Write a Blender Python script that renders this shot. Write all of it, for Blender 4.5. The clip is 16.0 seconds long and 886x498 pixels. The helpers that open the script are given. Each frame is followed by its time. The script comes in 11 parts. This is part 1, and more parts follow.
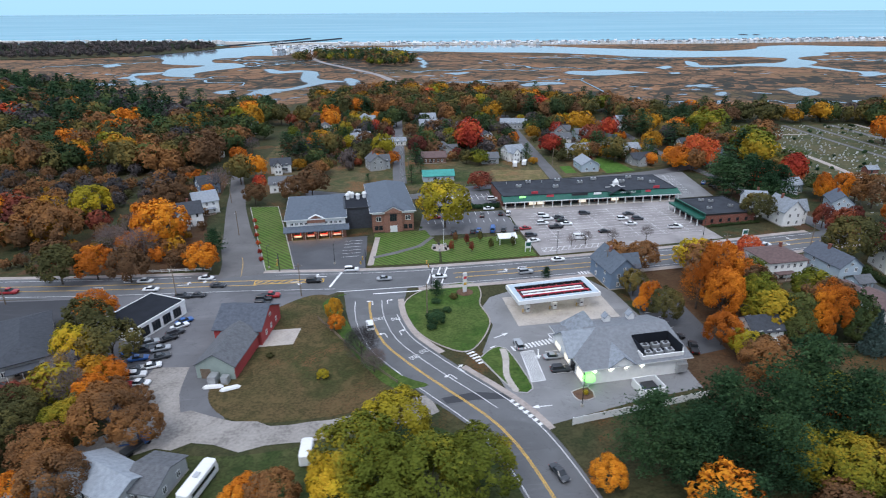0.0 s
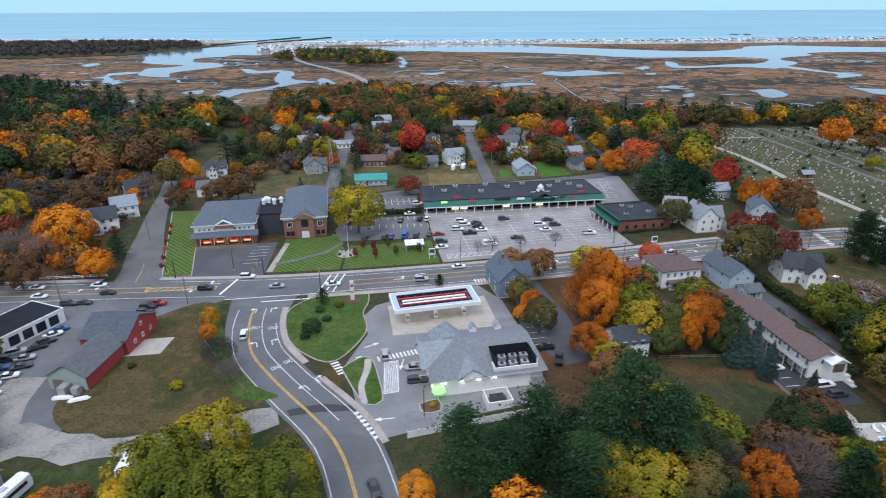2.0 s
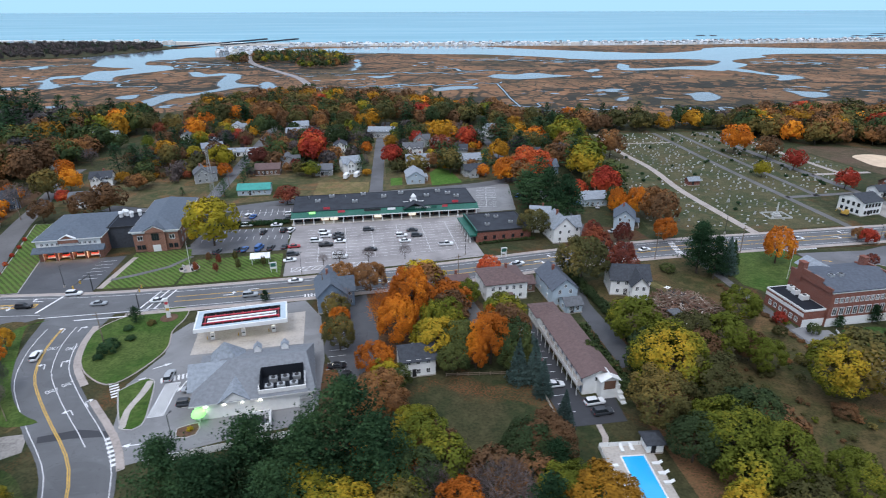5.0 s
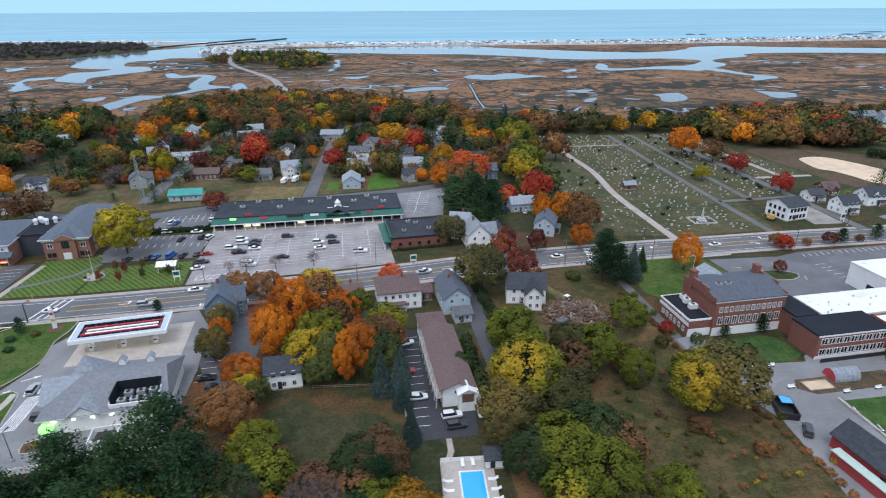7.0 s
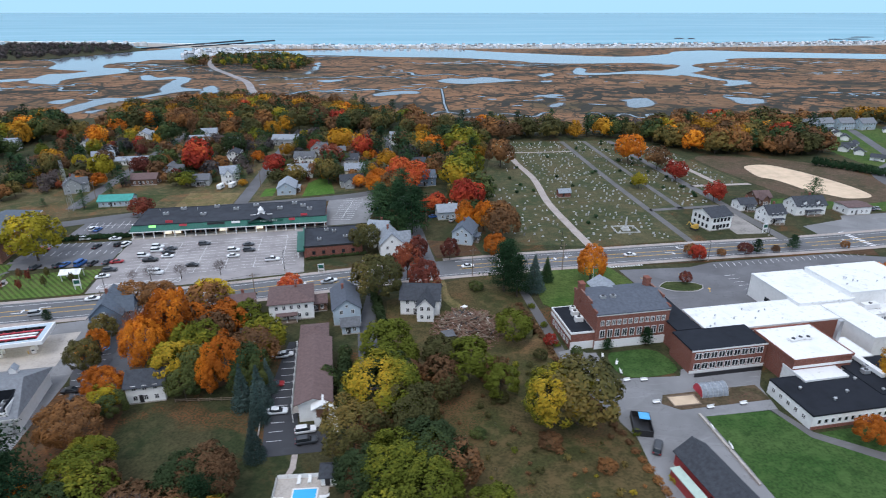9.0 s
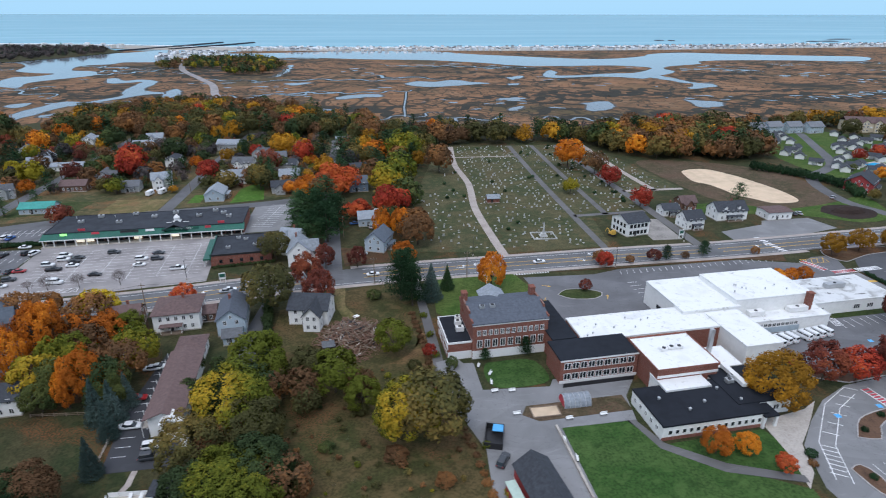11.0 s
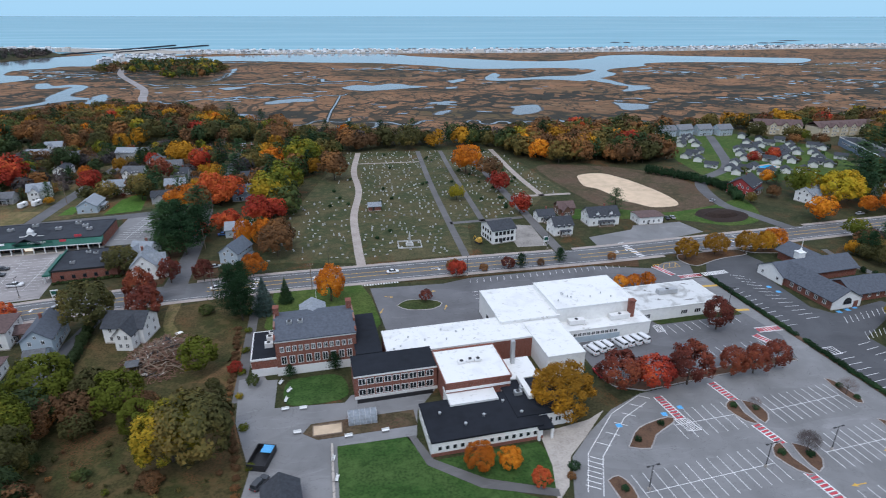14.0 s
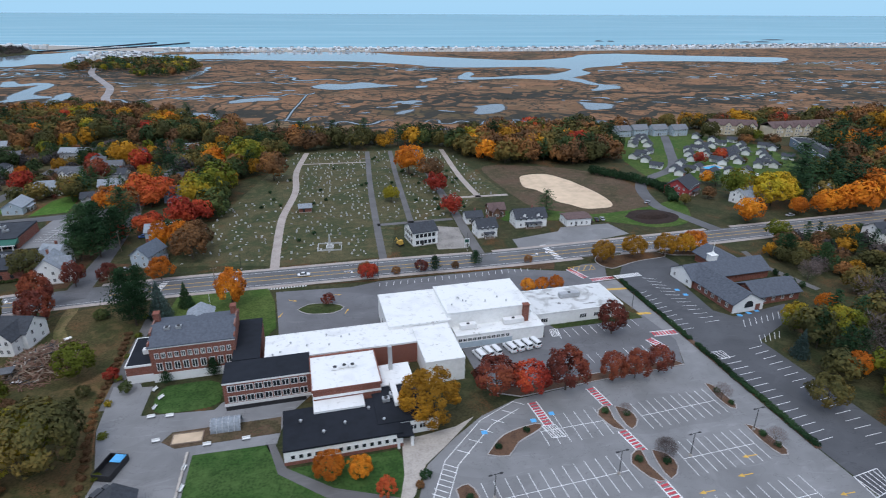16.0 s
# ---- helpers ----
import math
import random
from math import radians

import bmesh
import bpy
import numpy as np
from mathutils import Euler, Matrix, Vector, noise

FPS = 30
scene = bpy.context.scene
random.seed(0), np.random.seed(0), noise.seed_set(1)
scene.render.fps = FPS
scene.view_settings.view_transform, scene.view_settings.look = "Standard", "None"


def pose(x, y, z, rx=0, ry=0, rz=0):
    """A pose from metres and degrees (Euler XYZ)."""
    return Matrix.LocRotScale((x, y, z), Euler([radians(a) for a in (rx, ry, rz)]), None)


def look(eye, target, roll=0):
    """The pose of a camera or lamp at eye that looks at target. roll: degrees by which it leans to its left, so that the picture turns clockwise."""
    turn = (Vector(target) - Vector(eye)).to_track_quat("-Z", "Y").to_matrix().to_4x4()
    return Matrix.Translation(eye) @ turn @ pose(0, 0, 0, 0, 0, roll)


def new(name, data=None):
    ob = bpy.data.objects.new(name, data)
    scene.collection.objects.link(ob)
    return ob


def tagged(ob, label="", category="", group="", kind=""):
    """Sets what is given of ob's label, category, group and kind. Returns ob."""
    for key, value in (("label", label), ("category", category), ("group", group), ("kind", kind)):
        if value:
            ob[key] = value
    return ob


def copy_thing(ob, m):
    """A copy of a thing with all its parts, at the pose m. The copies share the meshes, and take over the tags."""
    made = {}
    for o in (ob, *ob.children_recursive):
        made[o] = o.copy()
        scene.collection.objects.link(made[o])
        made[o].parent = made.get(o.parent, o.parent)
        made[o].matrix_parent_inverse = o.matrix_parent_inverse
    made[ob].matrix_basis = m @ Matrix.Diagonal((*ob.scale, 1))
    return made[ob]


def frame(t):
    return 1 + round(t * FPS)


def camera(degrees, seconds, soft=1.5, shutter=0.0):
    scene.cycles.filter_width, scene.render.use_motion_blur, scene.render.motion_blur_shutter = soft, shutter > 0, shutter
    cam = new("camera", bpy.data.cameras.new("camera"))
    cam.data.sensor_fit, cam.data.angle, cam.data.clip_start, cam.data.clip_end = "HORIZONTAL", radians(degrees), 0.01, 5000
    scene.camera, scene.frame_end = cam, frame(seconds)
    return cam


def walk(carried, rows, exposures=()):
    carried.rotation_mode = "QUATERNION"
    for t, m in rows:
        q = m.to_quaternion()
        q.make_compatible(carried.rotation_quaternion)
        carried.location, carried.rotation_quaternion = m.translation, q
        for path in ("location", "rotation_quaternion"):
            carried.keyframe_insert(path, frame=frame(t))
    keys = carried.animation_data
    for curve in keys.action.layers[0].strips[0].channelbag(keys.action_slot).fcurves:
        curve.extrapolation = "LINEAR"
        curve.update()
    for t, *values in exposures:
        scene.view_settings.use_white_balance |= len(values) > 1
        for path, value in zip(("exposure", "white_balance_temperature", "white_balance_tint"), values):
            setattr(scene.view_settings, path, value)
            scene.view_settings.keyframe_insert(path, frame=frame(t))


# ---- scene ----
from collections import defaultdict

from mathutils import geometry

cam = camera(75.0, 16.0, soft=1.05, shutter=0.5)
# seconds, place, yaw, pitch, roll
ROWS = [
    (0.0, 0.00, 0.00, 77.47, -2.86, -22.52, -0.33),
    (0.5, 8.35, 0.00, 78.00, -2.80, -22.53, -0.28),
    (1.0, 16.68, 0.00, 78.54, -2.78, -22.56, -0.24),
    (1.5, 24.99, 0.00, 79.09, -2.80, -22.61, -0.22),
    (2.0, 33.28, -0.00, 79.64, -2.80, -22.67, -0.22),
    (2.5, 41.55, -0.01, 80.21, -2.85, -22.73, -0.22),
    (3.0, 49.81, -0.02, 80.78, -2.97, -22.77, -0.22),
    (3.5, 58.04, -0.05, 81.35, -3.27, -22.78, -0.20),
    (4.0, 66.26, -0.08, 81.93, -3.75, -22.73, -0.17),
    (4.5, 74.46, -0.12, 82.51, -4.21, -22.65, -0.13),
    (5.3, 87.53, -0.21, 83.43, -4.21, -22.70, -0.19),
    (6.2, 102.18, -0.35, 84.47, -4.22, -22.75, -0.26),
    (7.0, 115.15, -0.52, 85.38, -4.22, -22.80, -0.33),
    (7.5, 123.23, -0.65, 85.95, -4.23, -22.75, -0.18),
    (8.0, 131.29, -0.79, 86.50, -4.23, -22.68, 0.00),
    (9.0, 147.34, -1.15, 87.59, -4.42, -22.64, 0.03),
    (9.8, 160.13, -1.50, 88.43, -4.57, -22.60, 0.04),
    (10.5, 171.27, -1.86, 89.14, -4.70, -22.57, 0.06),
    (11.0, 179.21, -2.15, 89.62, -5.23, -22.53, 0.09),
    (11.5, 187.12, -2.46, 90.09, -5.26, -22.48, 0.12),
    (12.0, 195.02, -2.81, 90.55, -5.22, -22.45, 0.14),
    (12.5, 202.89, -3.19, 90.98, -5.26, -22.39, 0.13),
    (13.0, 210.74, -3.60, 91.39, -5.75, -22.34, 0.11),
    (13.5, 218.57, -4.04, 91.79, -7.28, -22.35, 0.09),
    (14.0, 226.38, -4.51, 92.16, -7.73, -22.40, 0.10),
    (14.5, 234.16, -5.03, 92.51, -7.85, -22.48, 0.13),
    (15.0, 241.93, -5.58, 92.83, -7.95, -22.56, 0.19),
    (15.5, 249.67, -6.16, 93.12, -8.12, -22.60, 0.25),
    (16.0, 257.39, -6.79, 93.39, -8.39, -22.59, 0.30),
]
walk(cam, [(t, pose(x, y, z, 90 + pitch, 0, yaw) @ pose(0, 0, 0, 0, 0, roll)) for t, x, y, z, yaw, pitch, roll in ROWS],
     exposures=[(0.0, 0.18, 6230, 10), (8.0, 0.18, 6230, 10), (11.0, 0.03, 6230, 10), (16.0, -0.07, 6230, 10)])

# ---- light: an overcast late afternoon, the sun low behind the camera ----
world = bpy.data.worlds.new("sky")
scene.world = world
world.use_nodes = True
wn = world.node_tree.nodes
sky = wn.new("ShaderNodeTexSky")
sky.sky_type, sky.sun_disc = "NISHITA", False
sky.sun_elevation, sky.sun_rotation = radians(59), radians(203)
sky.air_density, sky.dust_density, sky.ozone_density = 1.0, 1.5, 3.0
cloud = wn.new("ShaderNodeMix")
cloud.data_type = "RGBA"
cloud.inputs[0].default_value = 0.9
veil = wn.new("ShaderNodeValToRGB")  # overcast: blue near the horizon, pale grey overhead
veil.color_ramp.elements[0].position, veil.color_ramp.elements[0].color = 0.03, (0.52, 0.88, 1.18, 1)
veil.color_ramp.elements[1].position, veil.color_ramp.elements[1].color = 0.62, (1.14, 1.26, 1.52, 1)
middle = veil.color_ramp.elements.new(0.17)
middle.color = (0.38, 0.49, 0.63, 1)
gain = wn.new("ShaderNodeVectorMath")
gain.operation = "SCALE"
gain.inputs["Scale"].default_value = 8.6
height = wn.new("ShaderNodeSeparateXYZ")
wl = world.node_tree.links
wl.new(wn.new("ShaderNodeTexCoord").outputs["Generated"], height.inputs[0])
wl.new(height.outputs["Z"], veil.inputs[0])
wl.new(veil.outputs[0], gain.inputs[0])
wl.new(gain.outputs[0], cloud.inputs[7])
wl.new(sky.outputs[0], cloud.inputs[6])
wl.new(cloud.outputs[2], wn["Background"].inputs[0])
wn["Background"].inputs[1].default_value = 0.1
sun = new("sun", bpy.data.lights.new("sun", "SUN"))
sun.data.energy, sun.data.angle, sun.data.color = 1.25, radians(25), (1.0, 0.97, 0.94)
sun.matrix_world = look((0, 0, 300), (60, 140, 40))
sun.location = (0, 0, 300)

# ---- materials ----
class Tree:
    """Short names for building a node material."""

    def __init__(self, name):
        self.m = bpy.data.materials.new(name)
        self.m.use_nodes = True
        self.t = self.m.node_tree
        self.bsdf = self.t.nodes["Principled BSDF"]

    def n(self, kind, **inputs):
        node = self.t.nodes.new(kind)
        for k, v in inputs.items():
            self.put(node.inputs[k.replace("_", " ")], v)
        return node

    def put(self, socket, v):
        if hasattr(v, "is_linked"):
            self.t.links.new(v, socket)
        else:
            socket.default_value = v

    def pos(self, sx=1.0, sy=1.0, local=False):
        src = self.n("ShaderNodeTexCoord").outputs["Object"] if local else self.n("ShaderNodeNewGeometry").outputs["Position"]
        mp = self.n("ShaderNodeMapping", Vector=src)
        mp.inputs["Scale"].default_value = (sx, sy, 1.0)
        return mp.outputs[0]

    def noise(self, scale, detail=3.0, distort=0.0, vec=None, rough=0.55):
        return self.n("ShaderNodeTexNoise", Vector=vec or self.pos(), Scale=scale, Detail=detail, Distortion=distort, Roughness=rough).outputs["Fac"]

    def math(self, op, a, b=0.0, clamp=False):
        node = self.t.nodes.new("ShaderNodeMath")
        node.operation, node.use_clamp = op, clamp
        self.put(node.inputs[0], a)
        self.put(node.inputs[1], b)
        return node.outputs[0]

    def step(self, v, lo, hi):
        node = self.n("ShaderNodeMapRange", Value=v)
        node.inputs["From Min"].default_value, node.inputs["From Max"].default_value = lo, hi
        node.interpolation_type = "SMOOTHSTEP"
        return node.outputs[0]

    def mix(self, fac, a, b, kind="MIX"):
        node = self.t.nodes.new("ShaderNodeMix")
        node.data_type, node.blend_type = "RGBA", kind
        self.put(node.inputs[0], fac)
        self.put(node.inputs[6], (*a, 1) if isinstance(a, tuple) and len(a) == 3 else a)
        self.put(node.inputs[7], (*b, 1) if isinstance(b, tuple) and len(b) == 3 else b)
        return node.outputs[2]

    def ramp(self, v, stops):
        node = self.n("ShaderNodeValToRGB", Fac=v)
        el = node.color_ramp.elements
        while len(el) < len(stops):
            el.new(0.5)
        for e, (p, c) in zip(el, stops):
            e.position, e.color = p, (*c, 1)
        return node.outputs[0]

    def bump(self, v, strength=0.3, distance=0.05):
        node = self.n("ShaderNodeBump", Height=v, Strength=strength, Distance=distance)
        self.t.links.new(node.outputs[0], self.bsdf.inputs["Normal"])

    def done(self, color, rough=0.8, metal=0.0, spec=0.5):
        for k, v in (("Base Color", color), ("Roughness", rough), ("Metallic", metal), ("Specular IOR Level", spec)):
            self.put(self.bsdf.inputs[k], (*v, 1) if isinstance(v, tuple) and len(v) == 3 else v)
        return self.m


def scaled(c, k):
    return tuple(min(1.0, v * k) for v in c)


def plain(name, c, rough=0.6, metal=0.0, vary=0.15, grain=3.0, spec=0.5, bump=0.0):
    """One colour with weathering at two scales."""
    s = Tree(name)
    a = s.noise(grain, 4)
    b = s.noise(grain * 0.13, 3)
    f = s.math("MULTIPLY", s.math("ADD", a, b), 0.5)
    if bump:
        s.bump(a, bump)
    return s.done(s.ramp(f, [(0.32, scaled(c, 1 - vary * 1.6)), (0.5, c), (0.68, scaled(c, 1 + vary))]), rough, metal, spec)


def asphalt(name, c, patch=0.2, cracks=True):
    s = Tree(name)
    big, fine = s.noise(0.09, 5, 0.4), s.noise(7.0, 3)
    col = s.ramp(big, [(0.3, scaled(c, 1 - patch)), (0.5, c), (0.72, scaled(c, 1 + patch))])
    col = s.mix(s.math("MULTIPLY", fine, 0.3), col, scaled(c, 0.6))
    wear = s.step(s.noise(0.5, 6, 1.2, s.pos(0.25, 1.0)), 0.55, 0.75)
    col = s.mix(s.math("MULTIPLY", wear, 0.35), col, scaled(c, 1.5))
    if cracks:
        v = s.math("ABSOLUTE", s.math("SUBTRACT", s.noise(0.11, 4, 1.5), 0.5))
        col = s.mix(s.math("MULTIPLY", s.step(v, 0.006, 0.001), 0.5), col, scaled(c, 0.5))
        patchy = s.step(s.noise(0.035, 1.0, 0.0, s.pos(1.0, 1.8)), 0.60, 0.61)
        col = s.mix(s.math("MULTIPLY", patchy, 0.3), col, scaled(c, 0.62))
    s.bump(fine, 0.2, 0.02)
    return s.done(s.mix(1.0, col, (0.88, 0.88, 0.88), "MULTIPLY"), 0.85, 0.0, 0.35)


def grass(name, lush, dry, leaf=(0.22, 0.07, 0.02), mow=0.0, litter=0.45):
    """Turf with dry patches, fallen leaves and, where mown, stripes."""
    s = Tree(name)
    col = s.mix(s.step(s.noise(0.06, 5, 0.6), 0.35, 0.65), lush, dry)
    col = s.mix(s.math("MULTIPLY", s.step(s.noise(1.6, 5), 0.35, 0.7), 0.7), col, scaled(lush, 0.4))
    col = s.mix(s.math("MULTIPLY", s.step(s.noise(0.33, 4, 0.5), 0.48, 0.66), 0.5), col, scaled(dry, 1.25))
    col = s.mix(s.math("MULTIPLY", s.step(s.noise(0.21, 5, 0.8), 0.54, 0.7), 0.6), col, scaled(lush, 0.55))
    if mow:
        w = s.n("ShaderNodeTexWave", Vector=s.pos(), Scale=mow, Distortion=0.15)
        w.bands_direction = "DIAGONAL"
        col = s.mix(s.math("MULTIPLY", s.step(w.outputs["Fac"], 0.4, 0.6), 0.6), col, scaled(lush, 1.9))
    f = s.math("MULTIPLY", s.step(s.noise(0.05, 4, 0.8), 1.0 - litter, 1.15 - litter), s.step(s.noise(2.2, 3), 0.42, 0.6))
    col = s.mix(f, col, leaf)
    s.bump(s.noise(5.0, 3), 0.5, 0.08)
    return s.done(s.mix(1.0, col, (0.70, 0.69, 0.68), "MULTIPLY"), 0.95, 0.0, 0.2)


M = {}
M["road"] = asphalt("road_asphalt", (0.152, 0.155, 0.163))
M["lot"] = asphalt("lot_asphalt", (0.25, 0.25, 0.255))
M["lot_d"] = asphalt("dark_lot_asphalt", (0.165, 0.165, 0.175))
M["lot_c"] = asphalt("dark_blue_asphalt", (0.10, 0.103, 0.113))
M["old_lot"] = asphalt("worn_lot_asphalt", (0.34, 0.315, 0.31), 0.3)
M["fresh"] = asphalt("fresh_asphalt", (0.058, 0.06, 0.068), 0.12, False)
M["drive"] = asphalt("driveway", (0.155, 0.15, 0.15))
M["street"] = asphalt("street_asphalt", (0.14, 0.14, 0.148))
M["gravel"] = plain("gravel", (0.27, 0.25, 0.23), 0.95, 0, 0.3, 1.5, bump=0.4)
M["concrete"] = plain("concrete", (0.42, 0.38, 0.34), 0.85, 0, 0.18, 2.0)
M["walk"] = plain("pavement_concrete", (0.36, 0.31, 0.28), 0.85, 0, 0.2, 1.5)
M["kerb"] = plain("granite_kerb", (0.36, 0.34, 0.33), 0.8, 0, 0.25, 2.0)
M["paint_w"] = plain("road_paint_white", (0.72, 0.72, 0.72), 0.7, 0, 0.2, 4.0)
M["paint_y"] = plain("road_paint_yellow", (0.62, 0.38, 0.07), 0.7, 0, 0.2, 4.0)
M["paint_r"] = plain("road_paint_red", (0.5, 0.05, 0.07), 0.7, 0, 0.2, 4.0)
M["paint_b"] = plain("road_paint_blue", (0.1, 0.4, 0.75), 0.7, 0, 0.2, 4.0)
M["lawn"] = grass("mown_lawn", (0.085, 0.15, 0.028), (0.13, 0.15, 0.05), mow=0.3, litter=0.3)
M["yard"] = grass("yard_grass", (0.05, 0.085, 0.022), (0.11, 0.115, 0.045), leaf=(0.17, 0.09, 0.04), litter=0.4)
M["green_lawn"] = grass("green_lawn", (0.07, 0.15, 0.024), (0.12, 0.17, 0.042), leaf=(0.16, 0.09, 0.035), litter=0.34)
M["turf"] = grass("playing_turf", (0.05, 0.125, 0.026), (0.085, 0.155, 0.042), litter=0.2)
M["ground"] = grass("leafy_ground", (0.05, 0.068, 0.026), (0.095, 0.085, 0.04), leaf=(0.20, 0.085, 0.035), litter=0.47)
M["rough"] = grass("rough_field", (0.075, 0.085, 0.028), (0.155, 0.11, 0.05), leaf=(0.22, 0.105, 0.05), litter=0.45)
M["wild"] = grass("wild_meadow", (0.115, 0.105, 0.036), (0.24, 0.145, 0.072), leaf=(0.30, 0.15, 0.08), litter=0.6)
M["garden"] = grass("worn_garden_grass", (0.085, 0.105, 0.04), (0.19, 0.145, 0.075), leaf=(0.30, 0.13, 0.055), litter=0.5)
M["bright"] = grass("bright_lawn", (0.095, 0.22, 0.03), (0.13, 0.24, 0.045), litter=0.12)
M["dry"] = grass("dry_grass", (0.17, 0.17, 0.06), (0.30, 0.22, 0.11), leaf=(0.34, 0.17, 0.09), litter=0.45)
M["bank"] = plain("creek_bank", (0.034, 0.032, 0.024), 0.9, 0, 0.3, 0.3, spec=0.2)
M["mud"] = plain("marsh_mud", (0.045, 0.038, 0.032), 0.7, 0, 0.3, 0.2)
M["cemetery"] = grass("cemetery_grass", (0.075, 0.098, 0.042), (0.16, 0.14, 0.072), leaf=(0.17, 0.09, 0.04), litter=0.42)
M["leaves"] = grass("fallen_leaves", (0.14, 0.075, 0.038), (0.12, 0.08, 0.045), leaf=(0.27, 0.11, 0.035), litter=0.5)
M["mulch"] = plain("bark_mulch", (0.11, 0.06, 0.035), 0.95, 0, 0.35, 3.0, bump=0.5)
M["sand"] = plain("bare_sand", (0.60, 0.46, 0.32), 0.95, 0, 0.2, 0.2, bump=0.4)
M["dirt"] = grass("bare_earth", (0.11, 0.095, 0.05), (0.18, 0.125, 0.085), leaf=(0.15, 0.09, 0.06), litter=0.5)
M["beach"] = plain("beach_sand", (0.36, 0.33, 0.29), 0.95, 0, 0.15, 0.02)


def marsh():
    """Salt marsh grass: tawny and russet fields, darker wet ground, mown-looking streaks and thin runnels."""
    s = Tree("salt_marsh")
    p = s.pos()
    col = s.ramp(s.noise(0.0065, 5, 0.6, p), [(0.30, (0.10, 0.076, 0.038)), (0.42, (0.19, 0.105, 0.055)), (0.50, (0.27, 0.138, 0.070)), (0.60, (0.21, 0.115, 0.06)), (0.72, (0.14, 0.102, 0.048))])
    col = s.mix(s.math("MULTIPLY", s.step(s.noise(0.028, 5, 0.8, p), 0.48, 0.64), 0.45), col, (0.10, 0.068, 0.04))
    col = s.mix(s.math("MULTIPLY", s.step(s.noise(0.016, 4, 1.2, p), 0.55, 0.66), 0.55), col, (0.27, 0.165, 0.095))
    col = s.mix(s.math("MULTIPLY", s.step(s.noise(0.11, 3, 0.5, p), 0.5, 0.68), 0.45), col, (0.075, 0.055, 0.033))
    for scale, mid, width in ((0.007, 0.5, 0.017), (0.012, 0.46, 0.02), (0.018, 0.54, 0.021), (0.03, 0.5, 0.026), (0.05, 0.47, 0.026)):
        v = s.math("ABSOLUTE", s.math("SUBTRACT", s.noise(scale, 1.5, 0.9, p, 0.45), mid))
        gate = s.step(s.noise(scale * 0.3, 2, 0.0, p), 0.40, 0.47)
        col = s.mix(s.math("MULTIPLY", s.math("MULTIPLY", s.step(v, width, width * 0.45), gate), 0.85), col, (0.035, 0.033, 0.024))
    return s.done(col, 0.95, 0.0, 0.2)


def water(name, c, rough, scale, strength):
    s = Tree(name)
    s.bump(s.noise(scale, 4), strength, 0.3)
    return s.done(s.mix(s.noise(scale * 0.02, 3), c, scaled(c, 1.5)), rough, 0.0, 0.5)


def sea():
    """Open sea with long pale and dark wind lanes."""
    s = Tree("sea_water")
    lane = s.noise(1.0, 2, 0.3, s.pos(0.0012, 0.006))
    s.bump(s.noise(0.05, 4), 0.03, 0.3)
    return s.done(s.ramp(lane, [(0.3, (0.14, 0.36, 0.45)), (0.5, (0.17, 0.40, 0.49)), (0.68, (0.22, 0.46, 0.55))]), 0.24, 0.0, 0.5)


M["marsh"] = marsh()
M["river"] = water("tidal_water", (0.17, 0.20, 0.225), 0.07, 0.15, 0.02)
M["sea"] = sea()
M["surf"] = plain("surf", (0.75, 0.78, 0.8), 0.8, 0, 0.1, 0.05)
M["pool"] = water("pool_water", (0.03, 0.34, 0.62), 0.08, 2.0, 0.05)


def foliage(name, cols, thin=0.14):
    """Leaves: one tone a tree or so, with a slight play from leaf to leaf, letting some light through."""
    s = Tree(name)
    isl = s.n("ShaderNodeNewGeometry").outputs["Random Per Island"]
    place = s.step(s.noise(0.045, 1.0), 0.32, 0.68)
    a, b, c = cols
    v = s.math("ADD", s.math("MULTIPLY", isl, 0.3), s.math("MULTIPLY", place, 0.7))
    col = s.ramp(v, [(0.08, scaled(a, 0.85)), (0.36, a), (0.62, b), (0.92, c)])
    col = s.mix(s.math("MULTIPLY", s.step(s.noise(0.3, 3), 0.42, 0.66), 0.24), col, scaled(a, 0.6))
    s.done(col, 0.85, 0.0, 0.1)
    back = s.n("ShaderNodeBsdfTranslucent", Color=col)
    both = s.n("ShaderNodeMixShader", Fac=thin)
    s.t.links.new(s.bsdf.outputs[0], both.inputs[1])
    s.t.links.new(back.outputs[0], both.inputs[2])
    s.t.links.new(both.outputs[0], s.t.nodes["Material Output"].inputs[0])
    return s.m


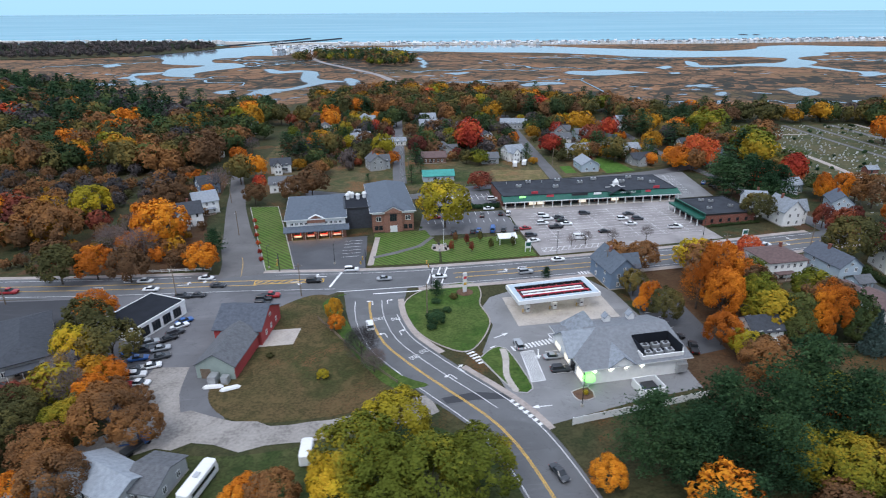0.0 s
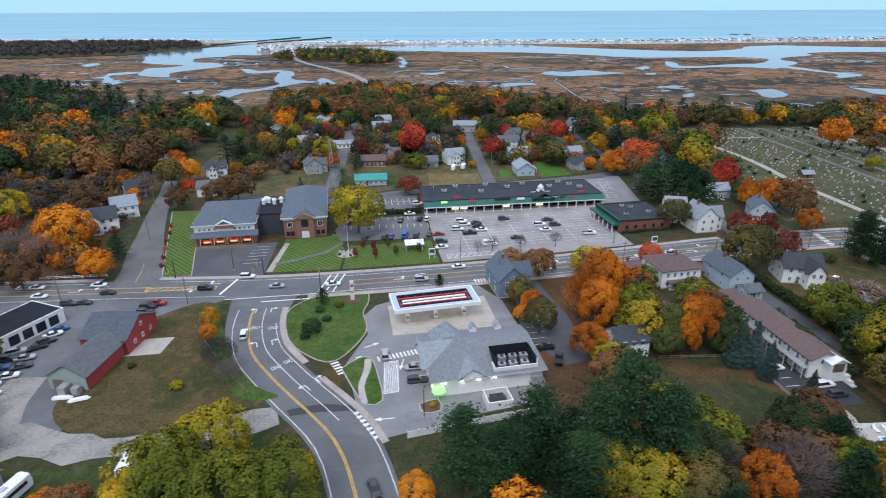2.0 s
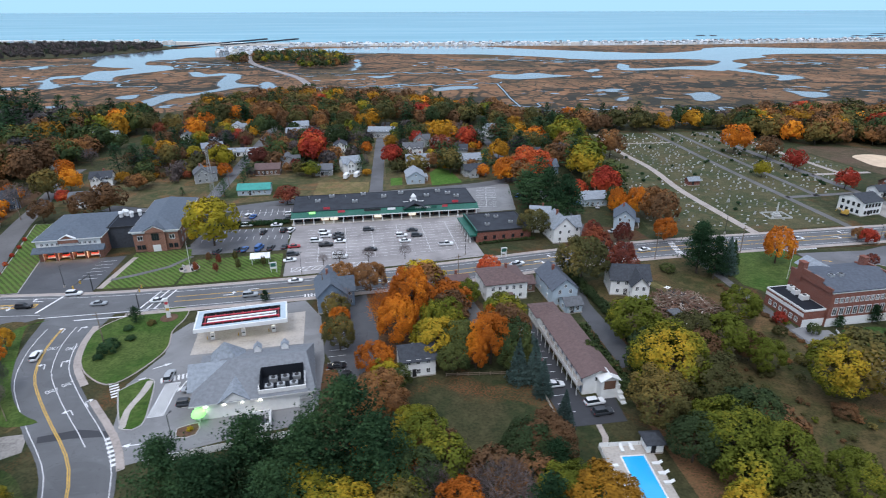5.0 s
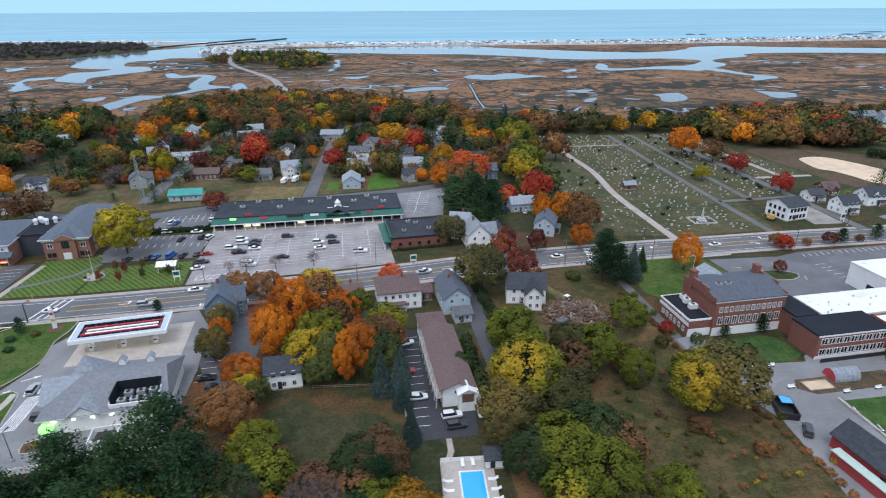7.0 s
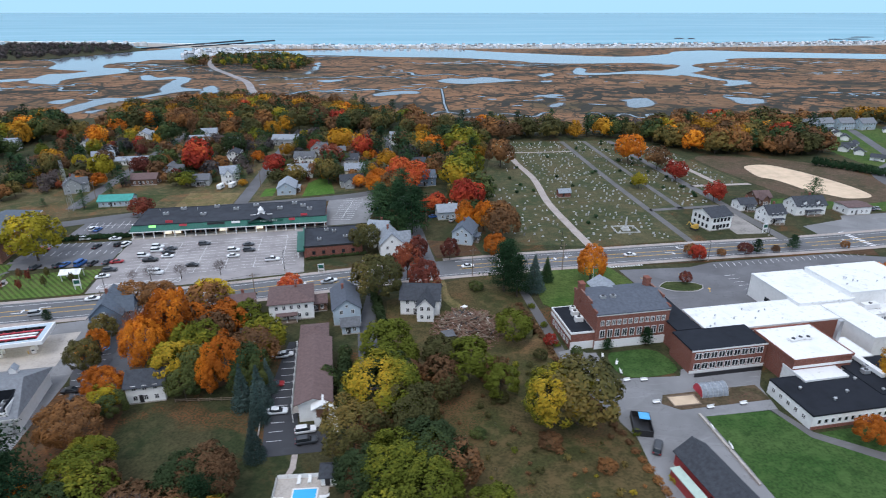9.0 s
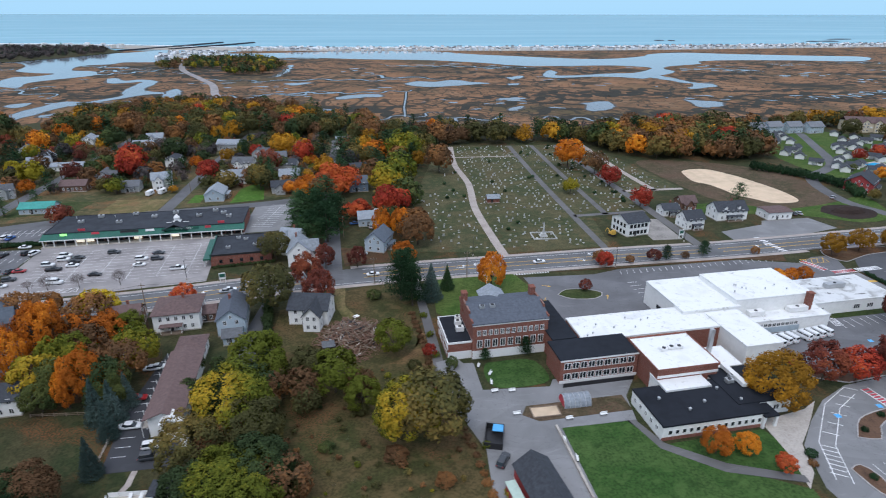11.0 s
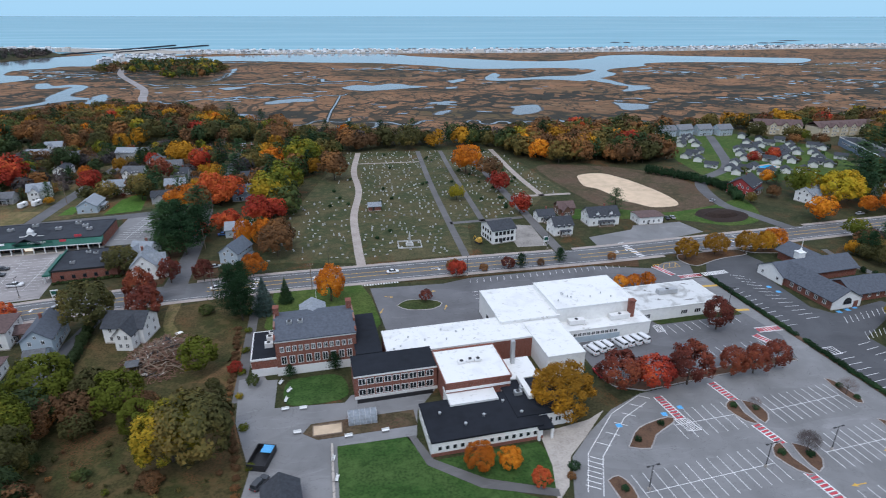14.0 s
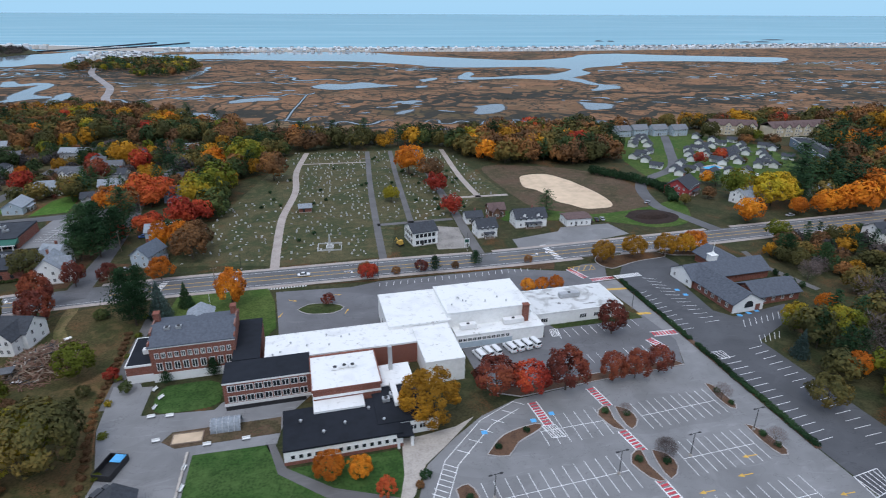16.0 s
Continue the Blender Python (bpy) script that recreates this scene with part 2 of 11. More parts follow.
LEAF = {
    "orange": foliage("orange_leaves", ((0.40, 0.115, 0.016), (0.64, 0.195, 0.018), (0.76, 0.31, 0.024))),
    "red": foliage("red_leaves", ((0.30, 0.04, 0.026), (0.50, 0.07, 0.034), (0.60, 0.15, 0.04))),
    "maroon": foliage("maroon_leaves", ((0.13, 0.04, 0.03), (0.21, 0.055, 0.036), (0.28, 0.08, 0.036))),
    "yellow": foliage("yellow_leaves", ((0.30, 0.25, 0.022), (0.50, 0.37, 0.024), (0.62, 0.37, 0.028))),
    "amber": foliage("amber_leaves", ((0.28, 0.14, 0.016), (0.46, 0.22, 0.02), (0.54, 0.28, 0.022))),
    "gold": foliage("gold_green_leaves", ((0.11, 0.13, 0.018), (0.24, 0.215, 0.022), (0.46, 0.29, 0.026))),
    # rust, olive, green and pine carry some blue for haze over far woods
    "rust": foliage("rust_leaves", ((0.135, 0.075, 0.038), (0.22, 0.108, 0.045), (0.32, 0.145, 0.048))),
    "olive": foliage("olive_leaves", ((0.075, 0.074, 0.028), (0.13, 0.112, 0.036), (0.22, 0.15, 0.042))),
    "green": foliage("green_leaves", ((0.040, 0.062, 0.025), (0.066, 0.092, 0.031), (0.115, 0.125, 0.036))),
    "pine": foliage("pine_needles", ((0.022, 0.050, 0.022), (0.036, 0.078, 0.034), (0.060, 0.11, 0.042)), 0.2),
    "spruce": foliage("blue_spruce_needles", ((0.06, 0.095, 0.085), (0.09, 0.14, 0.125), (0.13, 0.18, 0.165)), 0.2),
    # serves half-bare trees, and on the headland greys the crowns for haze
    "dusk": foliage("half_bare_and_hazed_grey_brown_leaves", ((0.06, 0.055, 0.055), (0.09, 0.078, 0.075), (0.13, 0.10, 0.09)), 0.1),
    "twig": foliage("bare_twigs", ((0.13, 0.105, 0.10), (0.18, 0.145, 0.135), (0.24, 0.185, 0.17)), 0.1),
}
M["bark"] = plain("bark", (0.075, 0.058, 0.045), 0.95, 0, 0.3, 2.0)

def beach_paint():
    """Paint that changes from house to house."""
    s = Tree("beach_house_paint")
    isl = s.n("ShaderNodeNewGeometry").outputs["Random Per Island"]
    return s.done(s.ramp(isl, [(0.0, (0.75, 0.76, 0.76)), (0.4, (0.66, 0.7, 0.74)), (0.6, (0.42, 0.5, 0.56)), (0.8, (0.7, 0.66, 0.58)), (1.0, (0.3, 0.33, 0.36))]), 0.7)


M["beach_paint"] = beach_paint()


def beach_roofs():
    """Roofing that changes from house to house."""
    s = Tree("beach_house_roofs")
    isl = s.n("ShaderNodeNewGeometry").outputs["Random Per Island"]
    return s.done(s.ramp(isl, [(0.0, (0.06, 0.065, 0.075)), (0.35, (0.16, 0.17, 0.18)), (0.5, (0.5, 0.52, 0.54)), (0.8, (0.68, 0.7, 0.72)), (1.0, (0.2, 0.17, 0.15))]), 0.8)


M["beach_roof"] = beach_roofs()
M["white"] = plain("white_clapboard", (0.82, 0.82, 0.80), 0.6, 0, 0.08, 1.0)
M["cream"] = plain("cream_clapboard", (0.66, 0.58, 0.43), 0.65, 0, 0.08, 1.0)
M["blue_wall"] = plain("blue_clapboard", (0.16, 0.22, 0.30), 0.65, 0, 0.1, 1.0)
M["pale_blue"] = plain("pale_blue_clapboard", (0.42, 0.5, 0.56), 0.65, 0, 0.1, 1.0)
M["grey_wall"] = plain("grey_clapboard", (0.35, 0.36, 0.36), 0.65, 0, 0.1, 1.0)
M["red_wall"] = plain("red_boards", (0.34, 0.045, 0.045), 0.7, 0, 0.15, 1.0)
M["brown_wall"] = plain("brown_boards", (0.16, 0.085, 0.055), 0.7, 0, 0.15, 1.0)
M["green_wall"] = plain("sage_boards", (0.30, 0.36, 0.33), 0.7, 0, 0.12, 1.0)
M["teal_roof"] = plain("teal_shingles", (0.05, 0.30, 0.26), 0.7, 0, 0.15, 1.0)
M["pale_green"] = plain("pale_green_sheet", (0.42, 0.52, 0.45), 0.6, 0, 0.12, 0.8)
M["green_metal"] = plain("green_standing_seam", (0.02, 0.12, 0.085), 0.45, 0.2, 0.15, 0.8)


def brickwork(name, c, mortar=(0.35, 0.3, 0.27)):
    s = Tree(name)
    col = s.ramp(s.n("ShaderNodeTexNoise", Vector=s.pos(1, 1), Scale=3.0, Detail=4.0).outputs["Fac"], [(0.3, scaled(c, 0.7)), (0.5, c), (0.72, scaled(c, 1.35))])
    z = s.n("ShaderNodeSeparateXYZ", Vector=s.n("ShaderNodeNewGeometry").outputs["Position"]).outputs["Z"]
    course = s.step(s.math("FRACT", s.math("MULTIPLY", z, 13.3)), 0.86, 0.93)
    col = s.mix(s.math("MULTIPLY", course, 0.5), col, mortar)
    return s.done(col, 0.85, 0, 0.3)


M["brick"] = brickwork("red_brick", (0.21, 0.078, 0.055))
M["brick_tan"] = brickwork("tan_brick", (0.27, 0.13, 0.09))


def shingle(name, c):
    s = Tree(name)
    z = s.n("ShaderNodeSeparateXYZ", Vector=s.n("ShaderNodeNewGeometry").outputs["Position"]).outputs["Z"]
    row = s.step(s.math("FRACT", s.math("MULTIPLY", z, 9.0)), 0.8, 0.95)
    col = s.ramp(s.noise(1.3, 5), [(0.3, scaled(c, 0.72)), (0.5, c), (0.7, scaled(c, 1.25))])
    col = s.mix(s.math("MULTIPLY", row, 0.3), col, scaled(c, 0.5))
    ob = s.n("ShaderNodeObjectInfo").outputs["Random"]
    col = s.mix(s.math("MULTIPLY", ob, 0.3), col, scaled(c, 1.5))
    return s.done(col, 0.9, 0, 0.3)


M["shingle"] = shingle("grey_shingles", (0.115, 0.12, 0.13))
M["shingle_m"] = shingle("blue_grey_roof", (0.085, 0.096, 0.118))
M["shingle_g"] = shingle("weathered_grey_roof", (0.17, 0.18, 0.195))
M["shingle_d"] = shingle("charcoal_shingles", (0.05, 0.055, 0.065))
M["shingle_l"] = shingle("pale_grey_shingles", (0.25, 0.275, 0.305))
M["shingle_b"] = shingle("brown_shingles", (0.125, 0.084, 0.08))
M["shingle_u"] = shingle("blue_grey_shingles", (0.10, 0.12, 0.148))
def membrane():
    """White roofing with grey puddle marks, seams of dirt and small dark scuffs."""
    s = Tree("white_roof_membrane")
    col = s.mix(s.math("MULTIPLY", s.step(s.noise(0.12, 5, 0.8), 0.5, 0.72), 0.4), (0.77, 0.775, 0.765), (0.50, 0.505, 0.50))
    col = s.mix(s.math("MULTIPLY", s.step(s.noise(0.7, 5, 0.5), 0.56, 0.70), 0.45), col, (0.40, 0.40, 0.38))
    col = s.mix(s.math("MULTIPLY", s.step(s.noise(0.35, 2, 1.0), 0.70, 0.74), 0.6), col, (0.30, 0.27, 0.24))
    return s.done(col, 0.6)


M["membrane"] = membrane()


def stained_membrane():
    """White roofing with grey weathered fields and black mould where water stood."""
    s = Tree("stained_roof_membrane")
    col = s.mix(s.step(s.noise(0.16, 5, 1.2), 0.46, 0.66), (0.62, 0.63, 0.63), (0.36, 0.36, 0.35))
    col = s.mix(s.math("MULTIPLY", s.step(s.noise(0.11, 4, 1.5, s.pos(1.0, 2.2)), 0.62, 0.67), 0.85), col, (0.10, 0.095, 0.09))
    return s.done(col, 0.7)


M["membrane_old"] = stained_membrane()
M["tar"] = plain("black_roof_membrane", (0.017, 0.02, 0.027), 0.9, 0, 0.2, 0.4, spec=0.2)
M["tar_grey"] = plain("grey_roof_membrane", (0.042, 0.047, 0.057), 0.9, 0, 0.25, 0.3, spec=0.2)
M["metal"] = plain("galvanised_metal", (0.5, 0.51, 0.52), 0.45, 0.6, 0.12, 2.0)
M["dark"] = plain("dark_metal", (0.03, 0.03, 0.033), 0.5, 0.3, 0.2, 2.0)
M["trim"] = plain("white_trim", (0.76, 0.76, 0.75), 0.55, 0, 0.06, 2.0)
M["glass"] = plain("window_glass", (0.02, 0.025, 0.03), 0.08, 0, 0.2, 0.5)
M["wood"] = plain("weathered_timber", (0.2, 0.15, 0.11), 0.85, 0, 0.3, 2.0)
M["rubber"] = plain("rubber", (0.02, 0.02, 0.02), 0.85, 0, 0.2, 5.0)
M["stone"] = plain("gravestone", (0.42, 0.42, 0.41), 0.7, 0, 0.5, 0.3)


def glowing(name, c, power):
    s = Tree(name)
    s.put(s.bsdf.inputs["Emission Color"], (*c, 1))
    s.put(s.bsdf.inputs["Emission Strength"], power)
    return s.done(c, 0.5)


M["warm"] = glowing("lit_bay_interior", (1.0, 0.6, 0.3), 22.0)
M["engine_red"] = plain("engine_red_paint", (0.55, 0.05, 0.03), 0.35, 0, 0.1, 1.0)
M["lamp"] = glowing("canopy_lamp", (1.0, 0.95, 0.75), 22.0)
M["shoplight"] = glowing("lit_shop_window", (1.0, 0.9, 0.7), 0.9)
M["neon_green"] = glowing("lit_green_dome", (0.35, 1.0, 0.25), 0.8)
M["soil"] = plain("dark_soil", (0.034, 0.023, 0.019), 0.95, 0, 0.3, 1.2, spec=0.2)

# ---- geometry helpers ----
rng = random.Random(7)


def mesh_of(bm, mats, name="mesh"):
    me = bpy.data.meshes.new(name)
    bm.to_mesh(me)
    bm.free()
    for m in mats if isinstance(mats, (list, tuple)) else [mats]:
        me.materials.append(m)
    return me


def part(name, bm, material, parent, label="", at=None):
    """One mesh under a thing or under a part."""
    ob = new(name, mesh_of(bm, material, name) if isinstance(bm, bmesh.types.BMesh) else bm)
    ob.parent = parent
    if at is not None:
        ob.matrix_basis = at
    if label:
        tagged(ob, label)
    return ob


def thing(name, x, y, z=0.0, rz=0.0, label="", category="", group="", kind=""):
    ob = new(name)
    ob.empty_display_size = 0.5
    ob.matrix_basis = pose(x, y, z, 0, 0, rz)
    return tagged(ob, label, category, group, kind)


def box(bm, x0, x1, y0, y1, z0, z1, mi=0, skip=""):
    v = [bm.verts.new(c) for c in ((x0, y0, z0), (x1, y0, z0), (x1, y1, z0), (x0, y1, z0), (x0, y0, z1), (x1, y0, z1), (x1, y1, z1), (x0, y1, z1))]
    for key, idx in (("b", (3, 2, 1, 0)), ("t", (4, 5, 6, 7)), ("s", (0, 1, 5, 4)), ("e", (1, 2, 6, 5)), ("n", (2, 3, 7, 6)), ("w", (3, 0, 4, 7))):
        if key not in skip:
            bm.faces.new([v[i] for i in idx]).material_index = mi


def boxes(*dims):
    bm = bmesh.new()
    for d in dims:
        box(bm, *d)
    return bm


def prism(bm, pts, z0, z1, mi=0):
    """A closed outline of (x, y) raised from z0 to z1."""
    area = sum(a[0] * b[1] - b[0] * a[1] for a, b in zip(pts, pts[1:] + pts[:1]))
    pts = pts if area > 0 else pts[::-1]
    lo, hi = [bm.verts.new((x, y, z0)) for x, y in pts], [bm.verts.new((x, y, z1)) for x, y in pts]
    bm.faces.new(hi).material_index = mi
    for i in range(len(pts)):
        j = (i + 1) % len(pts)
        bm.faces.new((lo[i], lo[j], hi[j], hi[i])).material_index = mi


def tube(bm, a, b, r0, r1, seg=7, mi=0):
    a, b = Vector(a), Vector(b)
    q = (b - a).to_track_quat("Z", "Y")
    rings = []
    for p, r in ((a, r0), (b, r1)):
        rings.append([bm.verts.new(p + q @ Vector((r * math.cos(k * math.tau / seg), r * math.sin(k * math.tau / seg), 0))) for k in range(seg)])
    for k in range(seg):
        bm.faces.new((rings[0][k], rings[0][(k + 1) % seg], rings[1][(k + 1) % seg], rings[1][k])).material_index = mi
    bm.faces.new(rings[1]).material_index = mi


def hull(bm, rings):
    """A closed skin over rings of equal count."""
    vs = [[bm.verts.new(c) for c in r] for r in rings]
    n = len(vs[0])
    for a, b in zip(vs, vs[1:]):
        for i in range(n):
            bm.faces.new((a[i], a[(i + 1) % n], b[(i + 1) % n], b[i]))
    bm.faces.new(vs[0][::-1])
    bm.faces.new(vs[-1])


def rounded(x0, x1, y, z, r=0.25):
    return [(x0 + r, -y, z), (x1 - r, -y, z), (x1, -y + r, z), (x1, y - r, z), (x1 - r, y, z), (x0 + r, y, z), (x0, y - r, z), (x0, -y + r, z)]


def smooth(pts, step=4.0):
    """A Catmull-Rom line through the points."""
    p = [Vector(q) for q in pts]
    p = [2 * p[0] - p[1]] + p + [2 * p[-1] - p[-2]]
    out = []
    for a, b, c, d in zip(p, p[1:], p[2:], p[3:]):
        n = max(2, int((c - b).length / step))
        for i in range(n):
            t = i / n
            out.append(0.5 * (2 * b + (c - a) * t + (2 * a - 5 * b + 4 * c - d) * t * t + (3 * b - a - 3 * c + d) * t ** 3))
    return out + [p[-2]]


def offset(line, d):
    """The line moved by d to its left."""
    out = []
    for i, p in enumerate(line):
        t = (line[min(i + 1, len(line) - 1)] - line[max(i - 1, 0)]).normalized()
        out.append(p + Vector((-t.y, t.x)) * (d[i] if isinstance(d, list) else d))
    return out


def strip(bm, left, right, z, thick=0.0, mi=0):
    """A band between two lines; with thickness, it has sides down to z - thick."""
    rows = [[bm.verts.new((*q, z)) for q in line] for line in (left, right)]
    for i in range(len(left) - 1):
        bm.faces.new((rows[0][i], rows[1][i], rows[1][i + 1], rows[0][i + 1])).material_index = mi
    if thick:
        for row, line, flip in ((rows[0], left, 0), (rows[1], right, 1)):
            low = [bm.verts.new((*q, z - thick)) for q in line]
            for i in range(len(line) - 1):
                f = (row[i], row[i + 1], low[i + 1], low[i])
                bm.faces.new(f if not flip else f[::-1]).material_index = mi


SOLID = []  # outlines on which no tree is scattered
LINES = []  # roads on which no tree is scattered


def inside(x, y, pts):
    c = False
    for (x0, y0), (x1, y1) in zip(pts, pts[1:] + pts[:1]):
        if (y0 > y) != (y1 > y) and x < (x1 - x0) * (y - y0) / (y1 - y0) + x0:
            c = not c
    return c


def sheet(name, pts, z, mat, label, category="ground", round_it=False, keep=True, kerb=None):
    """A flat piece of the setting with an edge down to the ground; kerb adds a raised rim as a part."""
    if round_it:
        pts = [tuple(p) for p in smooth(pts + pts[:1], 2.0)[:-1]]
    bm = bmesh.new()
    prism(bm, pts, -0.05, z)
    bmesh.ops.triangulate(bm, faces=[f for f in bm.faces if len(f.verts) > 4])
    ob = tagged(new(name, mesh_of(bm, mat, name)), label, category, kind="structure")
    if keep:
        SOLID.append(pts)
    if kerb:
        loop = [Vector(p) for p in pts]
        area = sum(a.x * b.y - b.x * a.y for a, b in zip(loop, loop[1:] + loop[:1]))
        loop = loop if area > 0 else loop[::-1]
        out = []
        for i, p in enumerate(loop):
            t = (loop[(i + 1) % len(loop)] - loop[i - 1]).normalized()
            out.append(p + Vector((t.y, -t.x)) * 0.3)
        bm = bmesh.new()
        strip(bm, loop + loop[:1], out + out[:1], z + 0.05, z + 0.1)
        bmesh.ops.recalc_face_normals(bm, faces=bm.faces)
        part("kerb", bm, kerb, ob)
    return ob


def road(name, pts, width, z, mat, label, category="road"):
    line = smooth(pts)
    w = width if isinstance(width, (int, float)) else None
    if w is None:
        n = len(line) - 1
        k = len(width) - 1
        w = [width[int(i / n * k * 0.9999)] * (1 - (i / n * k) % 1) + width[min(int(i / n * k * 0.9999) + 1, k)] * ((i / n * k) % 1) for i in range(n + 1)]
    half = [v / 2 for v in w] if isinstance(w, list) else w / 2
    bm = bmesh.new()
    strip(bm, offset(line, half), offset(line, [-v for v in half] if isinstance(half, list) else -half), z, 0.1)
    LINES.append((line[::2], (max(w) if isinstance(w, list) else w) / 2 + 1.5))
    return tagged(new(name, mesh_of(bm, mat, name)), label, category, kind="structure"), line


def along(parent, name, line, d, width, z, mat, dash=None, a=0.0, b=1.0, label=""):
    """A painted line, kerb or pavement that follows a road at distance d to its left."""
    n = len(line) - 1
    seg = line[int(a * n):int(b * n) + 1]
    if dash:
        fine = []
        for p, q in zip(seg, seg[1:]):
            k = max(1, int((q - p).length / 1.0))
            fine += [p.lerp(q, i / k) for i in range(k)]
        seg = fine
    l, r = offset(seg, d + width / 2), offset(seg, d - width / 2)
    if not dash:
        bm = bmesh.new()
        strip(bm, l, r, z, 0.12)
        return part(name, bm, mat, parent, label)
    for i in range(0, len(seg) - dash[0], dash[0] + dash[1]):
        bm = bmesh.new()
        strip(bm, l[i:i + dash[0] + 1], r[i:i + dash[0] + 1], z)
        part(name, bm, mat, parent, label)


UNIT = mesh_of(boxes((-0.5, 0.5, -0.5, 0.5, -0.05, 0.0)), M["paint_w"], "painted_line")
UNITS = {"w": UNIT}
for key, mk in (("y", "paint_y"), ("r", "paint_r"), ("b", "paint_b")):
    UNITS[key] = mesh_of(boxes((-0.5, 0.5, -0.5, 0.5, -0.05, 0.0)), M[mk], "painted_line")


def stroke(parent, a, b, width=0.12, z=0.1, col="w", name="painted_line"):
    a, b = Vector(a), Vector(b)
    d = b - a
    ob = new(name, UNITS[col])
    ob.parent = parent
    ob.matrix_basis = Matrix.Translation((*((a + b) / 2), z)) @ Matrix.Rotation(math.atan2(d.y, d.x), 4, "Z") @ Matrix.Diagonal((d.length, width, 1, 1))
    return ob


def stalls(parent, a, b, n, depth, z=0.1, lean=0.0, both=True, spine=True, width=0.14):
    """n + 1 stall lines from a to b, on one or both sides of the line."""
    a, b = Vector(a), Vector(b)
    t = (b - a).normalized()
    nrm = Vector((-t.y, t.x)) + t * lean
    for i in range(n + 1):
        p = a.lerp(b, i / n)
        stroke(parent, p - nrm * depth if both else p, p + nrm * depth, width, z, name="parking_line")
    if spine:
        stroke(parent, a, b, width, z + 0.004, name="parking_line")


def comb(parent, p0, q0, p1, q1, n, z):
    """n + 1 stall lines, from the line p0 q0 to the line p1 q1."""
    for i in range(n + 1):
        stroke(parent, Vector(p0).lerp(Vector(p1), i / n), Vector(q0).lerp(Vector(q1), i / n), 0.15, z, name="parking_line")


def hatch(parent, corners, n, z=0.1, width=0.18, col="w", outline=True):
    """A box of slanting stripes between four corners."""
    c = [Vector(p) for p in corners]
    if outline:
        for p, q in zip(c, c[1:] + c[:1]):
            stroke(parent, p, q, width, z, col)
    for i in range(n):
        stroke(parent, c[0].lerp(c[1], i / n), c[3].lerp(c[2], (i + 1) / n), width, z + 0.004, col)


def ladder(parent, a, b, width, n, z=0.1, col="w", fill=0.5, rails=False):
    """A zebra crossing from a to b, of n bars that lie along the traffic."""
    a, b = Vector(a), Vector(b)
    t = (b - a).normalized()
    nrm = Vector((-t.y, t.x)) * width / 2
    for i in range(n):
        p = a.lerp(b, (i + 0.5) / n)
        stroke(parent, p - nrm, p + nrm, (b - a).length / n * fill, z, col, "crossing_bar")
    if rails:
        for s in (-1, 1):
            stroke(parent, a + nrm * s, b + nrm * s, 0.3, z + 0.004)


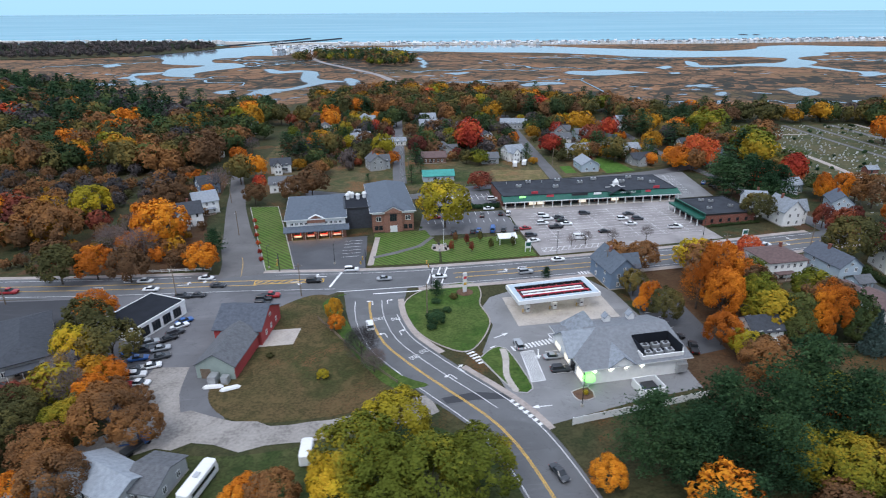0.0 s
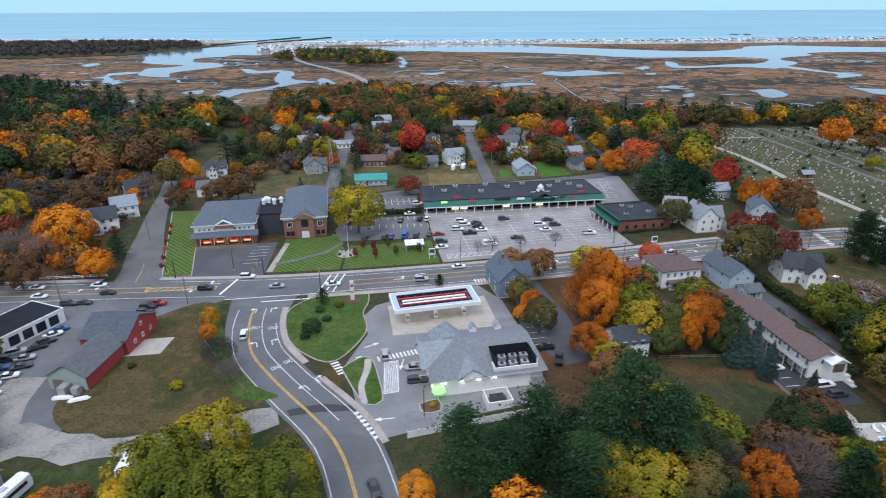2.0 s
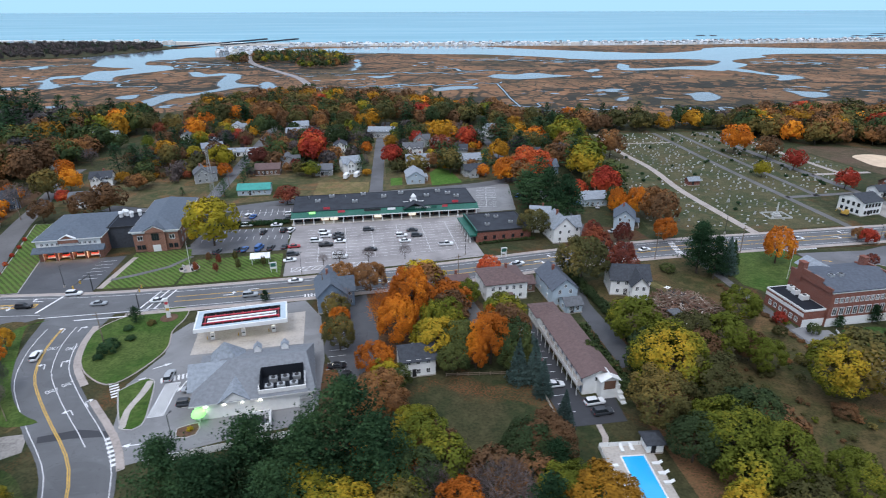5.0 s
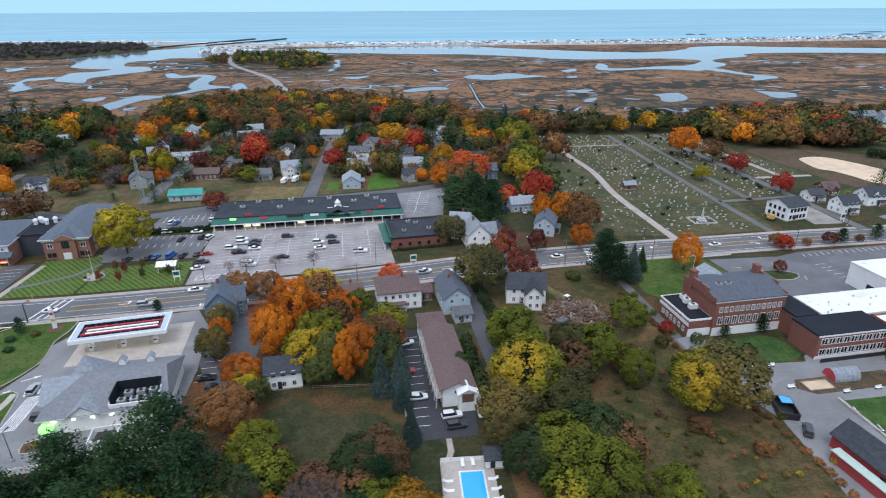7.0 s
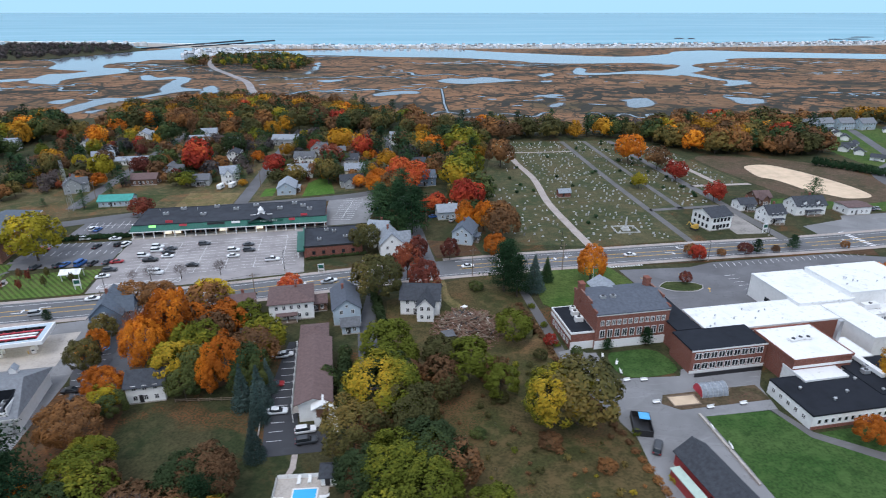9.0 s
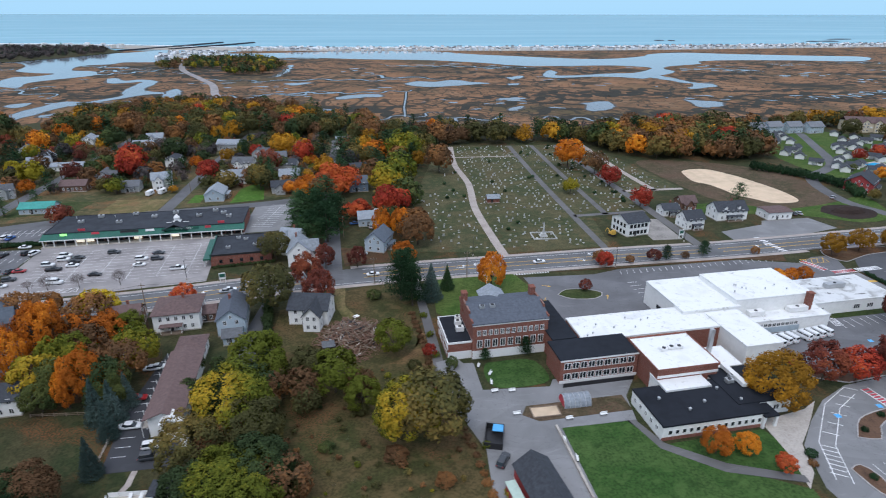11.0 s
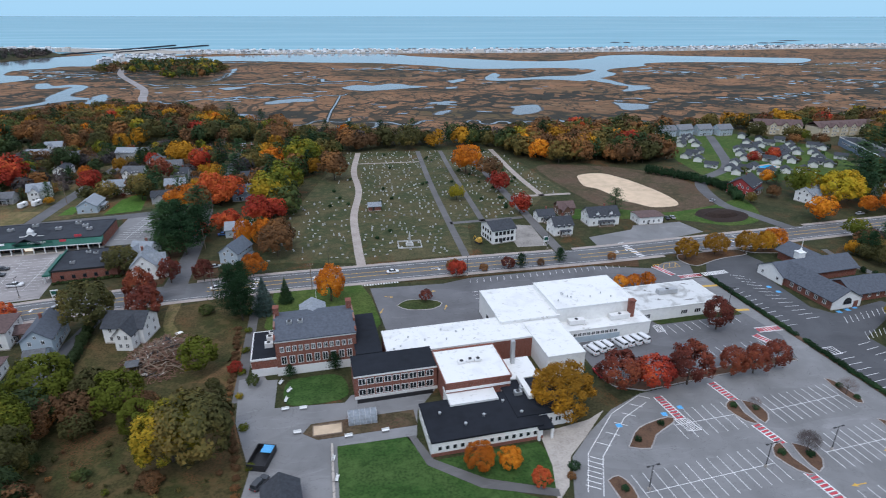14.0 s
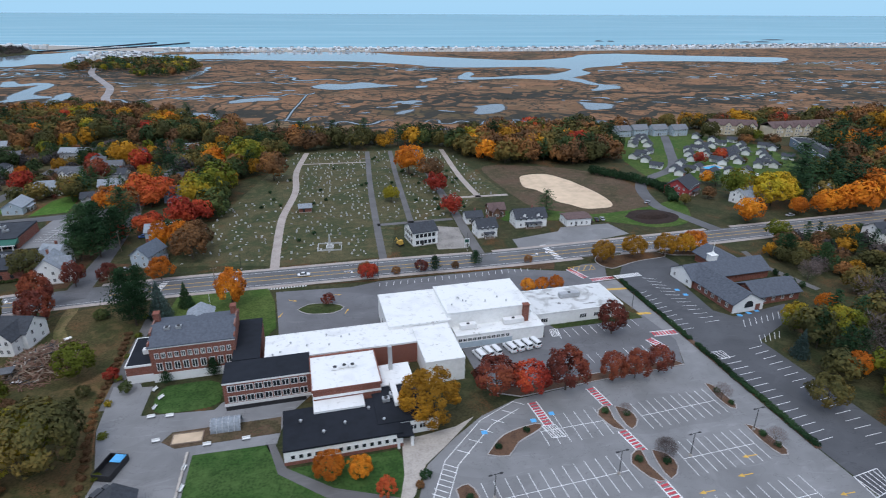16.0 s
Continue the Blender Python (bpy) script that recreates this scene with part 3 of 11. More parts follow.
# ---- trees: a trunk with limbs and a crown of leaf clumps ----
def crown_mesh(seed, leaves, size, kind):
    """A crown of unit height and width, from loose leaf clumps."""
    r = random.Random(seed)
    bm = bmesh.new()

    def leaf(p, s, out):
        n = Vector((r.gauss(0, 1), r.gauss(0, 1), r.gauss(0, 1))).normalized() + out * (0.55 if leaves > 1500 else 1.7) + Vector((0, 0, 0.0 if leaves > 1500 else 0.9))
        q = n.to_track_quat("Z", "Y") @ Euler((0, 0, r.uniform(0, 6.3))).to_quaternion()
        s *= r.uniform(0.6, 1.35)
        w = s * r.uniform(0.55, 1.0)
        bm.faces.new([bm.verts.new(p + q @ Vector(c)) for c in ((-s, -w * 0.5, 0), (s * 0.9, -w * 0.6, 0.1 * s), (s * 0.1, w, -0.1 * s))])

    if kind == "pine":
        arms = []
        for k in range(46):
            u = (k + r.random()) / 46
            reach = 0.6 * (1 - u) ** 0.55 * (0.55 + 0.45 * min(1.0, u * 5)) * r.uniform(0.65, 1.08)
            ang = k * 2.4 + r.uniform(-0.4, 0.4)
            arms.append((u, reach, ang))
        for k in range(leaves):
            u, reach, ang = arms[k % 46]
            f = r.random() ** 0.55
            spread = 0.10 * (0.4 + f)
            p = Vector((reach * f * math.cos(ang), reach * f * math.sin(ang), 0.06 + u * 0.9 + 0.04 * f)) + Vector((r.gauss(0, spread * 0.6), r.gauss(0, spread * 0.6), r.gauss(0, 0.018)))
            leaf(p, size * 0.9, Vector((math.cos(ang) * 0.4, math.sin(ang) * 0.4, 1.2)))
    elif kind == "spruce":
        for k in range(leaves):
            u = 1 - math.sqrt(r.random())
            ang = r.uniform(0, math.tau)
            rad = 0.5 * (1 - u) * (0.8 + 0.2 * math.sin(u * 60)) * r.random() ** 0.3 + 0.01
            leaf(Vector((rad * math.cos(ang), rad * math.sin(ang), u - rad * 0.15)), size, Vector((math.cos(ang), math.sin(ang), 0.5)))
    elif kind == "bare":
        for k in range(leaves):
            d = Vector((r.gauss(0, 1), r.gauss(0, 1), r.gauss(0.35, 0.8))).normalized()
            a = Vector((d.x * 0.44, d.y * 0.44, 0.1 + d.z * 0.4)) * r.uniform(0.3, 1.0) ** 0.6 + Vector((0, 0, 0.42))
            b = a + (d * 0.7 + Vector((r.gauss(0, 0.6), r.gauss(0, 0.6), 0.6))).normalized() * r.uniform(0.06, 0.14)
            side = d.cross(Vector((r.gauss(0, 1), r.gauss(0, 1), r.gauss(0, 1)))).normalized() * size * 0.3
            bm.faces.new([bm.verts.new(c) for c in (a - side, a + side, b)])
    else:
        # boughs: rounded clumps on an uneven dome, leaves lying on their outer sides, and, in the far ones, a dense heart
        many = 9 if leaves < 300 else 18 if leaves < 1500 else 30 if leaves < 5000 else 44
        rough = [r.uniform(0.82, 1.12) for k in range(8)]
        boughs = []
        for k in range(many):
            u = (k + 0.5) / many
            z, ang = 1.0 - 1.55 * u, k * 2.4 + r.uniform(-0.35, 0.35)
            flat = math.sqrt(max(0.0, 1 - z * z))
            out = Vector((flat * math.cos(ang), flat * math.sin(ang), z))
            rad = r.uniform(0.75, 1.25) * 0.72 / math.sqrt(many)
            reach = rough[int(ang / math.tau * 8) % 8] * r.uniform(0.9, 1.08)
            boughs.append((Vector((out.x * (0.5 - rad * 0.7) * reach, out.y * (0.5 - rad * 0.7) * reach, 0.5 + out.z * (0.46 - rad * 0.6) * reach)), rad, out))
        weights = [q[1] ** 2 for q in boughs]
        for k in range(leaves):
            c, rad, out = r.choices(boughs, weights)[0]
            d = (Vector((r.gauss(0, 1), r.gauss(0, 1), r.gauss(0, 1))).normalized() + out * 0.75).normalized()
            p = c + d * rad * (r.uniform(0.85, 1.15) if r.random() < 0.72 else r.uniform(1.05, 1.35) if r.random() < 0.4 else r.uniform(0.3, 0.9))
            n = d * 0.8 + out * 0.35 + Vector((r.gauss(0, 0.36), r.gauss(0, 0.36), r.gauss(0.1, 0.36)))
            q = n.to_track_quat("Z", "Y") @ Euler((0, 0, r.uniform(0, 6.3))).to_quaternion()
            t = size * r.uniform(0.65, 1.3)
            w = t * r.uniform(0.6, 1.0)
            bm.faces.new([bm.verts.new(p + q @ Vector(e)) for e in ((-t, -w * 0.5, 0), (t * 0.9, -w * 0.6, 0), (t * 0.1, w, 0))])
        heart = bmesh.ops.create_icosphere(bm, subdivisions=1 if leaves < 300 else 2, radius=1.0)["verts"] if leaves < 1500 else ()
        for v in heart:
            k = 0.8 + 0.4 * noise.noise(v.co * 1.7 + Vector((seed, 0, 0)))
            v.co = Vector((v.co.x * 0.33 * k, v.co.y * 0.33 * k, 0.47 + v.co.z * 0.30 * k))
    return mesh_of(bm, LEAF["green"], "crown")


def trunk_mesh(seed, conifer=False):
    r = random.Random(seed)
    bm = bmesh.new()
    tube(bm, (0, 0, -0.02), (0.01, 0, 0.3), 0.028, 0.02)
    tube(bm, (0.01, 0, 0.3), (0, 0.01, 0.92 if conifer else 0.62), 0.02, 0.006)
    for k in range(0 if conifer else 6):
        a = k * 1.05 + r.uniform(0, 0.6)
        tube(bm, (0.01, 0, r.uniform(0.25, 0.4)), (0.26 * math.cos(a), 0.26 * math.sin(a), r.uniform(0.5, 0.75)), 0.011, 0.003, 5)
    return mesh_of(bm, M["bark"], "trunk")


TRUNKS = {"broad": trunk_mesh(1), "pine": trunk_mesh(2, True), "spruce": trunk_mesh(2, True), "bare": trunk_mesh(3)}
CROWNS = {}
DETAIL = {0: (7000, 0.0225), 1: (3000, 0.034), 2: (1000, 0.05), 3: (420, 0.075), 11: (1700, 0.041), 12: (400, 0.076), 13: (70, 0.16), 14: (590, 0.063)}
KINDS = {"pine": "pine tree", "spruce": "conical spruce", "bare": "bare tree", "broad": "broadleaf tree"}
WORD = {"amber": "amber autumn", "orange": "orange autumn", "red": "bright red autumn", "maroon": "dark maroon", "yellow": "yellow autumn", "gold": "yellow-green autumn", "rust": "rusty brown autumn",
        "olive": "olive-brown autumn", "green": "dull green", "pine": "dark green needled", "spruce": "blue-green needled", "twig": "leafless grey", "dusk": "half-bare grey-brown"}


def crown_of(kind, lod):
    key = (kind, lod, rng.randrange(4))
    if key not in CROWNS:
        n, s = DETAIL[lod]
        n, s = (int(n * 1.15), s * 0.85) if kind in ("pine", "spruce") else (int(n * 0.6), 0.012 if n > 1500 else 0.036) if kind == "bare" else (n, s)
        CROWNS[key] = crown_mesh({"pine": 3, "spruce": 11, "bare": 23, "broad": 41}[kind] + lod * 7 + key[2] * 131, n, s, kind)
    return CROWNS[key]


def tree(form, col, x, y, h, w=None, lod=1, group="", z=0.0):
    """A tree of height h and crown width w."""
    kind = {"pine": "pine", "spruce": "spruce", "twig": "bare"}.get(form, "broad")
    me = crown_of(kind, lod)
    w = w or h * (0.5 if kind in ("pine", "spruce") else 0.85)
    top = thing("tree", x, y, z, rng.uniform(0, 360), WORD[col] + " " + KINDS[kind] + " with an uneven crown", "tree", group)
    tr = part("trunk", TRUNKS[kind], None, top, at=Matrix.Diagonal((h * 0.8, h * 0.8, h, 1)))
    low = 0.1 if kind in ("pine",) else 0.02 if kind == "spruce" else 0.06
    if h < 3.5:
        low = 0.0
    TREES.append((x, y, w))
    cr = part("crown", me, None, top, at=Matrix.Translation((0, 0, h * low)) @ Matrix.Diagonal((w, w, h * (1 - low), 1)))
    cr.material_slots[0].link = "OBJECT"
    cr.material_slots[0].material = LEAF[col]
    return top


def shrub(col, x, y, h, w, lod=2, label=""):
    top = thing("shrub", x, y, 0, rng.uniform(0, 360), label or WORD[col] + " shrub, low and rounded", "shrub")
    cr = part("crown", crown_of("broad", lod), None, top, at=Matrix.Translation((0, 0, -0.12 * h)) @ Matrix.Diagonal((w, w, h * 1.15, 1)))
    cr.material_slots[0].link = "OBJECT"
    cr.material_slots[0].material = LEAF[col]
    return top


def clear_of(x, y, room=2.0):
    for line, half in LINES:
        for p in line:
            if abs(p.x - x) < half + room and abs(p.y - y) < half + room and (p.x - x) ** 2 + (p.y - y) ** 2 < (half + room) ** 2:
                return False
    for pts in SOLID:
        if inside(x, y, pts):
            return False
    return True


COLS = list(LEAF)


def woods(pts, gap, cols, hmin, hmax, lod=2, label="dense autumn woods of many colours", room=2.0, jitter=0.45):
    """A stand of trees about gap metres apart, in one mesh; cols: weights by colour."""
    xs, ys = [p[0] for p in pts], [p[1] for p in pts]
    names, wts = list(cols), list(cols.values())
    coords, index = [], []
    y, row_no = min(ys), 0
    near = [q for q in TREES if min(xs) - 9 < q[0] < max(xs) + 9]
    while y < max(ys):
        x = min(xs) + (row_no % 2) * gap / 2
        while x < max(xs):
            px, py = x + rng.uniform(-jitter, jitter) * gap, y + rng.uniform(-jitter, jitter) * gap
            x += gap
            if not (inside(px, py, pts) and clear_of(px, py, room)) or any((px - q[0]) ** 2 + (py - q[1]) ** 2 < (0.35 * q[2]) ** 2 for q in near):
                continue
            c = rng.choices(names, wts)[0]
            h = rng.uniform(hmin, hmax) * (1.25 if c == "pine" else 1.0)
            kind = {"pine": "pine", "spruce": "spruce", "twig": "bare"}.get(c, "broad")
            w = h * (rng.uniform(0.6, 0.8) if kind in ("pine", "spruce") else rng.uniform(0.9, 1.2))
            low = 0.1 if kind == "pine" else 0.02
            a = rng.uniform(0, math.tau)
            turn = np.array(((math.cos(a), math.sin(a), 0), (-math.sin(a), math.cos(a), 0), (0, 0, 1)))
            for src, scale, lift, m in ((quads_of(crown_of(kind, 10 + lod)), (w, w, h * (1 - low)), h * low, COLS.index(c)), (TRUNK_QUADS, (h, h, h * 0.7), 0.0, len(COLS))):
                coords.append((src * np.array(scale)) @ turn + np.array((px, py, lift)))
                index.append(np.full(len(src), m, dtype=np.int32))
        y += gap * 0.87
        row_no += 1
    me = bpy.data.meshes.new("woods")
    co = np.concatenate(coords).reshape(-1, 3)
    n = len(co) // 3
    me.vertices.add(len(co))
    me.vertices.foreach_set("co", co.astype(np.float32).ravel())
    me.loops.add(len(co))
    me.loops.foreach_set("vertex_index", np.arange(len(co), dtype=np.int32))
    me.polygons.add(n)
    me.polygons.foreach_set("loop_start", np.arange(0, len(co), 3, dtype=np.int32))
    for c in COLS:
        me.materials.append(LEAF[c])
    me.materials.append(M["bark"])
    me.polygons.foreach_set("material_index", np.concatenate(index))
    me.update(calc_edges=True)
    return tagged(new("woods", me), label, "woods", kind="stuff")


TREES = []  # trees set singly: x, y, width
QUADS = {}
TRUNK_QUADS = np.array([[(0.02 * math.cos(k * 2.1), 0.02 * math.sin(k * 2.1), 0), (0.02 * math.cos(k * 2.1 + 2.1), 0.02 * math.sin(k * 2.1 + 2.1), 0), (0, 0, 1)] for k in range(3)])


def quads_of(me):
    if me.name not in QUADS:
        co = np.empty(len(me.vertices) * 3)
        me.vertices.foreach_get("co", co)
        idx = np.empty(len(me.loops), dtype=np.int32)
        me.loops.foreach_get("vertex_index", idx)
        QUADS[me.name] = co.reshape(-1, 3)[idx].reshape(-1, 3, 3)
    return QUADS[me.name]

# ---- the land, from the town to the sea ----
def grid_sheet(name, x0, x1, y0, y1, nx, ny, height, mat, label, category):
    bm = bmesh.new()
    rows = [[bm.verts.new((x0 + (x1 - x0) * i / nx, y0 + (y1 - y0) * j / ny, height(x0 + (x1 - x0) * i / nx, y0 + (y1 - y0) * j / ny))) for i in range(nx + 1)] for j in range(ny + 1)]
    for j in range(ny):
        for i in range(nx):
            bm.faces.new((rows[j][i], rows[j][i + 1], rows[j + 1][i + 1], rows[j + 1][i]))
    return tagged(new(name, mesh_of(bm, mat, name)), label, category, kind="structure")


def town_edge(x):
    """Where the wooded land gives way to the marsh."""
    base = np.interp(x, (-900, -480, -400, -250, -200, -140, -90, 20, 90, 180, 280, 330, 430, 520, 700, 1100), (760, 700, 670, 540, 500, 510, 550, 610, 560, 470, 440, 440, 440, 470, 480, 520))
    return float(base) + 12 * noise.noise((x * 0.03, 0.5, 0))


bm = bmesh.new()
xs = [-900 + 20 * i for i in range(101)]
strip(bm, [(x, town_edge(x)) for x in xs], [(x, -250) for x in xs], 0.0, 1.5)
tagged(new("ground", mesh_of(bm, M["ground"], "ground")), "leaf-strewn autumn ground of the town", "ground", kind="structure")
grid_sheet("marsh_ground", -2600, 3400, 300, 1490, 12, 6, lambda x, y: -0.6, M["marsh"], "tawny salt marsh with winding creeks and pools", "marsh")
grid_sheet("water", -6500, 7000, 1380, 4650, 10, 24, lambda x, y: -0.9 + 56 * max(0.0, (y - 2300) / 2350) ** 2, M["sea"], "calm grey-blue sea out to the horizon", "sea")


WATER = []  # outlines of open water


def tidal(label, pts, z):
    """Open water in the marsh, in a dark muddy bank."""
    line = []
    for p in smooth(pts + pts[:1], 3.0)[:-1]:
        far = 1.6 if len(pts) > 20 else 0.007 * p.y
        line.append((p.x + far * (noise.noise((p.x * 0.05, p.y * 0.05, 1.0)) + 0.6 * noise.noise((p.x * 0.14, p.y * 0.14, 3.0))), p.y + far * (noise.noise((p.x * 0.05, p.y * 0.05, 7.0)) + 0.6 * noise.noise((p.x * 0.14, p.y * 0.14, 5.0)))))
    WATER.append(line)
    loop = [Vector(p) for p in line]
    if sum(p.x * q.y - q.x * p.y for p, q in zip(loop, loop[1:] + loop[:1])) < 0:
        loop = loop[::-1]
    rim = []
    for i, p in enumerate(loop):
        t = (loop[(i + 1) % len(loop)] - loop[i - 1]).normalized()
        rim.append(p + Vector((t.y, -t.x)) * (1.5 + 4.0 * abs(noise.noise((p.x * 0.03, p.y * 0.03, 0.5)))))
    bm = bmesh.new()
    verts = [bm.verts.new((p.x, p.y, z)) for p in loop]
    for tri in geometry.tessellate_polygon([[p.to_3d() for p in loop]]):
        bm.faces.new([verts[i] for i in tri])
    bmesh.ops.recalc_face_normals(bm, faces=bm.faces)
    ob = tagged(new("water", mesh_of(bm, M["river"], "water")), label, "pool" if len(pts) < 8 else "river", kind="structure")
    bm = bmesh.new()
    strip(bm, loop + loop[:1], rim + rim[:1], z - 0.03, 0.4)
    bmesh.ops.recalc_face_normals(bm, faces=bm.faces)
    part("mud_bank", bm, M["mud"], ob, "dark wet mud bank")


tidal("broad tidal estuary at the river mouth", [(-594, 1208), (-581, 1268), (-530, 1278), (-465, 1255), (-451, 1338), (-460, 1415), (-402, 1408), (-354, 1510), (-319, 1659), (-213, 1646), (-62, 1627), (-51, 1475), (-154, 1443), (-210, 1330), (-239, 1247), (-239, 1158), (-300, 1150), (-308, 1112), (-340, 1090), (-338, 1044), (-317, 999), (-281, 985), (-252, 926), (-273, 877), (-289, 848), (-292, 819), (-279, 778), (-324, 802), (-340, 845), (-352, 901), (-327, 915), (-320, 950), (-355, 963), (-401, 997), (-430, 1075), (-479, 1142), (-539, 1161)], -0.454)
tidal("broad tidal river behind the beach", [(-218, 1368), (-94, 1374), (31, 1422), (162, 1428), (280, 1414), (354, 1324), (435, 1259), (548, 1179), (624, 1171), (712, 1229), (762, 1297), (854, 1327), (939, 1278), (1062, 1226), (1170, 1178), (1077, 1078), (964, 1104), (842, 1117), (768, 1096), (740, 1044), (665, 1002), (634, 959), (632, 917), (608, 881), (564, 841), (539, 818), (516, 837), (481, 848), (418, 838), (409, 872), (436, 946), (441, 916), (427, 871), (460, 868), (514, 890), (556, 895), (600, 941), (619, 983), (574, 1023), (426, 1026), (346, 1098), (252, 1164), (134, 1192), (34, 1234), (-35, 1242), (-120, 1204), (-175, 1151)], -0.448)
tidal("tidal creek bending through the marsh", [(-214, 872), (-185, 817), (-164, 822), (-149, 828), (-142, 779), (-132, 724), (-120, 696), (-127, 666), (-137, 648), (-162, 650), (-166, 620), (-169, 582), (-166, 560), (-158, 550), (-149, 521), (-144, 520), (-149, 549), (-146, 576), (-143, 614), (-130, 634), (-116, 661), (-104, 689), (-88, 704), (-63, 707), (-99, 727), (-118, 752), (-123, 804), (-136, 841), (-162, 859), (-177, 845), (-202, 879)], -0.442)
tidal("narrow tidal creek", [(-370, 774), (-353, 766), (-327, 713), (-314, 702), (-310, 723), (-335, 759), (-352, 778), (-360, 805), (-342, 824), (-343, 853), (-376, 834), (-369, 799)], -0.436)
tidal("thin tidal creek", [(556, 833), (564, 793), (575, 748), (550, 705), (560, 704), (597, 726), (604, 746), (591, 761), (586, 814), (574, 857)], -0.430)
tidal("shallow pool of standing water in the marsh", [(-202, 619), (-203, 636), (-188, 644), (-185, 626), (-188, 610)], -0.424)
tidal("shallow pool of standing water in the marsh", [(-192, 515), (-190, 527), (-175, 529), (-169, 511), (-173, 497)], -0.418)
tidal("shallow pool of standing water in the marsh", [(-223, 536), (-220, 545), (-211, 541), (-203, 522), (-212, 523)], -0.412)
tidal("shallow pool of standing water in the marsh", [(-243, 570), (-232, 576), (-228, 562), (-236, 559)], -0.406)
tidal("shallow pool of standing water in the marsh", [(-140, 562), (-132, 572), (-130, 561), (-136, 554)], -0.400)
tidal("shallow pool of standing water in the marsh", [(-372, 712), (-365, 722), (-339, 704), (-350, 695)], -0.394)
tidal("wet mud flat with standing water", [(39, 612), (56, 619), (68, 601), (112, 582), (127, 565), (134, 543), (122, 551), (110, 566), (78, 584), (56, 586)], -0.388)
tidal("shallow pool of standing water in the marsh", [(122, 660), (140, 679), (167, 682), (171, 661), (150, 658), (125, 645)], -0.382)
tidal("shallow pool of standing water in the marsh", [(44, 796), (68, 808), (76, 793), (56, 775)], -0.376)
tidal("shallow pool of standing water in the marsh", [(200, 782), (214, 810), (239, 800), (263, 820), (291, 795), (311, 779), (274, 762), (234, 746), (208, 761)], -0.370)
tidal("shallow pool of standing water in the marsh", [(376, 597), (410, 603), (394, 555), (370, 549), (379, 580)], -0.364)
tidal("shallow pool of standing water in the marsh", [(497, 614), (526, 593), (513, 565), (492, 562), (495, 591)], -0.358)
tidal("shallow pool of standing water in the marsh", [(300, 640), (324, 643), (329, 633), (299, 626)], -0.352)
tidal("shallow pool of standing water in the marsh", [(301, 574), (314, 581), (303, 558), (294, 559)], -0.346)
tidal("narrow tidal creek", [(5, 1068), (12, 1067), (22, 987), (22, 909), (15, 875), (16, 957)], -0.340)
tidal("shallow pool of standing water in the marsh", [(-83, 749), (-73, 748), (-58, 701), (-63, 671), (-76, 692)], -0.334)
tidal("shallow pool of standing water in the marsh", [(-482, 966), (-473, 994), (-454, 963), (-458, 936)], -0.328)
tidal("shallow pool of standing water in the marsh", [(350, 844), (375, 867), (372, 842), (350, 820)], -0.322)
tidal("shallow pool of standing water in the marsh", [(335, 770), (352, 775), (344, 756), (332, 757)], -0.316)
sheet("headland_ground", [(-1500, 1100), (-640, 1105), (-505, 1170), (-455, 1290), (-415, 1430), (-520, 1580), (-700, 1640), (-1500, 1560)], 0.4, M["ground"], "low wooded headland", "headland", round_it=False, keep=False)
# the barrier beach, with its rows of small houses
road("beach", [(-1500, 1820), (-700, 1700), (-330, 1560), (-120, 1520), (200, 1500), (700, 1490), (1100, 1530), (1700, 1600), (2600, 1700)], [150, 150, 110, 130, 150, 150, 150, 160, 160], -0.2, M["beach"], "pale sandy barrier beach", "beach")
bm = bmesh.new()
shore = smooth([(-1500, 1905), (-700, 1785), (-300, 1640), (-120, 1605), (200, 1582), (700, 1575), (1100, 1612), (1700, 1690), (2600, 1790)])
strip(bm, offset(shore, 9.0), offset(shore, -7.0), -0.1, 0.5)
tagged(new("surf", mesh_of(bm, M["surf"], "surf")), "white line of breaking surf", "surf", kind="structure")
for a, b in (((-439.8, 1466.7), (-299.8, 1831.6)), ((-343.5, 1523.6), (-207.6, 1819.7))):
    bm = bmesh.new()
    line = smooth([Vector(a), Vector(a).lerp(Vector(b), 0.5) + Vector((6, 0)), Vector(b)], 12)
    strip(bm, offset(line, 5), offset(line, -5), 2.0, 3.5)
    tagged(new("jetty", mesh_of(bm, M["tar_grey"], "jetty")), "long dark stone jetty at the harbour mouth", "jetty", kind="structure")
for x, y, a in ((1040, 1880, 20), (1075, 1868, 14), (1500, 1795, 30), (1560, 1800, 44), (1690, 1925, 60)):
    bm = bmesh.new()
    hull(bm, [[(x + a * k2 * math.cos(k * 0.52) * (0.7 + 0.5 * abs(noise.noise((k * 1.3, x, 0)))), y + 13 * k2 * math.sin(k * 0.52), z) for k in range(12)] for k2, z in ((1.0, -1.0), (0.8, 0.4), (0.4, 1.3))])
    tagged(new("reef", mesh_of(bm, M["tar_grey"], "reef")), "low dark rock ledge out in the sea", "rock", kind="structure")


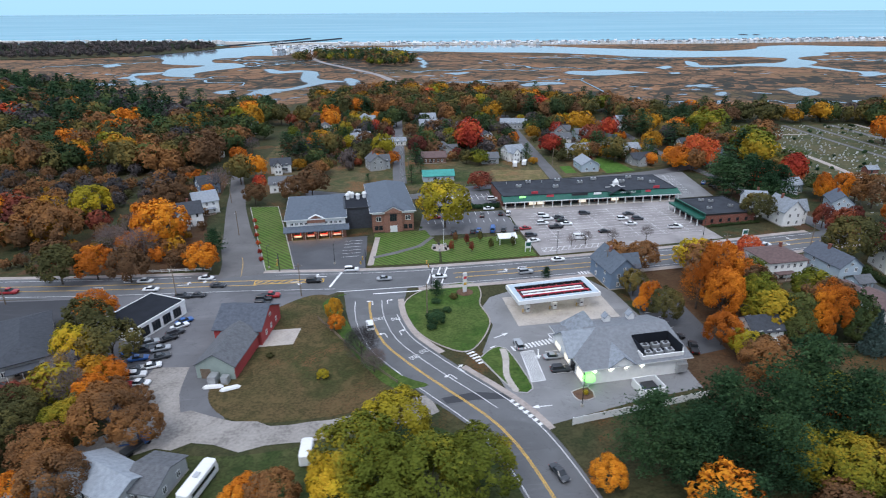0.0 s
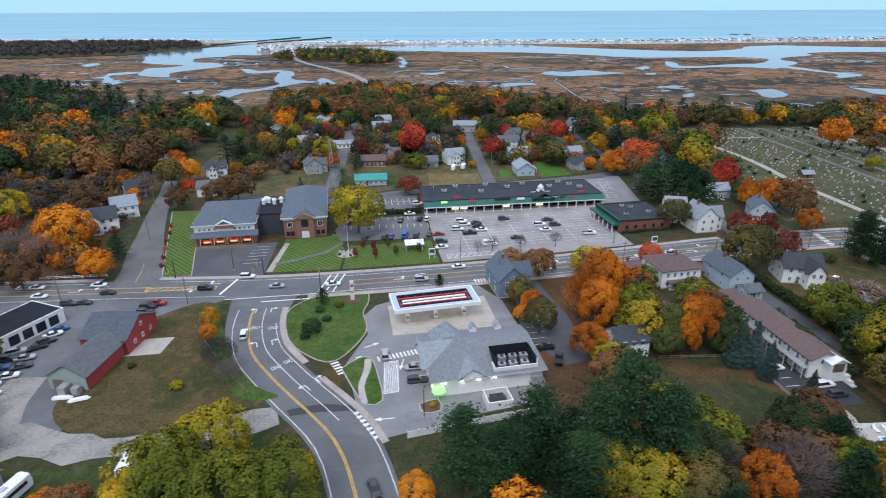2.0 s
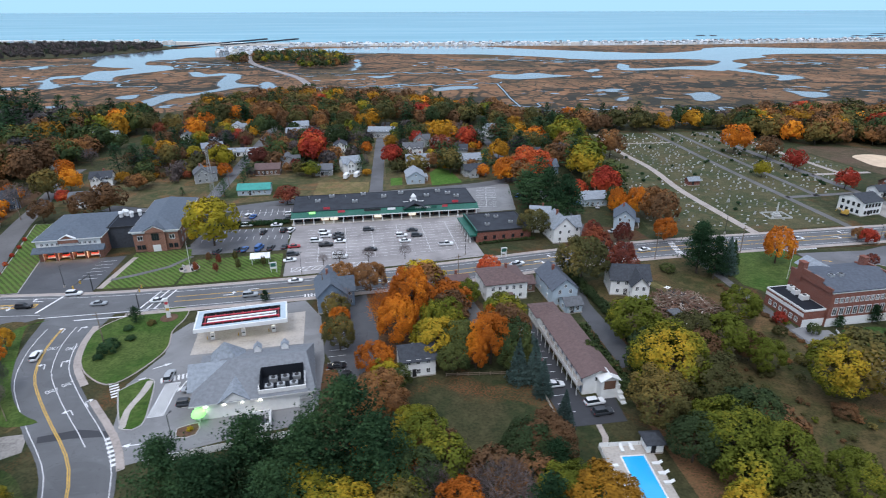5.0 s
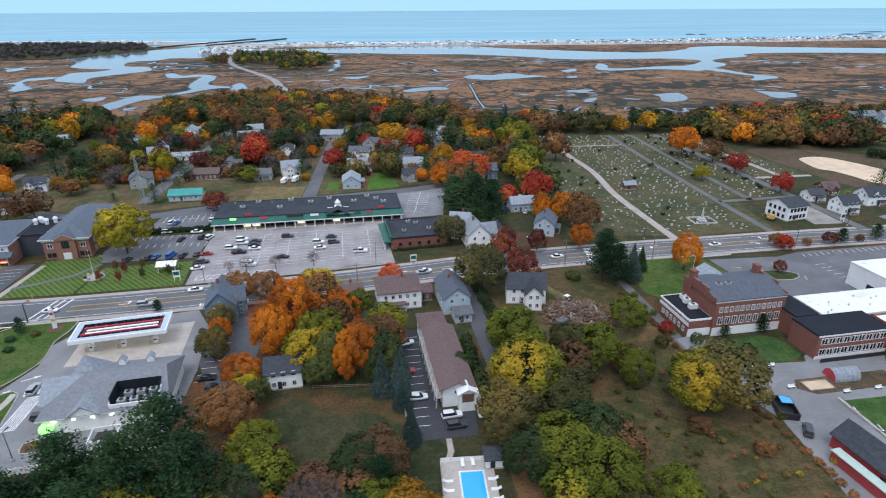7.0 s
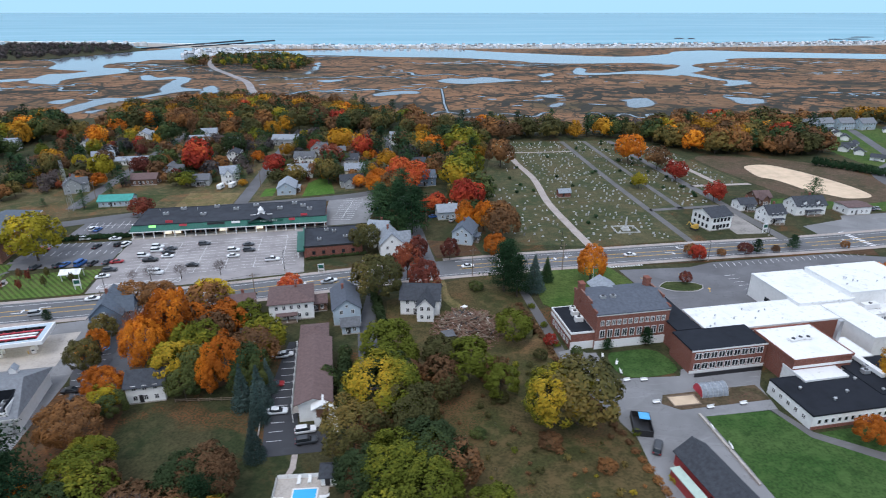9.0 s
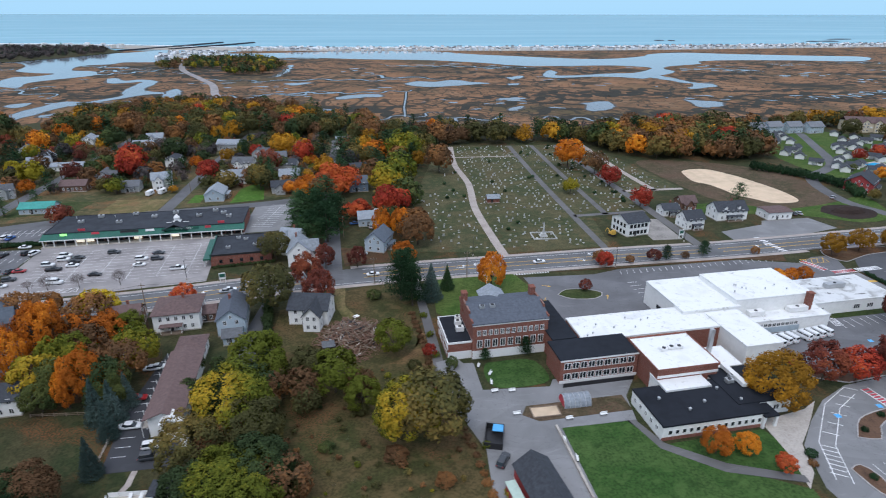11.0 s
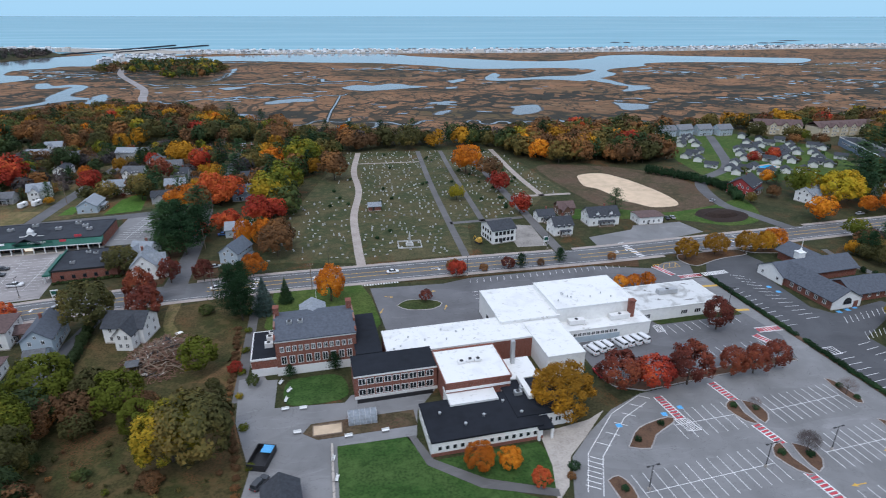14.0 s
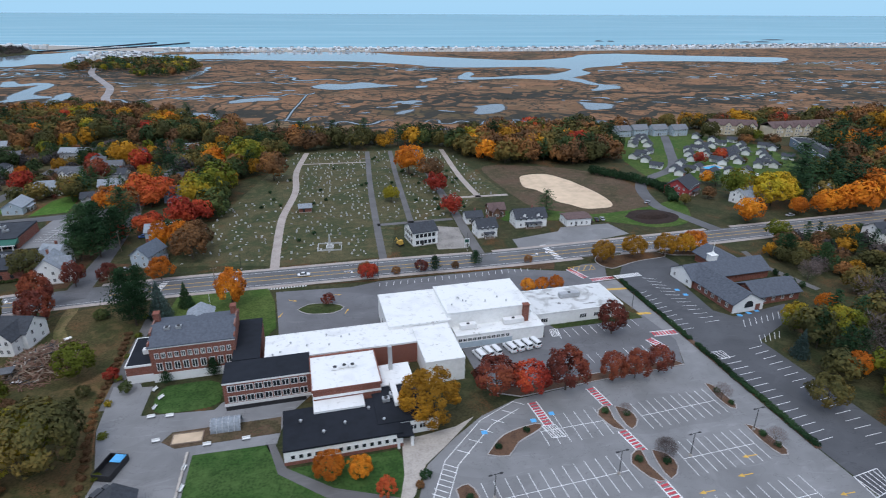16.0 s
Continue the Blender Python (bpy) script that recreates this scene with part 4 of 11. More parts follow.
def creeks():
    """Winding runnels of the marsh: dark mud banks and a thread of water, and pans of standing water between them."""
    r = random.Random(21)
    bm = bmesh.new()

    def wet(x, y):
        return any(inside(x, y, q) for q in WATER)

    for k in range(230):
        x, y = r.uniform(-520, 1250), 480 + 760 * r.random() ** 1.15
        if y < town_edge(x) + 16 or wet(x, y):
            continue
        head, wave, swing, phase = r.uniform(-0.6, 0.6) + r.choice((0, math.pi)), r.uniform(38, 95), r.uniform(0.8, 1.5), r.uniform(0, 6)
        wide = r.uniform(3.2, 6.8) * (0.8 + y / 1300)
        left, right, l2, r2 = [], [], [], []
        far, total, p = 0.0, r.uniform(120, 420), Vector((x, y))
        while far < total:
            a = head + swing * math.sin(far / wave * math.tau + phase) + 0.25 * math.sin(far / 31 + phase * 2)
            d = Vector((math.cos(a), math.sin(a)))
            p = p + d * 5.0
            far += 5.0
            if p.y < town_edge(p.x) + 8 or wet(p.x, p.y):
                break
            t = wide * (0.35 + 0.65 * math.sin(min(1.0, far / total) * 2.8 + 0.2)) * (0.8 + 0.3 * noise.noise((p.x * 0.05, p.y * 0.05, 4.0)))
            n = Vector((-d.y, d.x))
            left.append(p + n * t)
            right.append(p - n * t)
            l2.append(p + n * t * 0.5)
            r2.append(p - n * t * 0.2)
        if len(left) > 6:
            strip(bm, left, right, -0.5 - 0.0004 * (k % 90), 0.0, 0)
            if k % 4 == 0:
                strip(bm, l2, r2, -0.445 - 0.0004 * (k % 90), 0.0, 1)
    count = 0
    while count < 330:
        cx, cy, n = r.uniform(-480, 1150), 450 + 620 * r.random(), r.randrange(1, 9)
        for k in range(n):
            x, y = cx + r.gauss(0, 26), cy + r.gauss(0, 16)
            count += 1
            if y < town_edge(x) + 14 or wet(x, y):
                continue
            a, b, turn = r.uniform(1.5, 9.5) * (0.7 + y / 1500), r.uniform(1.2, 4.5) * (0.7 + y / 1500), r.uniform(-0.5, 0.5)
            ring = []
            for i in range(11):
                q = i * math.tau / 11
                m = 0.65 + 0.6 * abs(noise.noise((x + 1.7 * math.cos(q), y + 1.7 * math.sin(q), 0.3)) + 0.25)
                u, v = a * m * math.cos(q), b * m * math.sin(q)
                ring.append(bm.verts.new((x + u * math.cos(turn) - v * math.sin(turn), y + u * math.sin(turn) + v * math.cos(turn), -0.40 + 0.0002 * (count % 300))))
            bm.faces.new(ring).material_index = 1
    # the straight ditch across the marsh
    ditch = [Vector((199.6, 700)), Vector((197, 640)), Vector((194, 590)), Vector((193, 530))]
    strip(bm, offset(ditch, 2.2), offset(ditch, -2.2), -0.49, 0.0, 0)
    strip(bm, offset(ditch, 0.9), offset(ditch, -0.9), -0.43, 0.0, 1)
    return tagged(new("creeks", mesh_of(bm, [M["bank"], M["river"]], "creeks")), "countless winding creeks and small pans in the marsh", "creeks", kind="stuff")


creeks()

# ---- roads ----
MAIN = [(-420, 172), (-250, 166), (-122, 163), (-92, 162.5), (-53, 163), (-13, 162.8), (20, 165.5), (57, 170.2), (93, 176), (143, 186.5), (187, 192.5), (226, 195.9), (269, 199.5), (315, 202.5), (366, 208.5), (424, 216), (505, 226), (640, 243), (900, 280)]
main_road, main_line = road("road_main", MAIN, 13.6, 0.06, M["road"], "two-way asphalt main road with turning lanes")


def station(x):
    """The share of the main road's line at which it passes x."""
    return min(range(len(main_line)), key=lambda i: abs(main_line[i].x - x)) / (len(main_line) - 1)


side_road, side_line = road("road_side", [(-12.5, 156), (-12.2, 149), (-11.2, 139), (-7.2, 126.4), (-0.2, 116), (7.3, 106.6), (14.7, 97.5), (19.8, 88.3), (24.2, 74), (27.5, 58), (30, 40), (32, 10), (33, -60)], [19, 15, 13.4, 13, 13, 12.6, 12, 12, 11.6, 11, 11, 11, 11], 0.068, M["road"], "curving asphalt side road with turn lanes")
hill_road, hill_line = road("road_hill", [(-55.5, 168), (-58, 180), (-64, 197), (-75.6, 236), (-82, 262), (-88.5, 285), (-93, 306), (-96, 330)], [14, 12.5, 9.5, 8, 7, 6, 5, 4.5], 0.064, M["drive"], "worn grey side street climbing into the trees")
along(hill_road, "lane_line", hill_line, 0.0, 0.14, 0.075, M["paint_y"], b=0.12)
street_a, line_a = road("road_street_west", [(-7, 270), (-8, 294), (-8.7, 330), (-10.3, 391), (-12, 450)], 6.5, 0.064, M["street"], "narrow residential street")
street_b, line_b = road("road_street_middle", [(70, 268), (69.9, 290), (69.7, 317), (69.6, 395), (72, 460)], 6.5, 0.064, M["street"], "narrow residential street")
street_c, line_c = road("road_street_east", [(157, 186), (156, 192), (153, 233), (149, 270), (143.5, 308), (140, 407), (138, 430)], [9, 6.5, 5.2, 5.0, 5.0, 5.0, 5.0], 0.064, M["street"], "residential street lined with trees")
cross_a, line_d = road("road_lane", [(-50, 258), (-24, 250), (-4, 248), (14, 255), (34, 262), (62, 268), (88, 273), (122, 281), (147, 293)], 7.5, 0.06, M["street"], "narrow lane behind the shops")
cause, line_e = road("road_causeway", [(10, 560), (2, 640), (-20, 700), (-34, 750), (-52, 800), (-90, 876), (-150, 1000), (-190, 1150), (-200, 1330)], 9, -0.1, M["old_lot"], "causeway road across the marsh")
sign_red, line_f = road("road_park", [(421, 214), (413, 240), (408, 262), (420, 300), (455, 330), (480, 380), (500, 425)], 6.5, 0.064, M["street"], "road into the cottage park")

road("dirt_track", [(159.5, 186), (160.2, 176), (161.5, 166), (166, 158)], [4, 3, 3.4, 4], 0.05, M["dry"], "pale worn track to the demolished house", "track")
sheet("leaf_verge", [(144, 196), (150.6, 197), (149, 232), (144, 262), (138, 262), (141, 232)], 0.03, M["leaves"], "verge covered with brown fallen leaves", "leaf litter", keep=False)
sheet("leaf_verge", [(160.5, 199), (178, 202), (176, 214), (157.5, 218)], 0.03, M["leaves"], "verge covered with brown fallen leaves", "leaf litter", keep=False)

# kerbs and pavements along the main road
for x0, x1, side in ((-330, -66, 1), (-47, 148, 1), (164, 302, 1), (310, 415, 1), (428, 640, 1), (-2, 58, -1), (66, 345, -1), (362, 620, -1)):
    a, b = station(x0), station(x1)
    along(main_road, "kerb", main_line, side * 6.95, 0.3, 0.2, M["kerb"], a=a, b=b)
    along(main_road, "pavement", main_line, side * 8.0, 1.7, 0.17, M["walk"], a=a, b=b, label="reddish concrete pavement")
for d in (5.4, -5.4):
    for x0, x1 in ((-330, -70), (-45, 148), (166, 640)) if d > 0 else ((-330, -24), (2, 640)):
        along(main_road, "edge_line", main_line, d, 0.14, 0.075, M["paint_w"], a=station(x0), b=station(x1))
for d in (1.75, 1.45, -1.75, -1.45):
    for x0, x1 in ((-330, -48), (12, 148), (166, 300), (312, 640)):
        along(main_road, "centre_line", main_line, d, 0.13, 0.075, M["paint_y"], a=station(x0), b=station(x1))
hatch(main_road, [(-50, 162.0), (-29, 162.4), (-29, 164.6), (-50, 164.2)], 9, 0.085, 0.3, "y")
stroke(main_road, (-26.5, 158.6), (-24.0, 169.2), 0.7, 0.085)
for dx in (0, 2.2, 4.4):
    stroke(main_road, (3.0 + dx, 158.8), (5.6 + dx, 172.4), 0.45, 0.085)
ladder(main_road, (51, 163.2), (66, 165.4), 3.0, 15, 0.085)
ladder(main_road, (183, 183.5), (184.5, 198.5), 2.4, 10, 0.085)
ladder(main_road, (222, 187), (236, 188.4), 3.0, 14, 0.085)
ladder(main_road, (336, 196.5), (333, 214.5), 2.6, 11, 0.085)


def arrow_mesh(turn):
    """A road arrow, straight shaft with a bent head."""
    bm = bmesh.new()
    box(bm, -0.1, 0.1, -1.6, 0.4, -0.04, 0.0)
    if turn == 0:
        prism(bm, [(-0.45, 0.4), (0.45, 0.4), (0, 1.6)], -0.04, 0.0)
    else:
        box(bm, min(0, 0.8 * turn), max(0, 0.8 * turn), 0.4, 0.65, -0.04, 0.0)
        prism(bm, [(0.8 * turn, 0.0), (0.8 * turn, 1.05), (1.6 * turn, 0.52)], -0.04, 0.0)
    return mesh_of(bm, M["paint_w"], "road_arrow")


ARROWS = {k: arrow_mesh(k) for k in (-1, 0, 1)}


def arrow(parent, x, y, rz, turn=0, s=1.3, z=0.09, yellow=False):
    ob = new("road_arrow", ARROWS[turn])
    ob.parent = parent
    ob.matrix_basis = pose(x, y, z, 0, 0, rz) @ Matrix.Diagonal((s, s, 1, 1))
    if yellow:
        ob.material_slots[0].link = "OBJECT"
        ob.material_slots[0].material = M["paint_y"]


for x, turn in ((-95, 1), (-70, -1), (-38, 1), (30, -1), (75, 1), (110, -1), (130, 1), (205, -1), (250, 1), (330, -1), (380, 1), (450, -1)):
    k = int(station(x) * (len(main_line) - 1))
    t = main_line[k + 1] - main_line[k]
    for off, flip in ((0.0, 0), (3.4, 180)):
        q = offset(main_line[k - 1:k + 2], off)[1]
        arrow(main_road, q.x + (6 if flip else 0), q.y, math.degrees(math.atan2(t.y, t.x)) - 90 + flip, turn, 1.4)

# the side road's lanes
S = len(side_line) - 1
for d, m, a, b in ((-1.75, "paint_y", 0.05, 1.0), (-1.4, "paint_y", 0.05, 1.0), (5.6, "paint_w", 0.08, 1.0), (-5.7, "paint_w", 0.05, 1.0), (1.9, "paint_w", 0.05, 0.30)):
    along(side_road, "lane_line", side_line, d, 0.2 if m == "paint_y" else 0.16, 0.082, M[m], a=a, b=b)
along(side_road, "pavement", side_line, 7.4, 1.7, 0.16, M["walk"], a=0.05, b=0.21, label="reddish concrete pavement")
along(side_road, "pavement", side_line, 7.2, 1.5, 0.16, M["walk"], a=0.235, b=0.34)
stroke(side_road, (-13.0, 153.2), (2.0, 154.6), 0.5, 0.092)
stroke(side_road, (-24, 155.2), (6, 158.0), 0.3, 0.092)


def heading(x, y):
    """The way of a car that drives up the side road at x, y."""
    i = min(range(1, S), key=lambda k: (side_line[k] - Vector((x, y))).length)
    t = side_line[i + 1] - side_line[i - 1]
    return math.degrees(math.atan2(t.y, t.x)) + 90


for x, y, turn in ((-12.9, 148.0, -1), (-8.7, 148.4, 1), (-8.5, 130.0, -1), (-4.8, 130.8, 1), (7.4, 110.8, -1), (9.3, 113.5, 1)):
    arrow(side_road, x, y, heading(x, y), turn, 1.1, 0.095)


def lettering(parent, text, x, y, rz, size, z, mat, ly=2.2):
    """Painted capitals, turned into a mesh."""
    cu = bpy.data.curves.new("lettering", "FONT")
    cu.body, cu.size, cu.align_x, cu.align_y = text, size, "CENTER", "CENTER"
    tmp = bpy.data.objects.new("tmp", cu)
    me = bpy.data.meshes.new_from_object(tmp)
    bpy.data.objects.remove(tmp)
    me.materials.clear()
    me.materials.append(mat)
    ob = new("lettering", me)
    ob.parent = parent
    ob.matrix_basis = pose(x, y, z, 0, 0, rz) @ Matrix.Diagonal((1, ly, 1, 1))
    return ob


for x, y in ((-10.8, 138.1), (-6.0, 137.8), (-1.0, 118.9), (1.4, 121.4)):
    lettering(side_road, "ONLY", x, y, heading(x, y), 1.0, 0.095, M["paint_w"])

# ---- lots, lawns and paths ----
W = M["walk"]
sheet("apron_fire_station", [(-47, 197.5), (-18, 201), (-16.5, 170.5), (-41, 169)], 0.05, M["lot_c"], "dark asphalt forecourt of the fire station", "forecourt")
sheet("lawn_west", [(-70, 238), (-58.5, 238), (-47.5, 200), (-39.8, 172.6), (-48.5, 171.8)], 0.12, M["lawn"], "striped mown lawn beside the side street", "lawn", kerb=M["kerb"])
sheet("lawn_fire_station", [(-14.5, 173.6), (-15.5, 203), (3.6, 205.5), (8.0, 190), (7.5, 174.8)], 0.12, M["lawn"], "striped mown lawn before the fire station", "lawn")
sheet("lawn_memorial", [(8.5, 175.0), (8.6, 195), (38.5, 198.5), (41, 178.6)], 0.12, M["lawn"], "striped mown lawn with young trees", "lawn")
sheet("path_lawn", [(-16.2, 174), (-15, 199), (-13.2, 199), (-14.2, 174)], 0.14, W, "concrete path to the fire station", "path")
sheet("path_memorial", [(-14.6, 181.2), (-8, 184.6), (0.5, 190.2), (5.4, 198.6), (6.8, 198.2), (2.0, 189.2), (-6.5, 183.2), (-14.4, 179.4)], 0.15, M["drive"], "dark curving footpath across the lawn", "path")
sheet("lot_staff", [(0.5, 199.5), (39, 202), (36.5, 227), (3.0, 224)], 0.045, M["lot_d"], "asphalt staff car park", "car park")
sheet("lot_back_west", [(9, 234), (34, 236), (34, 256), (9, 254)], 0.04, M["lot_d"], "small asphalt car park behind the hedge", "car park")
mall_lot = sheet("lot_shopping", [(37.5, 231), (113, 238), (110, 205), (112, 190.5), (80, 184.4), (42, 178.6), (39.5, 201)], 0.05, M["old_lot"], "wide worn pale asphalt car park of the shops", "car park")
sheet("lot_behind", [(113, 238), (133, 241), (137, 282), (112, 280)], 0.045, M["lot"], "asphalt yard behind the shops", "car park")
gas_lot = sheet("forecourt_gas", [(15.5, 120), (19.8, 133), (18, 143), (21, 149), (34, 156.5), (52, 160.5), (58, 150), (61.5, 128), (62.5, 103), (47, 99.5), (24, 92), (19.5, 103)], 0.055, M["lot"], "grey asphalt forecourt of the gas station", "forecourt")
sheet("concrete_pad", [(24.5, 148.5), (53, 153.5), (55, 135.5), (26.5, 132)], 0.065, M["concrete"], "stained concrete pad under the fuel canopy", "pad")
sheet("lawn_corner", [(-4.4, 141), (-2.6, 149.5), (4, 155.8), (16.5, 159.0), (18.6, 152), (17.5, 145), (19, 134), (12.5, 121), (4.5, 124.8), (-1.0, 132.5)], 0.13, M["green_lawn"], "planted lawn island at the junction corner", "lawn", round_it=True, kerb=M["walk"])
sheet("lawn_small", [(14.8, 117.5), (18.2, 121.5), (21.3, 121.3), (23.6, 113), (24.8, 104.8), (21.5, 103.8), (18.5, 109)], 0.13, M["green_lawn"], "small grass island beside the forecourt", "lawn", round_it=True, kerb=M["kerb"])
sheet("path_small", [(19.9, 121.2), (21.4, 121.0), (21.6, 117), (20.6, 110), (21.8, 104.4), (20.4, 104.2), (19.2, 110), (19.9, 116)], 0.16, M["concrete"], "curved concrete footpath", "path", round_it=True)
sheet("bed_store", [(33.2, 103.0), (37.0, 104.5), (37.5, 100.9), (34.0, 100.2)], 0.12, M["mulch"], "mulched planting bed", "planting bed", round_it=True, kerb=M["kerb"])
sheet("lot_auto", [(-135, 155.5), (-36, 156.4), (-22, 156.4), (-26, 153.4), (-36, 149.5), (-43.5, 143), (-48, 112), (-40, 98), (-52, 92), (-72, 104), (-86, 112), (-90, 128), (-135, 135)], 0.04, M["lot_d"], "asphalt yard of the repair shop", "car park")
sheet("lot_west", [(-150, 154), (-96, 155), (-84, 118), (-88, 95), (-112, 100), (-150, 118)], 0.05, M["fresh"], "dark asphalt lot beside the workshop", "car park")
sheet("grass_triangle", [(-43, 141), (-37, 149), (-30, 153.8), (-24, 151), (-20.5, 139), (-14.5, 124), (-7.6, 114.0), (-1.5, 106.2), (-9, 101.5), (-20, 97.8), (-37, 97.4), (-46, 106), (-45.2, 120)], 0.05, M["rough"], "rough unmown grass plot", "grass", round_it=True)
road("gravel_drive", [(-74, 70), (-66, 84), (-56, 94), (-44, 95.5), (-34, 92.8), (-18, 94.2), (-6, 98), (3, 101)], [7, 9, 12, 9, 6, 5, 6, 9], 0.058, M["gravel"], "pale gravel drive", "drive")
road("gravel_spur", [(-58, 118), (-58, 106), (-54, 96)], [8, 11, 12], 0.062, M["gravel"], "pale gravel spur of the drive", "drive")
sheet("grass_near", [(-48, 88.5), (-34, 87.5), (-18, 90.5), (-6, 93), (4, 93), (14, 82), (18, 68), (-10, 55), (-45, 66)], 0.03, M["yard"], "grass beside the gravel drive", "grass", round_it=True, keep=False)
sheet("verge_lawn", [(-20, 154), (-24.5, 151), (-19, 137), (-12, 122), (-4, 111.5), (2.0, 107.5), (-6, 107), (-13.5, 117), (-20, 130), (-27, 148)], 0.09, M["green_lawn"], "mown green grass verge", "grass", round_it=True)
sheet("lot_hardstand", [(-42.5, 133.5), (-30.8, 134.5), (-31.5, 126.6), (-43, 125.4)], 0.07, M["concrete"], "broken concrete hardstanding", "pad")

sheet("motel_lot", [(114.6, 143), (119.0, 143), (120.8, 118), (122.6, 107), (130.2, 107), (130, 98), (116.5, 97), (113.5, 118)], 0.05, M["fresh"], "fresh black asphalt motel car park", "car park")
sheet("road_patch", [(4.6, 102.6), (12, 104.4), (20.2, 103.2), (20.8, 101.6), (12, 101.6), (5.6, 100.6)], 0.076, M["fresh"], "dark patched strip across the side road", "road", keep=False)
sheet("lot_blue_house", [(60.5, 132), (63, 160), (70.5, 163), (75, 140), (75.5, 118), (68, 116)], 0.045, M["lot_c"], "leaf-strewn asphalt car park", "car park")
sheet("lane_motel", [(136, 178), (140, 178), (138.5, 151), (142, 120), (136, 117.5), (133.5, 150)], 0.045, M["lot_c"], "asphalt lane between hedges", "lane")
sheet("drive_house", [(96, 169), (100, 170), (106, 145), (102, 140), (99, 150)], 0.045, M["drive"], "asphalt house driveway", "drive")
sheet("path_pool", [(122.8, 97.4), (124.0, 97.4), (124.2, 93.4), (123.0, 90.0), (121.8, 90.0), (122.9, 93.6)], 0.05, M["walk"], "pale concrete path to the pool", "path", keep=False)
sheet("lawn_motel", [(80, 124), (112, 121), (113, 96), (100, 80), (84, 84)], 0.03, M["ground"], "shaded lawn with fallen leaves", "lawn", keep=False)
sheet("meadow", [(136, 62), (134, 118), (142, 128), (150, 134), (164, 130), (184, 140), (187, 150), (190, 122), (196, 98), (199, 62)], 0.022, M["wild"], "wild brown and green meadow", "meadow", keep=False, round_it=True)
sheet("leaf_floor", [(-128, 174), (-74, 176), (-84, 226), (-94, 290), (-108, 288), (-116, 230)], 0.02, M["leaves"], "ground covered with rusty fallen leaves", "leaf litter", keep=False, round_it=True)
sheet("leaf_floor_pines", [(60, 126), (70, 122), (86, 114), (84, 96), (66, 94), (60, 104)], 0.02, M["leaves"], "ground covered with fallen leaves and needles", "leaf litter", keep=False, round_it=True)
sheet("leaf_carpet", [(72, 168), (98, 168), (108, 140), (96, 118), (74, 118), (66, 145)], 0.025, M["leaves"], "carpet of fallen orange leaves", "leaf litter", keep=False, round_it=True)
sheet("field", [(146, 132), (162, 133), (186, 130), (192, 112), (199, 90), (202, 60), (150, 60), (146, 95)], 0.03, M["rough"], "rough brown field", "field", keep=False, round_it=True)
sheet("yard_ruin", [(142, 166), (162, 178), (184, 182), (184, 140), (164, 130), (144, 136)], 0.028, M["rough"], "rough weedy yard round a demolished house", "yard", keep=False, round_it=True)
sheet("path_field", [(184.8, 188), (187.5, 188), (190.5, 150), (192.4, 122), (189.5, 122), (187.5, 150)], 0.045, M["drive"], "narrow asphalt path to the school", "path")

sheet("gardens", [(-78, 262), (-8, 256), (34, 268), (88, 279), (140, 296), (138, 425), (60, 436), (-40, 448), (-86, 440), (-84, 330)], 0.02, M["garden"], "back gardens of worn grass and fallen leaves", "garden", keep=False)
sheet("lawn_bungalow", [(77, 283), (83, 284), (83, 298), (77, 297)], 0.06, M["bright"], "bright green lawn beside a bungalow", "lawn", keep=False)
sheet("lawn_bungalow", [(98, 282), (114, 286), (110, 308), (104, 318), (98, 306)], 0.06, M["bright"], "bright green lawn behind a bungalow", "lawn", keep=False)
sheet("yard_trailers", [(40, 268), (66, 272), (66, 291), (40, 292)], 0.05, M["dry"], "dry tan and green grass yard", "yard", keep=False)
sheet("yard_teal", [(-2, 268), (28, 272), (30, 290), (-2, 290)], 0.05, M["yard"], "grass round the teal-roofed bungalow", "yard", keep=False)

# the school grounds
sheet("court_yard", [(189.5, 132), (195.5, 134), (197, 131), (199.8, 131), (200.5, 118.6), (218, 118.6), (219.5, 121.5), (243, 123.5), (236, 113), (235, 104), (216.8, 102.6), (219.4, 60), (196, 60), (198, 97), (192, 114)], 0.05, M["lot"], "grey asphalt school yard", "yard")
sheet("lawn_court", [(203.5, 130.6), (214.5, 131.6), (218, 128), (218.6, 121.5), (214, 119.4), (205, 119.0), (202.4, 122), (202.2, 128)], 0.1, M["turf"], "green courtyard lawn", "lawn", round_it=True)
sheet("lawn_school", [(216.6, 102.6), (232.6, 103.6), (236.5, 95.6), (246, 88), (262, 80), (262, 50), (219.8, 50)], 0.12, M["turf"], "bright green school lawn", "lawn", keep=True)
sheet("lawn_entrance", [(238, 95.2), (262.5, 98.0), (265.8, 90), (262, 83), (249, 87.5)], 0.13, M["turf"], "lawn before the classroom wing", "lawn")
sheet("path_school", [(233.0, 103.8), (234.6, 103.9), (238, 95.6), (248.5, 88.4), (262.8, 83.6), (262.6, 81.6), (247, 86), (236.4, 94)], 0.15, M["drive"], "curving asphalt footpath", "path")
sheet("plaza", [(263.8, 101.5), (268, 101.8), (277, 104), (282, 107), (274, 98), (268.5, 92.5), (265.2, 84), (261.5, 80), (263.5, 90)], 0.14, M["concrete"], "pale concrete entrance plaza", "plaza")
school_lot = sheet("lot_school", [(268.5, 60), (265, 80), (268.8, 92.3), (276, 100), (284, 107), (294, 112.3), (315, 116.4), (346, 121), (350.5, 134), (347.5, 150), (342, 176), (350, 177), (354, 134), (358, 90), (362, 60)], 0.05, M["lot"], "large grey asphalt school car park", "car park")
